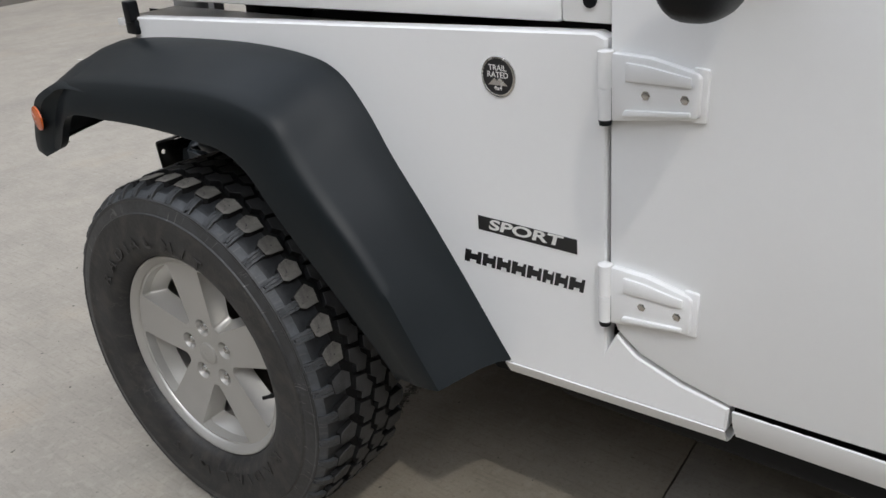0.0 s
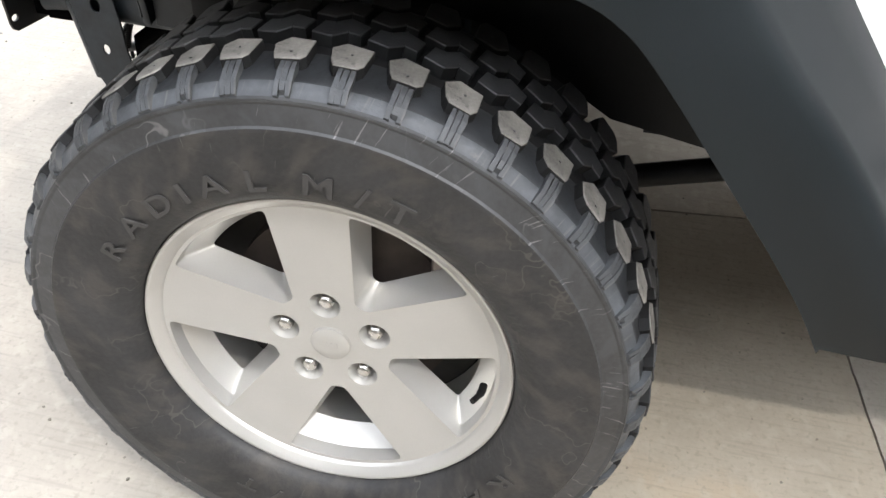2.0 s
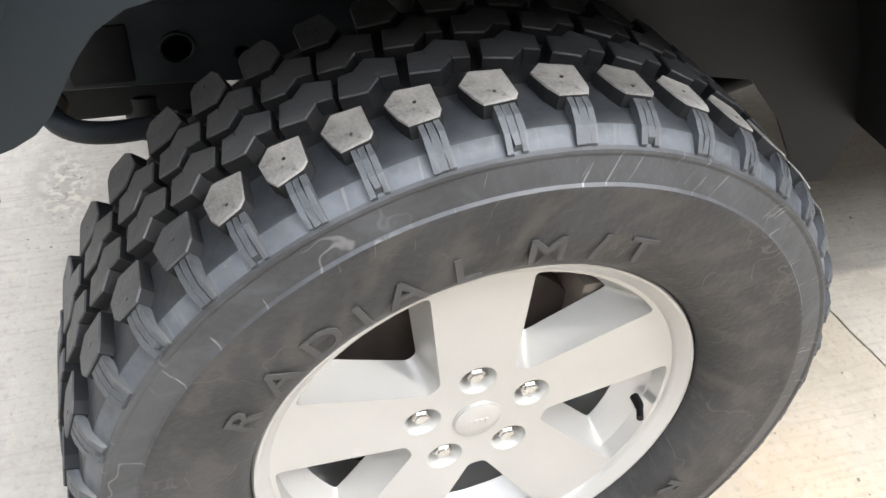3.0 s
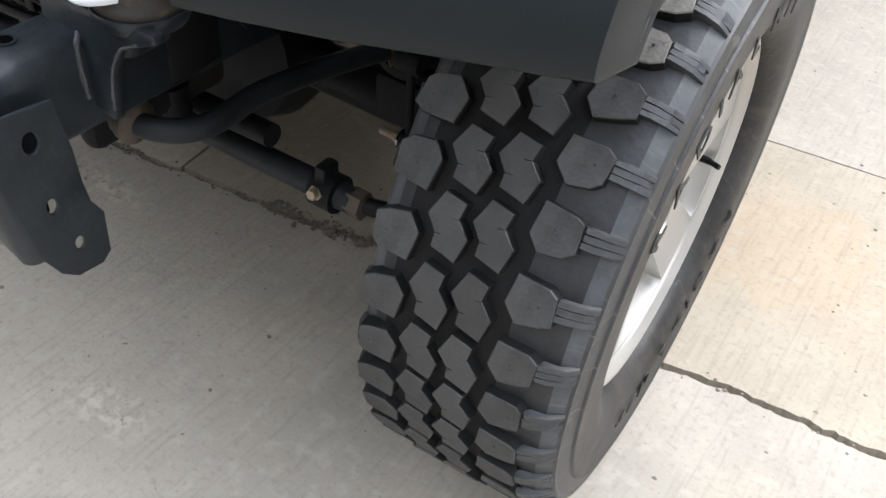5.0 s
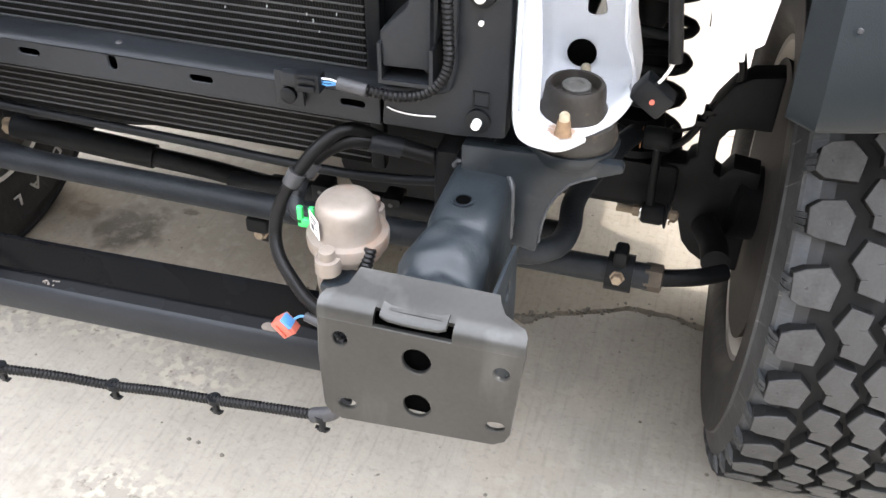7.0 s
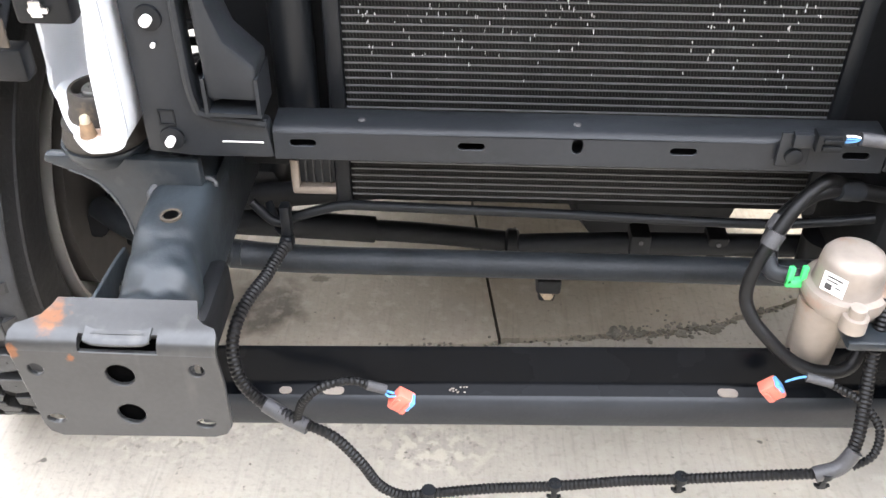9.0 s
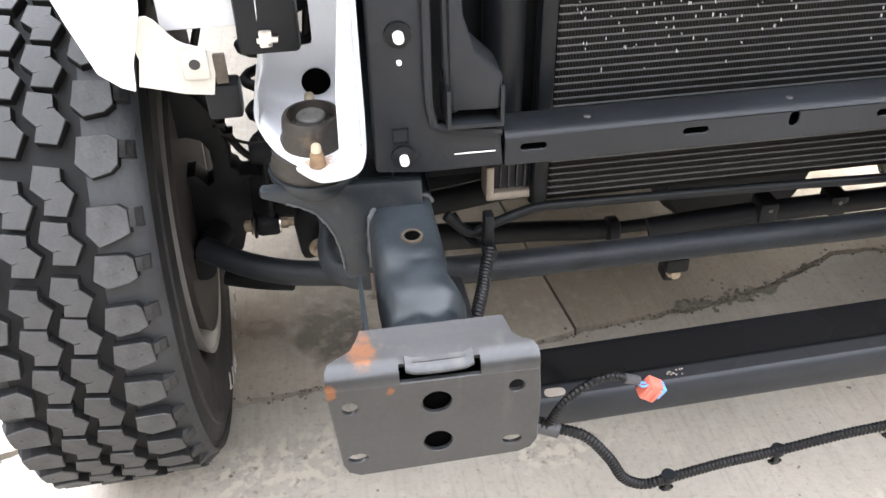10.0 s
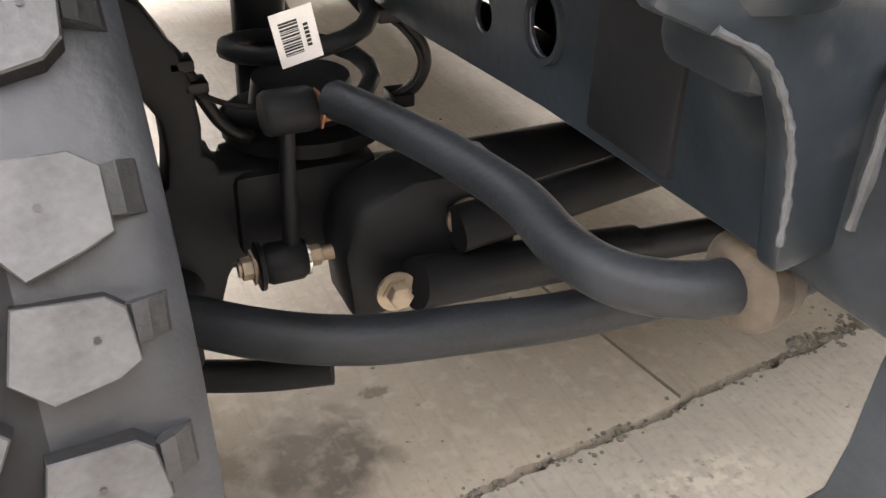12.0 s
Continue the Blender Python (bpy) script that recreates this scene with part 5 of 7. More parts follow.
    mount = lathe([(0.714, 0.0310), (0.722, 0.0325), (0.727, 0.0325), (0.731, 0.0300), (0.740, 0.0295), (0.749, 0.0285), (0.752, 0.0265), (0.752, 0.0235), (0.741, 0.0215), (0.741, 0.0)], 40, "z", at=(0.4765, 0.4215, 0))
    edge = curve_points([(0.4325, 0.733, 0), (0.436, 0.722, 0), (0.444, 0.7165, 0), (0.467, 0.7125, 0), (0.484, 0.7120, 0), (0.507, 0.7170, 0), (0.5205, 0.7235, 0), (0.5268, 0.732, 0)], 5)
    pan = [[(0.478 + (p.x - 0.478) * k, rim_y(p.x) + dy, max(p.y + dz, zmin)) for p in edge] for k, dy, dz, zmin in ((1.0, 0.0, 0.0005, 0), (0.995, -0.003, 0.005, 0), (0.97, -0.008, 0.008, 0.7205), (0.93, -0.013, 0.009, 0.7215))]
    pan.append([(0.478 + (p.x - 0.478) * 0.90, 0.345, 0.7215) for p in edge])
    part("bucket_floor", flip(thicken(loft(pan), 0.0015), s), WHITE_DULL, B, angle=60)
    part("rubber_mount", flip(mount, s), MOUNT, B, "dusty round rubber body mount")
    core = lathe([(0.740, 0.0140), (0.7495, 0.0140), (0.751, 0.0125), (0.751, 0.0075), (0.7495, 0.0065), (0.7495, 0)], 24, "z", at=(0.4770, 0.4215, 0))
    for k in range(3):
        a = 2.1 * k + 0.5
        box((0.477 + 0.018 * math.cos(a) - 0.005, 0.4215 + 0.018 * math.sin(a) - 0.003, 0.739), (0.477 + 0.018 * math.cos(a) + 0.005, 0.4215 + 0.018 * math.sin(a) + 0.003, 0.746), 0.001, core)
    part("mount_core", flip(core, s), MOUNT_CORE, B, "grey dusty mount core")
    for name, x, y, z in (("mount_bolt", 0.4750, 0.4660, 0.0), ("mount_bolt", 0.4775, 0.3680, 0.002)):
        cone = lathe([(0.721 + z, 0.0084), (0.724 + z, 0.0075), (0.732 + z, 0.0064), (0.7355 + z, 0.0056), (0.7355 + z, 0)], 20, "z", at=(x, y, 0))
        MB = part(name, flip(cone, s), RUST_TAN, B, "rusty tan bolt collar")
        part("bolt_stub", flip(lathe([(0.735 + z, 0.0050), (0.741 + z, 0.0048), (0.743 + z, 0.0034), (0.743 + z, 0)], 18, "z", at=(x, y, 0)), s), STUB, MB, "cream bolt stub")

    # radiator support side panel with its L-shaped pressing, pins and air duct
    L = [(0.421, 0.702), (0.421, 0.93), (0.366, 0.93), (0.366, 0.80), (0.362, 0.752), (0.354, 0.743), (0.300, 0.735), (0.296, 0.697), (0.373, 0.697)]
    A = part("radiator_support_side", flip(soften(sheet(L, [], 0.022, plane_at(0, 0.462, 0, (1, 0, 0), (0, 0, 1))), 0.004), s), SUPPORT, car, "dusty black plastic radiator support side panel")
    rib = tube([(0.369, 0.464, 0.93), (0.369, 0.464, 0.80), (0.366, 0.464, 0.760), (0.356, 0.464, 0.746), (0.300, 0.464, 0.7375)], 0.0045, 8, 6)
    tube([(0.352, 0.46, 0.93), (0.350, 0.46, 0.82), (0.345, 0.46, 0.762)], 0.005, 8, 6, rib)
    part("pressed_rib", flip(rib, s), SUPPORT, A)
    frame_sq = bmesh.new()
    for lo, hi in (((0.388, 0.462, 0.733), (0.404, 0.4635, 0.7345)), ((0.388, 0.462, 0.748), (0.404, 0.4635, 0.7495)), ((0.388, 0.462, 0.733), (0.3895, 0.4635, 0.749)), ((0.4025, 0.462, 0.733), (0.404, 0.4635, 0.749))):
        box(lo, hi, 0, frame_sq)
    part("square_boss", flip(frame_sq, s), BLACK, A)
    for z, r, ln in ((0.719, 0.0045, 0.014), (0.843, 0.0050, 0.014), (0.817, 0.0024, 0.004)):
        pin = lathe([(0, r), (ln * 0.8, r), (ln, r * 0.6), (ln, 0)], 16, "y", at=(0.394, 0.463, z))
        part("push_pin", flip(pin, s), WHITE_PLASTIC, A, "white plastic push pin")
        if ln > 0.01:
            part("pin_collar", flip(lathe([(0, 0.0125), (0.003, 0.012), (0.004, 0.008), (0.004, 0)], 20, "y", at=(0.394, 0.4625, z)), s), BLACK, A)
    duct = sheet([(0.350, 0.768), (0.303, 0.766), (0.301, 0.80), (0.327, 0.826), (0.338, 0.86), (0.340, 0.93), (0.352, 0.93)], [], 0.05, plane_at(0, 0.474, 0, (1, 0, 0), (0, 0, 1)))
    part("air_duct", flip(soften(duct, 0.004), s), SUPPORT, A, "black plastic air duct beside the condenser")
    lip = sheet([(0.353, 0.751), (0.300, 0.750), (0.300, 0.79), (0.3035, 0.79), (0.3035, 0.754), (0.3495, 0.755), (0.3495, 0.79), (0.353, 0.79)], [], 0.05, plane_at(0, 0.476, 0, (1, 0, 0), (0, 0, 1)))
    part("duct_lip", flip(lip, s), SUPPORT, A, smooth=False)
    mark = tube([(0.305, 0.4632, 0.716), (0.315, 0.4634, 0.7165), (0.345, 0.4634, 0.7165)] if s > 0 else [(0.303, 0.4632, 0.719), (0.312, 0.4634, 0.716), (0.33, 0.4634, 0.7145), (0.352, 0.4634, 0.7165)], 0.0007, 6, 5)
    part("paint_mark", flip(mark, s), WHITE_PLASTIC, A, "thin white paint pen mark")

    # suspension: anti-roll bar arm, drop link, coil spring, axle end, knuckle
    bar = tube([(0.36, 0.412, 0.535), (0.415, 0.410, 0.532), (0.447, 0.401, 0.528), (0.470, 0.375, 0.524), (0.476, 0.335, 0.521), (0.472, 0.275, 0.520), (0.486, 0.20, 0.520), (0.510, 0.125, 0.520), (0.522, 0.095, 0.520)], 0.0140, 18, 8)
    AR = part("anti_roll_bar", flip(bar, s), ROD, car, "thick dark anti-roll bar arm")
    cup = lathe([(0.404, 0.0150), (0.406, 0.0205), (0.414, 0.0215), (0.417, 0.0245), (0.427, 0.0250), (0.431, 0.0205), (0.433, 0.0142)], 28, "x", at=(0, 0.409, 0.532))
    part("bar_bush_cup", flip(cup, s), RUST_DULL, AR, "tan rusted bush collar")
    link = tube([(0.558, 0.085, 0.395), (0.555, 0.085, 0.50)], 0.0062, 12)
    for z, x0, x1, r in ((0.512, 0.534, 0.572, 0.0165), (0.390, 0.548, 0.580, 0.0165)):
        lathe([(x0, r * 0.85), (x0 + 0.004, r), (x1 - 0.004, r), (x1, r * 0.85)], 20, "x", link, (0, 0.085, z))
    K = part("drop_link", flip(link, s), DARK, car, "black anti-roll bar drop link")
    b2 = lathe([(0.512, 0.006), (0.600, 0.006)], 12, "x", at=(0, 0.085, 0.390))
    hexnut(0.009, 0.010, (0.588, 0.085, 0.390), (1, 0, 0), b2, washer=0.014)
    hexnut(0.0085, 0.011, (0.5455, 0.085, 0.390), (-1, 0, 0), b2)
    part("link_bolt", flip(b2, s), BRASS, K, "yellow zinc link bolt")
    part("link_washer", flip(lathe([(0.5455, 0.0145), (0.5475, 0.0145), (0.5475, 0.0), (0.5455, 0)], 20, "x", at=(0, 0.085, 0.390)), s), CHROME, K)
    part("link_cup", flip(lathe([(0.580, 0.0145), (0.582, 0.0195), (0.585, 0.0195), (0.586, 0.0), (0.580, 0)], 24, "x", at=(0, 0.085, 0.390)), s), DARK, K)
    nut = hexnut(0.010, 0.010, (0.532, 0.088, 0.512), (-1, 0, 0), washer=0.015)
    part("link_nut", flip(nut, s), RUST, K, "rusted link nut")
    coil = []
    for i in range(0, 6 * 16 + 1):
        a = 2 * math.pi * i / 16
        coil.append((0.515 + 0.058 * math.cos(a), -0.015 + 0.058 * math.sin(a), 0.475 + 0.052 * i / 16))
    SP = part("coil_spring", flip(tube(coil, 0.0075, 10, 1), s), DARK, car, "black coil spring")
    part("spring_seat", flip(lathe([(0.44, 0.03), (0.455, 0.068), (0.468, 0.070), (0.470, 0.045), (0.50, 0.04), (0.50, 0)], 28, "z", at=(0.515, -0.015, 0)), s), DARK, SP)
    part("bump_stop", flip(lathe([(0.62, 0.014), (0.64, 0.022), (0.72, 0.03), (0.78, 0.06), (0.80, 0.06)], 24, "z", at=(0.515, -0.015, 0)), s), DARK, SP)
    part("shock_absorber", flip(tube([(0.525, -0.125, 0.36), (0.515, -0.110, 0.85)], 0.024, 16), s), DARK, car, "black shock absorber")
    axle = tube([(0.0, 0.0, 0.385), (0.60, 0.0, 0.385)], 0.038, 24)
    box((0.47, -0.03, 0.375), (0.590, 0.05, 0.449), 0.010, axle)
    AX = part("axle_tube", flip(axle, s), DARK, car, "black front axle tube")
    arch = [(0.70, 0.605), (0.660, 0.598), (0.638, 0.583), (0.620, 0.553), (0.610, 0.525), (0.607, 0.49), (0.609, 0.468), (0.600, 0.462), (0.597, 0.452), (0.560, 0.4485), (0.540, 0.4485), (0.540, 0.369), (0.592, 0.371), (0.600, 0.358), (0.606, 0.338), (0.612, 0.318), (0.627, 0.300),
            (0.655, 0.283), (0.70, 0.28), (0.70, 0.455), (0.662, 0.459), (0.655, 0.453), (0.647, 0.438), (0.637, 0.446), (0.634, 0.47), (0.635, 0.498), (0.645, 0.515), (0.660, 0.521), (0.70, 0.522)]
    kn = soften(sheet(arch, [], 0.044, plane_at(0, 0.042, 0, (1, 0, 0), (0, 0, 1))), 0.009, 2, 60)
    tube([(0.660, 0.02, 0.39), (0.69, 0.01, 0.385), (0.72, 0.0, 0.385)], 0.055, 16, 5, kn)
    tube([(0.640, 0.05, 0.36), (0.655, 0.10, 0.365), (0.66, 0.15, 0.37)], 0.020, 12, 5, kn)
    part("steering_knuckle", flip(kn, s), DARK, AX, "black cast steering knuckle", angle=40)
    ctl = tube([(0.45, -0.05, 0.33), (0.44, -0.34, 0.42), (0.43, -0.64, 0.50)], 0.019, 14, 4)
    part("control_arm", flip(ctl, s), DARK, car, "black lower control arm")

# middle of the anti-roll bar, between the two arms
half = [(0.375, 0.411, 0.534), (0.345, 0.404, 0.526), (0.31, 0.396, 0.517), (0.27, 0.391, 0.5125), (0.10, 0.390, 0.512)]
part("anti_roll_bar", tube(half + [(-x, y, z) for x, y, z in half[::-1]], 0.0162, 20, 6), ROD, car, "thick dark anti-roll bar across the front")
# passenger-side tie rod end, track bar bracket and damper
tie = tube([(0.655, 0.135, 0.395), (0.60, 0.172, 0.389), (0.54, 0.196, 0.384), (0.47, 0.210, 0.383), (0.38, 0.224, 0.383), (0.2, 0.23, 0.383), (-0.2, 0.23, 0.383), (-0.50, 0.228, 0.385), (-0.575, 0.225, 0.384)], 0.0178, 20, 8)
TIE = part("tie_rod", tie, ROD, car, "long dark steel tie rod")
clamp = box((-0.025, 0.205, 0.318), (0.0, 0.235, 0.352), 0.006)
box((-0.03, 0.212, 0.345), (0.005, 0.25, 0.37), 0.005, clamp)
part("rod_clamp", clamp, DARK, TIE)
part("clamp_bolt", hexnut(0.0085, 0.012, (-0.0125, 0.235, 0.339), (0, 1, 0.1), washer=0.012), BRASS, TIE, "tan clamp bolt")
dc = lathe([(-0.555, 0.026), (-0.52, 0.026)], 20, "x", at=(0, 0.227, 0.385))
box((-0.545, 0.215, 0.397), (-0.527, 0.245, 0.428), 0.005, dc)
part("rod_clamp", dc, DARK, TIE)
part("rod_end", tube([(-0.57, 0.225, 0.384), (-0.60, 0.221, 0.385), (-0.64, 0.205, 0.384), (-0.672, 0.180, 0.380)], 0.0118, 16, 6), DARK, TIE, "thin rusty tie rod end")
part("lock_collar", lathe([(-0.594, 0.014), (-0.592, 0.0195), (-0.570, 0.0195), (-0.568, 0.014)], 6, "x", at=(0, 0.2245, 0.384)), RUST_DULL, TIE, "rusty hexagon lock nut")
part("clamp_bolt", hexnut(0.0075, 0.010, (-0.536, 0.252, 0.395), (0, 1, 0.1), washer=0.010), BRASS, TIE)
trk = tube([(0.44, 0.13, 0.415), (0.2, 0.12, 0.44), (-0.15, 0.12, 0.50), (-0.40, 0.13, 0.56)], 0.019, 16, 6)
TRK = part("track_bar", trk, DARK, car, "black track bar across the axle")
dmp = tube([(0.478, 0.140, 0.381), (0.36, 0.120, 0.361), (0.247, 0.100, 0.340)], 0.0208, 20, 6)
DMP = part("steering_damper", dmp, DARK, car, "black steering damper cylinder")
tb = soften(sheet([(0.378, 0.350), (0.52, 0.338), (0.526, 0.40), (0.515, 0.438), (0.47, 0.456), (0.388, 0.455), (0.376, 0.43)], [], 0.064, plane_at(0, 0.118, 0, (1, 0, 0), (0, 0, 1))), 0.010)
TB = part("track_bar_bracket", tb, DARK, car, "black axle bracket with two tan bolts")
for x, y, z in ((0.427, 0.120, 0.419), (0.491, 0.134, 0.3745)):
    b = lathe([(0, 0.0165), (0.003, 0.0165), (0.003, 0.0), (0.0, 0.0)], 24, "y", at=(x, y, z))
    hexnut(0.0098, 0.011, (x, y + 0.003, z), (0, 1, 0), b, washer=0.012)
    part("bracket_bolt", b, BRASS, TB, "tan flanged bolt")
hose = tube([(0.64, 0.085, 0.300), (0.59, 0.10, 0.297), (0.54, 0.118, 0.302)], 0.0135, 14, 6)
part("stabiliser_rod", hose, DARK, car, "black short rod below the tie rod")
diff = lathe([(-0.10, 0.02), (-0.10, 0.10), (-0.06, 0.135), (0.0, 0.142), (0.05, 0.125), (0.075, 0.08), (0.08, 0.0)], 32, "y", at=(-0.19, 0.0, 0.385))
part("differential", diff, DARK, car, "dark round differential housing")

# crossmember: a shallow black channel between the chassis ends
prof = [(0.512, 0.508), (0.516, 0.512), (0.519, 0.508), (0.5205, 0.464), (0.524, 0.459), (0.536, 0.457), (0.541, 0.452), (0.5435, 0.444), (0.5435, 0.420), (0.540, 0.414), (0.535, 0.418), (0.535, 0.440),
        (0.531, 0.445), (0.518, 0.447), (0.512, 0.455)]


def sag(x):
    """The crossmember hangs a little lower towards the passenger side."""
    return -0.035 * (x + 0.25)


rows = [[(x, y, z + sag(x)) for y, z in prof] for x in (-0.395, 0.395)]
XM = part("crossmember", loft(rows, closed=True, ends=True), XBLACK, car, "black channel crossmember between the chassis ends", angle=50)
# same paint all over; the lip's sky sheen is a lighter material
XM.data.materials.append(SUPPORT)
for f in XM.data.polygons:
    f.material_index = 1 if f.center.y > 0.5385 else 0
for x, w, h in ((0.247, 0.024, 0.012), (-0.182, 0.022, 0.012), (-0.315, 0.026, 0.009), (0.30, 0.014, 0.010)):
    part("drain_slot", sheet(slot(x, 0.531, w, h, 5), [], 0.001, plane_at(0, 0, 0.4580 + sag(x), (1, 0, 0), (0, 1, 0))), CAST, XM, smooth=False)
drng = random.Random(5)
for i in range(12):
    x, y = 0.110 + 0.013 * math.cos(i * 1.7) * drng.random(), 0.529 + 0.004 * math.sin(i * 2.3)
    part("stamped_dot", lathe([(0, 0.0012), (0.0005, 0.0012), (0.0005, 0)], 8, "z", at=(x, y, 0.4585 + sag(x))), CAST, XM)

# radiator support bar with slots, over the condenser
bar = [(-0.2955, 0.697), (0.2955, 0.697), (0.2955, 0.7275), (-0.2955, 0.7275)]
slots = [slot(x, 0.716, 0.026, 0.0075, 4) for x in (-0.267, -0.1025, 0.1025, 0.267)] + [slot(0, 0.719, 0.0105, 0.0165, 4)]
LB = part("radiator_support_bar", sheet(bar, slots, 0.003, plane_at(0, 0.462, 0, (1, 0, 0), (0, 0, 1)), 0.0006), SUPPORT, car, "grey-black radiator support bar with slots", smooth=False)
top = loft([[(x, y, z) for x in (-0.2955, 0.2955)] for y, z in ((0.4615, 0.7280), (0.4585, 0.7315), (0.452, 0.7325), (0.424, 0.7335), (0.421, 0.731), (0.421, 0.70), (0.426, 0.695), (0.459, 0.695))])
part("bar_top", thicken(top, 0.003), SUPPORT, LB, angle=60)
for x in (0.21, 0.0):
    part("rivet", lathe([(0, 0.004), (0.0015, 0.003), (0.002, 0)], 12, "z", at=(x, 0.444, 0.7330)), TAPE, LB)
sens = box((-0.219, 0.4655, 0.707), (-0.189, 0.4695, 0.744), 0.0015)
box((-0.222, 0.4655, 0.731), (-0.199, 0.476, 0.746), 0.002, sens)
SN = part("temperature_sensor", sens, SUPPORT, LB, "grey-black plug sensor on a small bracket")
part("sensor_bolt", lathe([(0.469, 0.0085), (0.474, 0.0085), (0.475, 0.0072), (0.475, 0)], 16, "y", at=(-0.204, 0, 0.7195)), BLACK, SN)
plug = box((-0.243, 0.467, 0.7315), (-0.217, 0.484, 0.7505), 0.002)
box((-0.2395, 0.4835, 0.735), (-0.222, 0.4875, 0.7405), 0.001, plug)
box((-0.2395, 0.4835, 0.7435), (-0.222, 0.4870, 0.7475), 0.001, plug)
part("sensor_plug", plug, BLACK, SN, "ridged black plug")

# condenser: a dark core of flat tubes, end tanks and the pipe under it
core = box((-0.258, 0.375, 0.604), (0.232, 0.396, 1.09), 0.002)
CD = part("condenser", core, FINS, car, "black finned condenser core with bent fins")
tube_mesh = None
for i in range(56):
    if tube_mesh is None:
        first = part("cooling_tube", box((-0.257, 0.394, 0.612), (0.231, 0.3978, 0.6134), 0), FIN_TUBE, CD, smooth=False)
        tube_mesh = first.data
    else:
        more = new("cooling_tube", tube_mesh)
        more.parent = CD
        more.matrix_basis = Matrix.Translation((0, 0, 0.0083 * i))
frng = random.Random(12)
fin_rows = bmesh.new()
z = 0.6142
while z < 0.86:
    for i in range(150):
        x = -0.255 + 0.484 * i / 150
        v = [fin_rows.verts.new(p) for p in ((x, 0.3965, z), (x + 0.0012, 0.3965, z), (x + 0.0022, 0.3965, z + 0.0061), (x + 0.0010, 0.3965, z + 0.0061))]
        fin_rows.faces.new(v)
    z += 0.0083
part("cooling_fin", fin_rows, FIN_DARK, CD, smooth=False)["kind"] = "stuff"
chips = bmesh.new()
for _ in range(210):
    z = 0.752 + 0.0083 * min(15, int(abs(frng.gauss(9, 4)))) + frng.uniform(0.001, 0.006)
    x = frng.choice((-0.2, -0.13, 0.02, 0.09, 0.15, 0.20)) + frng.gauss(0, 0.018)
    if -0.25 < x < 0.225:
        box((x, 0.397, z), (x + frng.uniform(0.0002, 0.0004), 0.3992, z + frng.uniform(0.0008, 0.0040)), 0, chips)
part("bent_fin", chips, BENT, CD, "pale bent fin edges", smooth=False)["kind"] = "stuff"
tank = lathe([(0.60, 0.011), (1.09, 0.011)], 16, "z", at=(0.240, 0.388, 0))
box((0.232, 0.384, 0.600), (0.249, 0.400, 1.09), 0.004, tank)
part("end_tank", box((-0.275, 0.384, 0.600), (-0.258, 0.400, 1.09), 0.004), BLACK, CD)
part("end_tank", tank, BLACK, CD)
part("receiver_pipe", tube([(0.283, 0.385, 0.66), (0.283, 0.385, 1.09)], 0.0215, 20), BLACK, car, "thick dark vertical pipe beside the condenser")
TANK = part("radiator_tank", box((0.250, 0.365, 0.617), (0.296, 0.385, 0.70), 0.003), SUPPORT, car, "dark radiator tank corner on a pale cast foot")
for i in range(4):
    part("tank_rib", box((0.255 + i * 0.009, 0.384, 0.62), (0.2565 + i * 0.009, 0.390, 0.69), 0.0005), TAPE, TANK)
part("tank_foot", box((0.246, 0.362, 0.606), (0.299, 0.392, 0.617), 0.003, box((0.290, 0.362, 0.612), (0.299, 0.392, 0.650), 0.002)), CAST, TANK, "pale cast foot")
rad = box((-0.36, 0.30, 0.62), (0.36, 0.355, 1.10), 0.004)
part("radiator", rad, DARK, car, "dark radiator behind the condenser")
pipe = tube([(0.345, 0.40, 0.60), (0.318, 0.405, 0.577), (0.29, 0.402, 0.585), (0.245, 0.40, 0.598), (0.20, 0.40, 0.5985), (0.0, 0.40, 0.594), (-0.20, 0.40, 0.588), (-0.29, 0.40, 0.593), (-0.36, 0.41, 0.61)], 0.0058, 12, 8)
part("cooler_pipe", pipe, BLACK, car, "thin black cooler pipe")

# vacuum pump on its bracket, with hoses
pump = lathe([(0.574, 0.026), (0.576, 0.036), (0.585, 0.037), (0.586, 0.0415), (0.597, 0.0425), (0.600, 0.0412), (0.6015, 0.0345), (0.604, 0.0328), (0.622, 0.0318), (0.631, 0.0305), (0.637, 0.0265), (0.6395, 0.019), (0.6400, 0.008), (0.6400, 0)], 48, "z", at=(-0.275, 0.512, 0))
VP = part("vacuum_pump", pump, CAST, car, "cast aluminium vacuum pump with a rusty dome")
part("motor_can", lathe([(0.488, 0.012), (0.490, 0.020), (0.496, 0.0235), (0.560, 0.0255), (0.578, 0.0275)], 36, "z", at=(-0.262, 0.510, 0)), CAST, VP, "pale cast motor housing")
for x, y in ((-0.271, 0.557), (-0.283, 0.462)):
    ear = lathe([(0.580, 0.013), (0.596, 0.0125), (0.597, 0)], 20, "z", at=(x, y, 0))
    box((min(x, -0.278) - 0.006, min(y, 0.512), 0.582), (max(x, -0.278) + 0.006, max(y, 0.512), 0.594), 0.003, ear)
    part("mounting_ear", ear, CAST, VP)
    part("pump_bolt", lathe([(0.595, 0.0085), (0.606, 0.008), (0.607, 0.005), (0.607, 0)], 16, "z", at=(x, y, 0)), CAST, VP, "pale plastic capped bolt")
tag = sheet([(-0.012, -0.011), (0.012, -0.011), (0.012, 0.011), (-0.012, 0.011)], [], 0.0006, plane_at(-0.2505, 0.5362, 0.6165, (-0.7, 0.71, 0), (0.0, 0, 1)))
TG = part("label_sticker", tag, STICKER, VP, "small white sticker with a code")
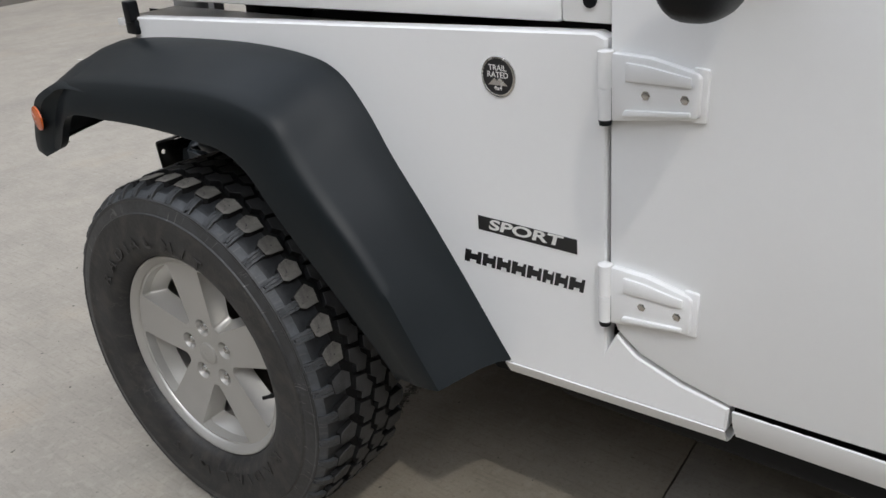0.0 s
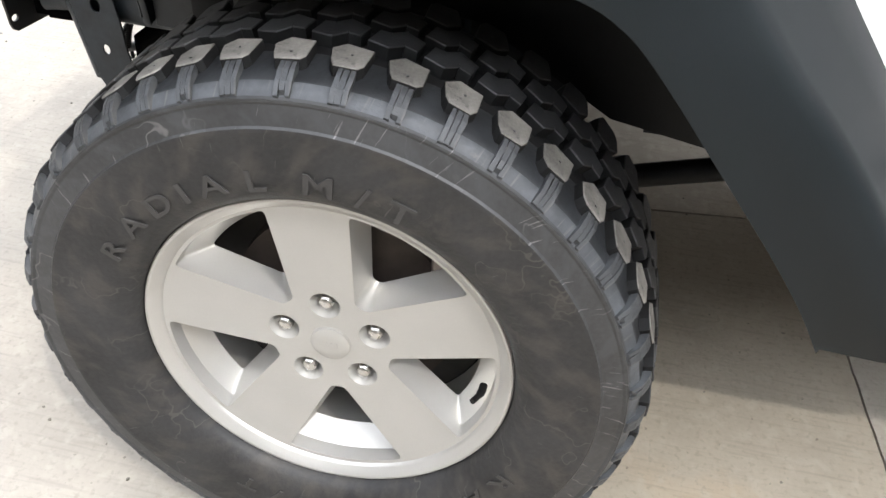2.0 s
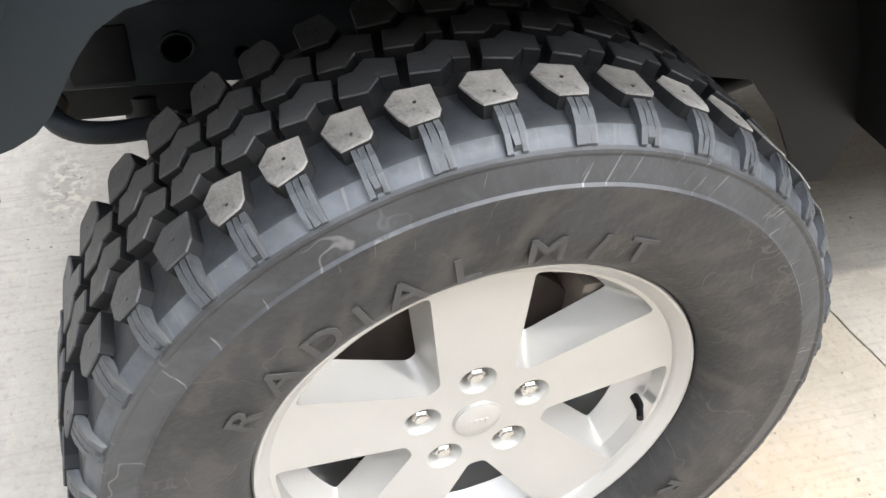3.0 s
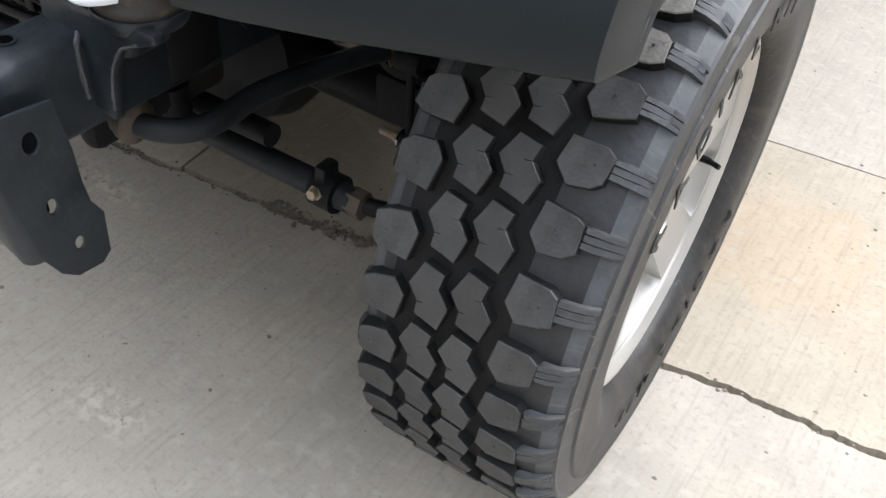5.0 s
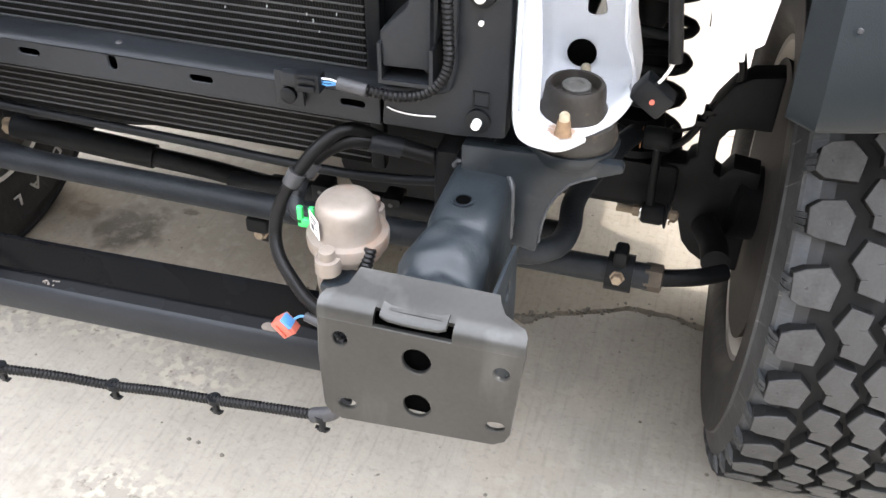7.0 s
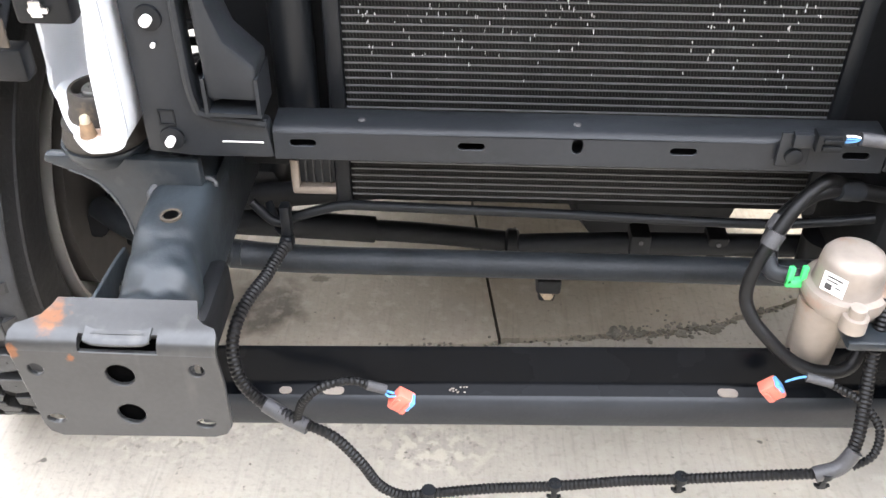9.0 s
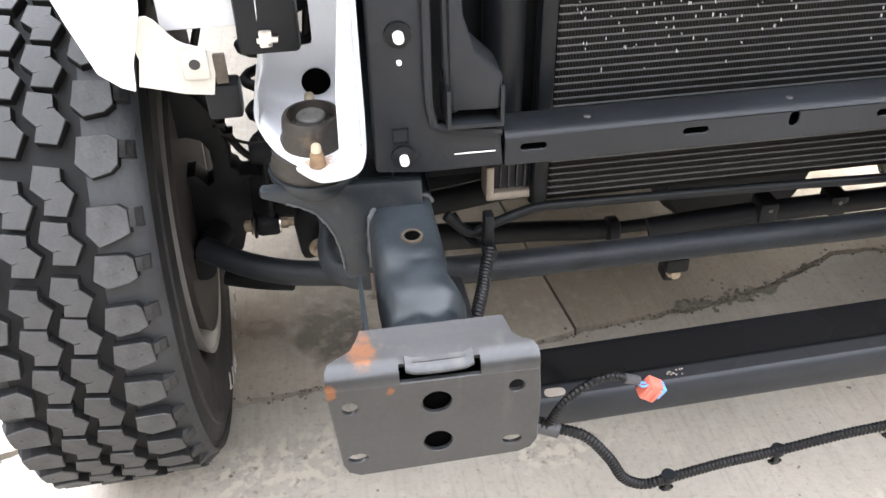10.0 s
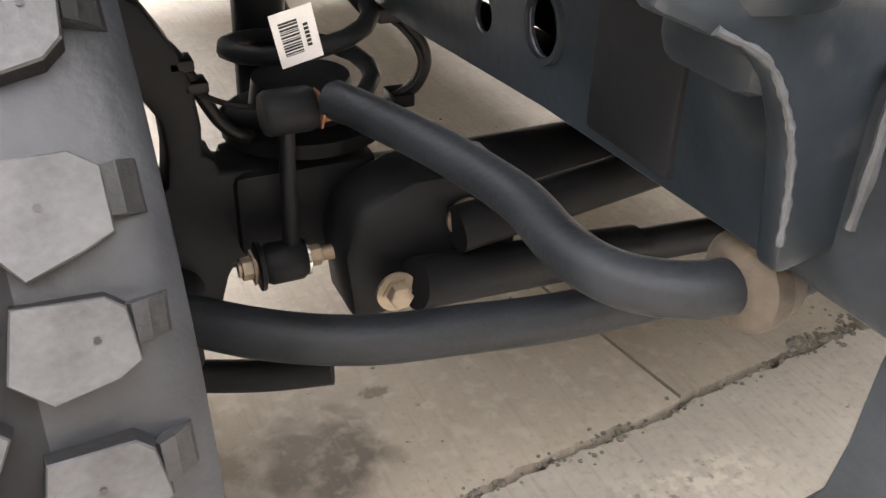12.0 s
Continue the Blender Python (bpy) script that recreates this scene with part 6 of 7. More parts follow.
for i, (u, v, w, h) in enumerate(((-0.008, 0.006, 0.016, 0.002), (-0.008, 0.002, 0.012, 0.0015), (-0.008, -0.008, 0.007, 0.007), (0.002, -0.003, 0.006, 0.0015))):
    bar = sheet([(u, v), (u + w, v), (u + w, v + h), (u, v + h)], [], 0.0003, plane_at(-0.2505, 0.5362, 0.6165, (-0.7, 0.71, 0), (0.0, 0, 1)) @ Matrix.Translation((0, 0, 0.0006)))
    part("print_bar", bar, TAPE, VP, smooth=False)
part("bracket_arm", box((-0.352, 0.538, 0.562), (-0.266, 0.572, 0.573), 0.004), FRAME, VP, "dark pump bracket")
clip = bmesh.new()
for lo, hi in (((-0.2365, 0.503, 0.592), (-0.2305, 0.509, 0.614)), ((-0.2235, 0.503, 0.592), (-0.2175, 0.509, 0.613)), ((-0.2365, 0.503, 0.588), (-0.2175, 0.509, 0.599))):
    box(lo, hi, 0.0015, clip)
part("hose_clip", clip, GREEN, VP, "bright green hose clip")
elbow = tube([(-0.248, 0.500, 0.592), (-0.222, 0.4935, 0.592), (-0.208, 0.489, 0.594), (-0.204, 0.481, 0.604), (-0.206, 0.470, 0.619)], 0.0092, 14, 6)
part("hose_elbow", elbow, SUPPORT, VP)
h1 = tube([(-0.204, 0.482, 0.606), (-0.206, 0.469, 0.620), (-0.218, 0.458, 0.640), (-0.240, 0.447, 0.656), (-0.262, 0.438, 0.660), (-0.290, 0.425, 0.652), (-0.335, 0.415, 0.640)], 0.0088, 14, 8)
part("vacuum_hose", h1, HOSE, car, "black rubber vacuum hose")
h2 = tube([(-0.36, 0.40, 0.628), (-0.320, 0.408, 0.640), (-0.290, 0.420, 0.652), (-0.2555, 0.4456, 0.676), (-0.228, 0.462, 0.660), (-0.206, 0.478, 0.630), (-0.190, 0.490, 0.598), (-0.185, 0.4985, 0.569), (-0.192, 0.511, 0.549), (-0.209, 0.523, 0.532), (-0.235, 0.535, 0.512), (-0.265, 0.541, 0.503), (-0.295, 0.538, 0.508), (-0.310, 0.52, 0.535)], 0.0072, 14, 8)
HS = part("braided_hose", h2, HOSE, car, "black braided vacuum hose looping round the pump")
part("hose_clamp", tube([(-0.209, 0.466, 0.626), (-0.2175, 0.4585, 0.6385)], 0.0112, 14), TAPE, HS)
part("hose_clamp", tube([(-0.2075, 0.477, 0.634), (-0.2005, 0.482, 0.620)], 0.0098, 14), TAPE, HS)
part("hose_coupling", tube([(-0.272, 0.434, 0.658), (-0.302, 0.421, 0.648)], 0.0112, 14), SUPPORT, HS)

# loose wiring harness across the front, with clips and two plugs
def sleeve(name, pts, r=0.0062, label="black corrugated wiring sleeve"):
    return part(name, tube(pts, r, 10, 10, corrugate=0.0013, pitch=0.0048), HOSE, HARN, label)


HARN = tagged(new("wiring_harness"), "loose black corrugated wiring harness with two faded red plugs", "wiring harness")
sleeve("sleeve", [(0.302, 0.432, 0.570), (0.311, 0.455, 0.563), (0.319, 0.480, 0.558), (0.328, 0.505, 0.556), (0.337, 0.530, 0.548), (0.342, 0.553, 0.528), (0.334, 0.572, 0.498), (0.308, 0.584, 0.474), (0.272, 0.598, 0.467)], 0.0074)
part("sleeve", tube([(0.333, 0.370, 0.578), (0.320, 0.395, 0.564), (0.307, 0.414, 0.567), (0.302, 0.425, 0.585)], 0.005, 10, 6), BLACK, HARN)
sleeve("sleeve", [(0.268, 0.60, 0.466), (0.235, 0.606, 0.452), (0.208, 0.612, 0.419), (0.190, 0.614, 0.386), (0.165, 0.614, 0.370), (0.138, 0.613, 0.373), (0.07, 0.602, 0.371), (0.001, 0.593, 0.367), (-0.07, 0.592, 0.378), (-0.133, 0.592, 0.385), (-0.20, 0.60, 0.404), (-0.273, 0.609, 0.424)])
sleeve("sleeve", [(0.272, 0.60, 0.475), (0.262, 0.605, 0.505), (0.240, 0.605, 0.527), (0.214, 0.60, 0.530), (0.198, 0.597, 0.522)], 0.0048)
sleeve("sleeve", [(-0.296, 0.60, 0.438), (-0.300, 0.59, 0.47), (-0.300, 0.57, 0.52), (-0.302, 0.553, 0.560), (-0.308, 0.535, 0.60)], 0.0072)
sleeve("sleeve", [(-0.300, 0.603, 0.428), (-0.318, 0.60, 0.445), (-0.318, 0.59, 0.475), (-0.295, 0.577, 0.50), (-0.265, 0.566, 0.512)], 0.0048)
part("tape_wrap", tube([(0.308, 0.584, 0.474), (0.288, 0.592, 0.467), (0.262, 0.602, 0.462)], 0.0084, 12, 5), TAPE, HARN, "grey tape wrap")
part("tape_wrap", tube([(-0.262, 0.608, 0.420), (-0.285, 0.606, 0.430), (-0.298, 0.60, 0.450)], 0.0084, 12, 5), TAPE, HARN, "grey tape wrap")
part("tape_wrap", tube([(0.200, 0.598, 0.523), (0.182, 0.593, 0.512)], 0.0052, 10, 4), TAPE, HARN)
part("tape_wrap", tube([(-0.268, 0.567, 0.513), (-0.243, 0.561, 0.515)], 0.0052, 10, 4), TAPE, HARN)
for x, y, z, tx in ((0.138, 0.613, 0.369, 0), (0.001, 0.593, 0.361, 0), (-0.133, 0.592, 0.379, 0), (-0.273, 0.609, 0.416, 0)):
    c = lathe([(z + 0.004, 0.0078), (z + 0.011, 0.0078)], 12, "z", at=(x, y, 0))
    box((x - 0.003, y - 0.003, z - 0.014), (x + 0.003, y + 0.003, z + 0.004), 0.001, c)
    for k in range(3):
        box((x - 0.008 + k * 0.002, y - 0.002, z - 0.012 - k * 0.002), (x + 0.008 - k * 0.002, y + 0.002, z - 0.0105 - k * 0.002), 0, c)
    part("harness_clip", c, BLACK, HARN, "black push-in harness clip")
for x, y, z, t in ((0.166, 0.592, 0.497, -35), (-0.215, 0.556, 0.492, 40)):
    turn = Matrix.Rotation(radians(t), 4, "Y")
    c = box((x - 0.010, y - 0.007, z - 0.013), (x + 0.010, y + 0.007, z + 0.010), 0.002, turn=turn)
    CN = part("plug", c, RED, HARN, "faded red wiring plug")
    for k in (-1, 1):
        b = bmesh.new()
        box((x + k * 0.0055 - 0.0015, y + 0.0065, z - 0.010), (x + k * 0.0055 + 0.0015, y + 0.0095, z + 0.006), 0.0005, b)
        bmesh.ops.transform(b, matrix=Matrix.Translation((x, y, z)) @ turn @ Matrix.Translation((-x, -y, -z)), verts=b.verts)
        part("plug_rib", b, RED, CN)
    cap = box((x - 0.0105, y - 0.004, z - 0.004), (x - 0.006, y + 0.009, z + 0.0105), 0.001)
    bmesh.ops.transform(cap, matrix=Matrix.Translation((x, y, z)) @ turn @ Matrix.Translation((-x, -y, -z)), verts=cap.verts)
    part("seal", cap, BLUE, CN, "blue seal")
part("thin_wire", tube([(0.183, 0.593, 0.512), (0.178, 0.593, 0.508), (0.173, 0.592, 0.506)], 0.0014, 6, 4), BLUE, HARN)
part("thin_wire", tube([(0.183, 0.596, 0.512), (0.178, 0.597, 0.506), (0.171, 0.595, 0.505)], 0.0012, 6, 4), BLUE, HARN)
part("thin_wire", tube([(-0.243, 0.561, 0.515), (-0.235, 0.560, 0.512), (-0.226, 0.557, 0.503)], 0.0014, 6, 4), BLUE, HARN)
# sensor lead along the driver-side support panel
for material, z in ((BLUE, 0.7425), (WHITE_PLASTIC, 0.7455), (BLUE, 0.7395)):
    part("thin_wire", tube([(-0.242, 0.476, z), (-0.252, 0.478, z + 0.0015), (-0.262, 0.475, 0.7430)], 0.0010, 6, 4), material, HARN)
part("tape_wrap", tube([(-0.259, 0.475, 0.743), (-0.288, 0.475, 0.7395)], 0.0066, 12, 4), TAPE, HARN, "grey tape wrap")
sleeve("sleeve", [(-0.287, 0.474, 0.7395), (-0.315, 0.474, 0.7375), (-0.341, 0.473, 0.743), (-0.359, 0.473, 0.758), (-0.367, 0.473, 0.779), (-0.366, 0.472, 0.81), (-0.362, 0.472, 0.90)], 0.0056)
# lamp leads hanging in front of the suspension
sleeve("sleeve", [(-0.553, 0.42, 0.93), (-0.553, 0.42, 0.84)], 0.0055)
part("tape_wrap", tube([(-0.553, 0.42, 0.845), (-0.560, 0.42, 0.80), (-0.562, 0.42, 0.785)], 0.0065, 10, 4), HOSE, HARN)
part("plug", box((-0.565, 0.405, 0.735), (-0.530, 0.43, 0.762), 0.004, turn=Matrix.Rotation(radians(-35), 4, "Y")), BLACK, HARN, "grey black lamp plug with a red dot")
part("plug_dot", lathe([(0.431, 0.0025), (0.4325, 0.0025), (0.4325, 0)], 10, "y", at=(-0.548, 0, 0.748)), RED, HARN)
part("thin_wire", tube([(-0.562, 0.42, 0.786), (-0.556, 0.422, 0.772), (-0.548, 0.42, 0.758)], 0.0016, 6, 5), WHITE_PLASTIC, HARN)
part("plug", box((0.538, 0.405, 0.757), (0.570, 0.43, 0.792), 0.004), BLACK, HARN, "black lamp plug hanging below the bracket")
modl = box((0.478, 0.405, 0.818), (0.533, 0.43, 0.90), 0.005)
part("lamp_bracket", modl, BLACK, HARN, "black lamp bracket with a metal clip")
clipm = box((0.497, 0.429, 0.832), (0.516, 0.436, 0.838), 0.001)
box((0.502, 0.429, 0.828), (0.514, 0.437, 0.845), 0.002, clipm)
part("metal_clip", clipm, CHROME, HARN)
# ---- front fender pieces ----
for s in (1, -1):
    if s > 0:
        fen = [(0.70, 0.96), (0.672, 0.862), (0.657, 0.815), (0.640, 0.800), (0.628, 0.795), (0.625, 0.82), (0.610, 0.87), (0.60, 0.96)]
        FE = part("front_fender", soften(sheet(fen, [], 0.004, plane_at(0, 0.434, 0, (1, 0, 0), (0, 0, 1))), 0.001), WHITE, car, "white front fender edge without its flare")
        rows = [[(0.626, 0.432, 0.852), (0.620, 0.428, 0.822), (0.625, 0.430, 0.798)], [(0.607, 0.43, 0.862), (0.604, 0.424, 0.824), (0.606, 0.43, 0.793)], [(0.585, 0.43, 0.838), (0.585, 0.43, 0.812), (0.585, 0.43, 0.787)],
                [(0.556, 0.43, 0.827), (0.5565, 0.432, 0.806), (0.561, 0.43, 0.784)]]
        part("fender_bracket", thicken(loft(smooth_rows(rows, 4)), 0.003), CREAM, FE, "cream painted bracket with a square boss")
        boss = box((0.5605, 0.430, 0.802), (0.584, 0.436, 0.832), 0.003)
        part("bracket_boss", boss, CREAM, FE)
        part("boss_hole", lathe([(0.4365, 0.005), (0.437, 0.005), (0.437, 0)], 12, "y", at=(0.5725, 0, 0.818)), DECAL, FE)
        part("bracket_tab", box((0.546, 0.428, 0.795), (0.557, 0.432, 0.824), 0.001), RUST_DULL, FE, "tan tab end")
    else:
        fen = [(-0.80, 0.98), (-0.645, 0.93), (-0.634, 0.835), (-0.632, 0.815), (-0.608, 0.798), (-0.603, 0.812), (-0.587, 0.816), (-0.584, 0.842), (-0.575, 0.93)]
        FE = part("front_fender", soften(sheet(fen, [], 0.004, plane_at(0, 0.43, 0, (1, 0, 0), (0, 0, 1))), 0.001), WHITE, car, "white front fender edge behind the flare")
        part("fender_fold", box((-0.612, 0.427, 0.80), (-0.606, 0.438, 0.93), 0.002, turn=Matrix.Rotation(radians(6), 4, "Y")), WHITE, FE)
    web = box((0.532, 0.405, 0.84), (0.60, 0.412, 0.93), 0.003)
    part("fender_web", flip(web, s), WHITE_DULL, FE)

# wheel-arch liners, engine bay and underbody
for s in (1, -1):
    rows = []
    for y, z in ((0.36, 0.985), (0.2, 1.015), (-0.05, 1.025), (-0.28, 1.005), (-0.40, 0.95), (-0.47, 0.85), (-0.54, 0.72), (-0.60, 0.60), (-0.635, 0.50)):
        rows.append([(x, y, z) for x in (0.58, 0.64, 0.70, 0.755)])
    LN = part("arch_liner", flip(thicken(loft(rows), 0.004), s), BLACK, car, "black plastic wheel arch liner", angle=50)
    inner = sheet([(-0.66, 0.56), (-0.62, 0.40), (-0.575, 0.40), (-0.50, 0.52), (-0.44, 0.585), (-0.30, 0.61), (-0.12, 0.72), (0.14, 0.75), (0.30, 0.84), (0.40, 0.86), (0.40, 1.06), (-0.66, 1.06)], [circle(-0.2, 0.80, 0.02)], 0.004, plane_at(0.600, 0, 0, (0, 1, 0), (0, 0, 1)))
    part("inner_wall", flip(inner, s), BLACK, LN, smooth=False)
part("engine_block", box((-0.30, -0.62, 0.52), (0.30, 0.20, 1.02), 0.03), DARK, car, "dark engine block behind the radiator")
# added box that keeps light off the ground under the car
part("under_blocker", box((-0.24, -0.85, 0.50), (0.24, -0.20, 0.60), 0.03), DARK, car, "unseen dark box that blocks light below the engine")
part("underbody", box((-0.70, -2.4, 0.46), (0.70, -0.78, 0.56), 0.02), DARK, car, "black underbody")
HD = part("hood", soften(sheet([(-0.62, -0.84), (0.62, -0.84), (0.60, 0.49), (-0.60, 0.49)], [], 0.05, plane_at(0, 0, 1.115, (1, 0, 0), (0, 1, 0))), 0.02), WHITE, car, "glossy white hood")
# hood side skirt over the panel seam
skirt = sheet(on_side([(0.49, 1.110), (-0.84, 1.128), (-0.84, 1.17), (0.49, 1.16)]), [], -0.14, plane_at(-0.752, 0, 0, (0, -1, 0), (0, 0, 1)))
part("hood_edge", soften(skirt, 0.012), WHITE, HD)
part("hood_edge", flip(soften(sheet([(-0.84, 1.128), (0.49, 1.110), (0.49, 1.16), (-0.84, 1.17)], [], -0.14, plane_at(-0.752 + 0.14, 0, 0, (0, 1, 0), (0, 0, 1))), 0.012), -1), WHITE, HD)
# ---- side details ----
def side_plane(y, z, out=0.0):
    return plane_at(BODY_X - out, y, z, (0, -1, 0), (0, 0, 1))


badge = lathe([(0, 0.031), (0.002, 0.031), (0.0032, 0.0295), (0.0032, 0.0275), (0.0024, 0.027), (0.0024, 0)], 40, "z")
bmesh.ops.transform(badge, matrix=side_plane(-0.736, 1.047, 0.0), verts=badge.verts)
BG = part("round_badge", badge, CHROME, BODY, "round black and silver badge")
face = lathe([(0.0024, 0.0272), (0.0030, 0.0272), (0.0030, 0)], 40, "z")
bmesh.ops.transform(face, matrix=side_plane(-0.736, 1.047, 0.0), verts=face.verts)
part("badge_face", face, DECAL, BG)
part("badge_words", text_mesh("TRAIL", 0.0125, 0.0003, side_plane(-0.736, 1.060, 0.0032), text_mesh("RATED", 0.0125, 0.0003, side_plane(-0.736, 1.0495, 0.0032))), WHITE_PLASTIC, BG, smooth=False)
peaks = sheet([(-0.018, 0.034), (-0.006, 0.045), (-0.002, 0.041), (0.004, 0.046), (0.018, 0.034)], [], 0.0004, side_plane(-0.736, 1.0, 0.0031))
part("badge_peaks", peaks, CHROME, BG, smooth=False)
part("badge_words", text_mesh("4x4", 0.010, 0.0003, side_plane(-0.736, 1.0295, 0.0032)), WHITE_PLASTIC, BG, smooth=False)
DC = part("decal", sheet([(0.680, 0.787), (0.868, 0.785), (0.868, 0.8095), (0.680, 0.812)], [], 0.0004, side_plane(0, 0, 0.0004)), DECAL, BODY, "black decal with white lettering", smooth=False)
part("decal_word", text_mesh("SPORT", 0.030, 0.0002, side_plane(-0.772, 0.7995, 0.001) @ Matrix.Diagonal((1.55, 0.82, 1, 1)) @ Matrix(((1, 0.15, 0, 0), (0, 1, 0, 0), (0, 0, 1, 0), (0, 0, 0, 1))), None, 0.0008), STICKER, DC, smooth=False)
y0 = 0.645
for i, w in enumerate((0.0375, 0.0295, 0.0300, 0.0300, 0.0300, 0.0230, 0.0260, 0.0300)):
    z0, z1, k = 0.7215, 0.7445, 0.006
    a, b = y0 + w * 0.30, y0 + w * 0.66
    # a slanted block with a notch above and below
    shape = [(y0, z0), (a, z0), (a + 0.001, z0 + 0.006), (b + 0.001, z0 + 0.006), (b, z0), (y0 + w - 0.003, z0), (y0 + w + 0.001, z1), (b + k, z1), (b + 0.004, z1 - 0.006), (a + 0.004, z1 - 0.006), (a + k, z1), (y0 + 0.004, z1)]
    part("name_bar", sheet(shape, [], 0.0004, side_plane(0, 0, 0.0004)), DECAL, BODY, smooth=False)
    y0 += w


def hinge(z0, z1, name="door_hinge"):
    """An exposed door hinge: a barrel and a tapered leaf with a pressed recess and two screws."""
    mid = (z0 + z1) / 2
    leaf = [(0.932, z0 + 0.004), (1.050, mid - 0.030), (1.058, mid - 0.026), (1.060, mid + 0.026), (1.055, mid + 0.031), (0.990, z1 - 0.004), (0.932, z1 - 0.001)]
    HG = part(name, soften(sheet(leaf, [], 0.014, side_plane(0, 0, 0.0)), 0.004), WHITE, car, "white painted exposed door hinge")
    rim = [(0.950, mid - 0.036), (1.048, mid - 0.025), (1.048, mid - 0.019), (0.955, mid - 0.026)]
    part("leaf_rib", soften(sheet(rim, [], 0.019, side_plane(0, 0, 0.0)), 0.002), WHITE, HG)
    rim = [(0.955, mid + 0.013), (1.048, mid + 0.013), (1.048, mid + 0.026), (0.985, mid + 0.036), (0.955, mid + 0.038)]
    part("leaf_rib", soften(sheet(rim, [], 0.018, side_plane(0, 0, 0.0)), 0.002), WHITE, HG)
    part("hinge_foot", soften(sheet([(1.046, mid - 0.036), (1.066, mid - 0.034), (1.068, mid + 0.036), (1.046, mid + 0.038)], [], 0.008, side_plane(0, 0, 0.0)), 0.003), WHITE, HG)
    part("hinge_barrel", lathe([(z0 + 0.005, 0.010), (z0 + 0.048, 0.0105), (z0 + 0.0485, 0.0095), (z0 + 0.05, 0.0095), (z0 + 0.0505, 0.011), (z1, 0.011), (z1 + 0.001, 0.009), (z1 + 0.001, 0)], 24, "z", at=(BODY_X - 0.010, -0.922, 0)), WHITE, HG)
    part("hinge_pin", lathe([(z0 - 0.003, 0.0085), (z0 + 0.005, 0.0100), (z0 + 0.005, 0)], 20, "z", at=(BODY_X - 0.010, -0.922, 0)), BLACK, HG)
    part("hinge_gap", box((BODY_X - 0.012, -0.937, z0 + 0.006), (BODY_X - 0.001, -0.932, z0 + 0.05), 0), DECAL, HG)
    for y in (-0.984, -1.039):
        sc = hexnut(0.0048, 0.0025, (BODY_X - 0.014, y, mid - 0.004), (-1, 0, 0), washer=0.0068)
        part("hinge_screw", sc, CHROME, HG)


hinge(1.003, 1.102)
hinge(0.687, 0.786)
mir = bmesh.new()
bmesh.ops.create_icosphere(mir, subdivisions=4, radius=1.0)
for v in mir.verts:
    c = v.co
    k = (abs(c.x) ** 3 + abs(c.y) ** 3 + abs(c.z) ** 3) ** (-1 / 3)
    v.co = Vector((-0.940 + 0.066 * c.x * k, -1.13 + 0.045 * c.y * k, 1.285 + 0.100 * c.z * k))
MR = part("door_mirror", mir, BLACK, car, "black plastic door mirror")
part("mirror_arm", tube([(-0.86, -1.12, 1.25), (-0.80, -1.10, 1.23), (-0.765, -1.09, 1.22)], 0.028, 14, 5), BLACK, MR)
for y, z in ((-0.80, 0.537), (-0.895, 0.539), (-0.97, 0.541)):
    part("drain_dot", lathe([(0, 0.0035), (0.0006, 0.0035), (0.0006, 0)], 10, "z", turn=Matrix.Identity(4)), DECAL, BODY).matrix_basis = Matrix.Translation((BODY_X + 0.0055, y, z)) @ Matrix.Rotation(radians(-120), 4, "Y")
latch = box((-0.775, 0.195, 1.045), (-0.745, 0.235, 1.075), 0.005)
box((-0.78, 0.20, 1.07), (-0.755, 0.225, 1.115), 0.004, latch)
part("hood_latch", latch, BLACK, car, "black rubber hood latch")
cowl = sheet(on_side([(-0.842, 1.132), (-0.920, 1.132), (-0.920, 1.30), (-0.842, 1.30)]), [], -0.14, plane_at(-0.755, 0, 0, (0, -1, 0), (0, 0, 1)))
part("cowl_corner", soften(cowl, 0.004), WHITE, car, "white cowl corner below the windscreen")
part("washer_nozzle", lathe([(0, 0.010), (0.004, 0.010), (0.005, 0.008), (0.005, 0)], 20, "z"), BLACK, car, "black round cap").matrix_basis = plane_at(-0.7555, -0.888, 1.163, (0, -1, 0), (0, 0, 1))
crng = random.Random(8)
for i in range(26):
    y = -1.15 - 0.10 * crng.random() ** 0.7
    z = 0.5925 - 0.02 * (abs(y + 1.15)) + crng.gauss(0, 0.0022)
    w = crng.uniform(0.002, 0.010)
    pts = [(-y + w * math.cos(t) * crng.uniform(0.6, 1.2), z + 0.35 * w * math.sin(t) * crng.uniform(0.5, 1.2)) for t in [k * math.pi / 4 for k in range(8)]]
    part("paint_chip", sheet(pts, [], 0.0004, plane_at(BODY_X - 0.0005, 0, 0, (0, -1, 0), (0, 0, 1))), DARK, SILL, smooth=False)

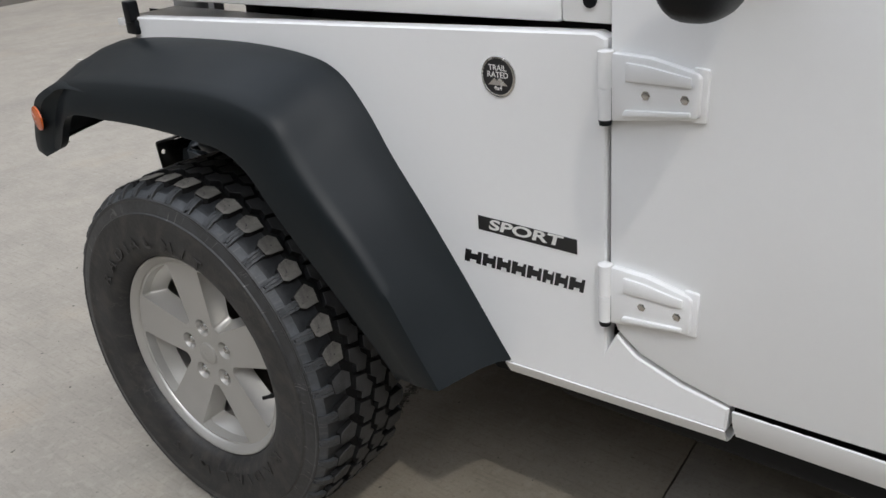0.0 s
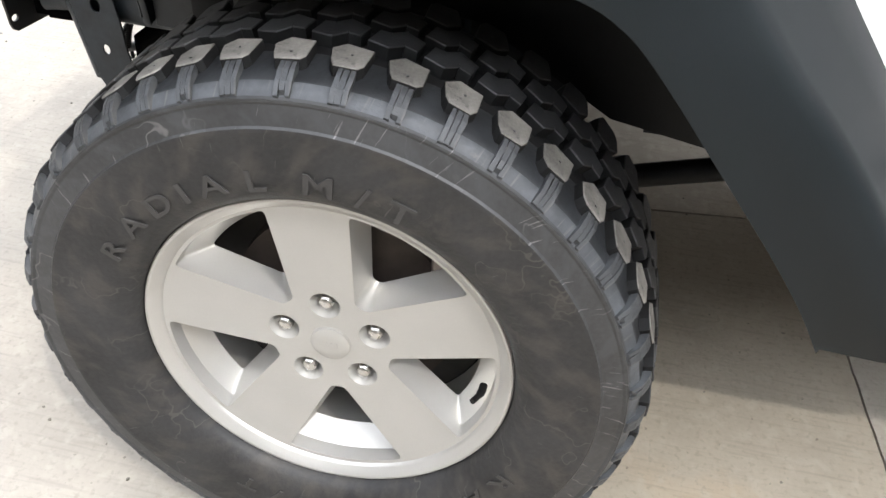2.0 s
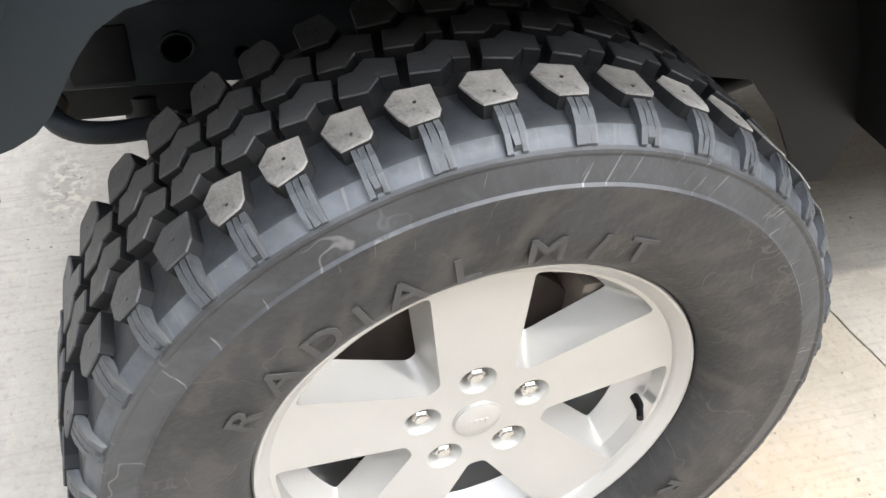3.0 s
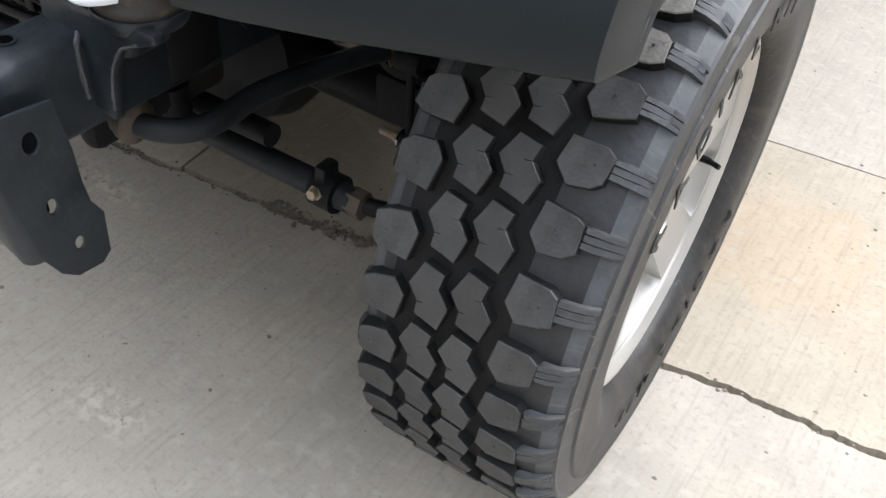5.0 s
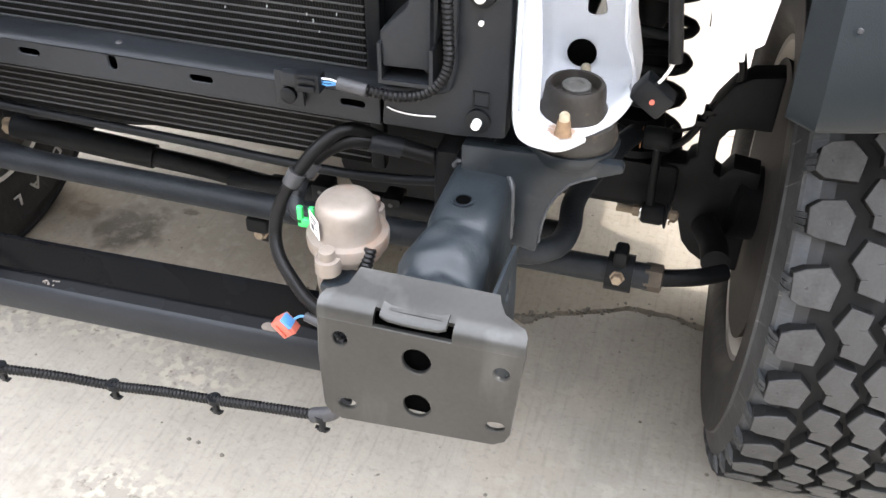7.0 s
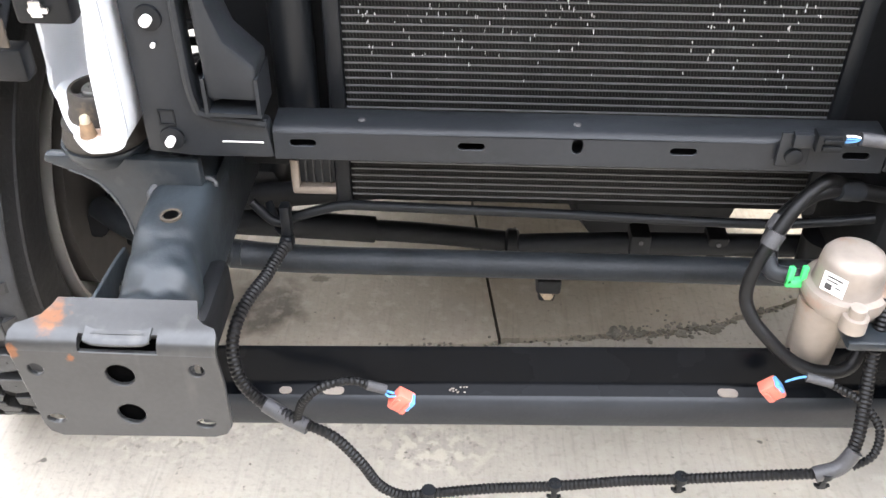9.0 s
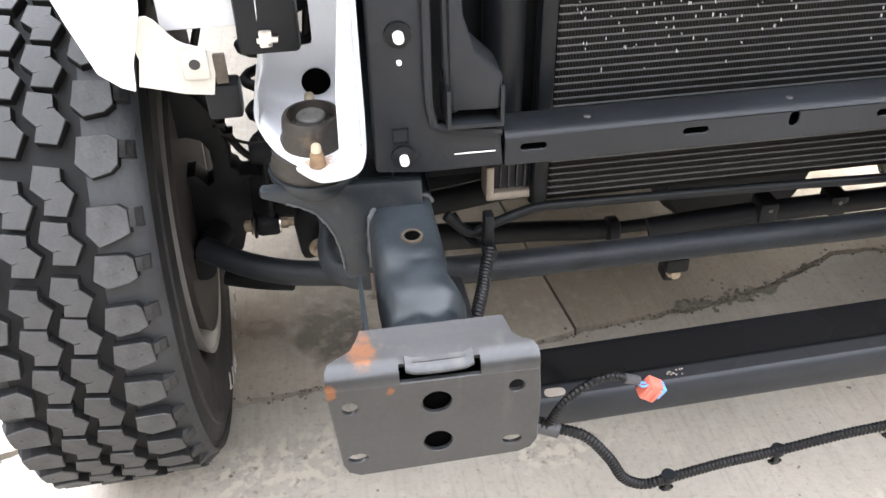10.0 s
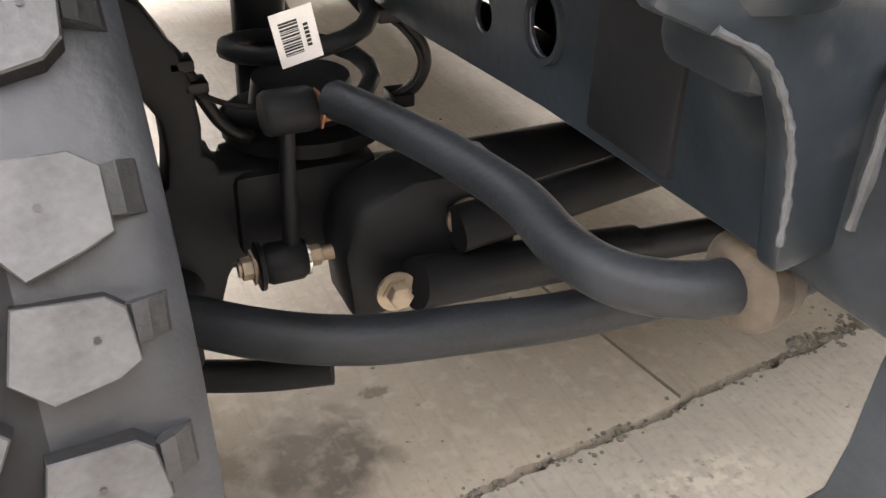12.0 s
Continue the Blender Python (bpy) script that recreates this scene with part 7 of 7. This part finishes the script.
# ---- brake hoses, sensor leads, drag link and small hardware ----
for s in (1, -1):
    h = tube([(0.47, -0.03, 0.70), (0.480, -0.03, 0.60), (0.459, -0.02, 0.55), (0.43, -0.02, 0.537), (0.409, -0.02, 0.516), (0.403, -0.02, 0.495), (0.412, -0.02, 0.476), (0.43, -0.02, 0.465), (0.446, -0.02, 0.46), (0.50, -0.05, 0.46)], 0.0062, 12, 8)
    BH = part("brake_hose", flip(h, s), HOSE, car, "black rubber brake hose")
    h = tube([(0.452, -0.012, 0.552), (0.427, -0.012, 0.530), (0.414, -0.012, 0.512), (0.410, -0.012, 0.495), (0.418, -0.012, 0.480), (0.436, -0.012, 0.472)], 0.0028, 8, 8)
    part("sensor_lead", flip(h, s), HOSE, BH)
    for x, z in ((0.428, 0.468), (0.440, 0.543)):
        part("line_clip", flip(box((x - 0.010, -0.032, z - 0.006), (x + 0.010, -0.004, z + 0.006), 0.002), s), HOSE, BH)
    h = tube([(0.62, 0.03, 0.68), (0.645, 0.03, 0.60), (0.636, 0.03, 0.564), (0.621, 0.03, 0.547), (0.611, 0.03, 0.529), (0.605, 0.03, 0.515), (0.591, 0.03, 0.488), (0.575, 0.03, 0.474), (0.56, 0.0, 0.46)], 0.0055, 12, 8)
    FH = part("brake_hose", flip(h, s), HOSE, car, "black rubber brake hose beside the coil spring")
    h = tube([(0.626, 0.034, 0.545), (0.612, 0.034, 0.520), (0.590, 0.034, 0.505), (0.565, 0.034, 0.497)], 0.0025, 8, 8)
    part("sensor_lead", flip(h, s), HOSE, FH)
    for x, z in ((0.6155, 0.5375), (0.607, 0.520)):
        part("line_clip", flip(box((x - 0.009, 0.020, z - 0.004), (x + 0.009, 0.042, z + 0.004), 0.0015), s), HOSE, FH)
# paper tag on the passenger coil spring
TP = plane_at(0.536, 0.058, 0.556, (0.97, 0.0, -0.22), (0.2, 0.12, 0.97))
CT = part("paper_tag", sheet([(-0.016, -0.021), (0.016, -0.021), (0.016, 0.021), (-0.016, 0.021)], [], -0.0006, TP), STICKER, car, "white paper tag with black code bars on the coil spring", smooth=False)
trng = random.Random(3)
v = -0.013
while v < 0.013:
    w = trng.choice((0.0006, 0.001, 0.0015))
    part("print_bar", sheet([(-0.003, v), (0.011, v), (0.011, v + w), (-0.003, v + w)], [], -0.0003, TP @ Matrix.Translation((0, 0, -0.0006))), DECAL, CT, smooth=False)
    v += w + trng.choice((0.0007, 0.0012))
for k in range(6):
    v = -0.010 + 0.0032 * k
    part("print_bar", sheet([(-0.010, v), (-0.0065, v), (-0.0065, v + 0.0022), (-0.010, v + 0.0022)], [], -0.0003, TP @ Matrix.Translation((0, 0, -0.0006))), DECAL, CT, smooth=False)
part("rail_bolt", hexnut(0.007, 0.008, (0.447, 0.376, 0.642), (1, 0, 0.1), washer=0.009), RUST, car, "small rusted bolt on the chassis rail")
for s in (1, -1):
    part("rail_pocket", flip(box((0.436, 0.300, 0.570), (0.4495, 0.372, 0.645), 0.004), s), DARK, car, "black pocket bracket on the chassis rail")
gear = box((-0.370, 0.22, 0.470), (-0.336, 0.425, 0.655), 0.012)
lathe([(0.43, 0.022), (0.435, 0.028), (0.50, 0.030), (0.505, 0.02), (0.505, 0)], 24, "z", gear, (-0.345, 0.30, 0))
part("steering_gear", gear, DARK, car, "greasy black steering gear on the chassis rail", angle=40)
for s in (1, -1):
    part("inner_bracket", flip(box((0.345, 0.505, 0.549), (0.366, 0.600, 0.605), 0.008), s), DARK, car, "black folded bracket inside the chassis end", angle=40)
# drag link behind the tie rod, and the damper's thin shaft that runs to it
part("dust_sleeve", tube([(0.252, 0.101, 0.340), (0.16, 0.092, 0.329), (0.045, 0.088, 0.315)], 0.0165, 18, 5), DARK, DMP, "black damper dust sleeve")
part("damper_shaft", tube([(0.05, 0.088, 0.315), (-0.03, 0.100, 0.325), (-0.06, 0.15, 0.36), (-0.07, 0.19, 0.39)], 0.010, 12, 5), DARK, DMP, "thin black damper shaft")
part("shaft_clamp", lathe([(0.022, 0.016), (0.026, 0.021), (0.040, 0.021), (0.044, 0.016)], 20, "x", at=(0, 0.090, 0.316)), DARK, DMP)
DL = part("drag_link", tube([(0.03, 0.222, 0.412), (-0.03, 0.230, 0.422), (-0.10, 0.240, 0.433), (-0.16, 0.246, 0.439), (-0.30, 0.250, 0.444), (-0.47, 0.252, 0.450)], 0.0155, 16, 6), DARK, car, "black drag link behind the tie rod")
for x in (-0.126, -0.228):
    part("rod_clamp", box((x - 0.014, 0.228, 0.428), (x + 0.014, 0.262, 0.461), 0.005), DARK, DL)
    part("clamp_bolt", lathe([(0.2615, 0.0030), (0.2635, 0.0030), (0.2635, 0)], 10, "y", at=(x, 0, 0.451)), TAPE, DL)
# clip that holds the harness to the support
part("harness_clip", box((0.297, 0.416, 0.574), (0.308, 0.430, 0.614), 0.002), BLACK, HARN, "black strap clip")
part("harness_clip", box((0.295, 0.423, 0.563), (0.310, 0.440, 0.575), 0.002), BLACK, HARN)
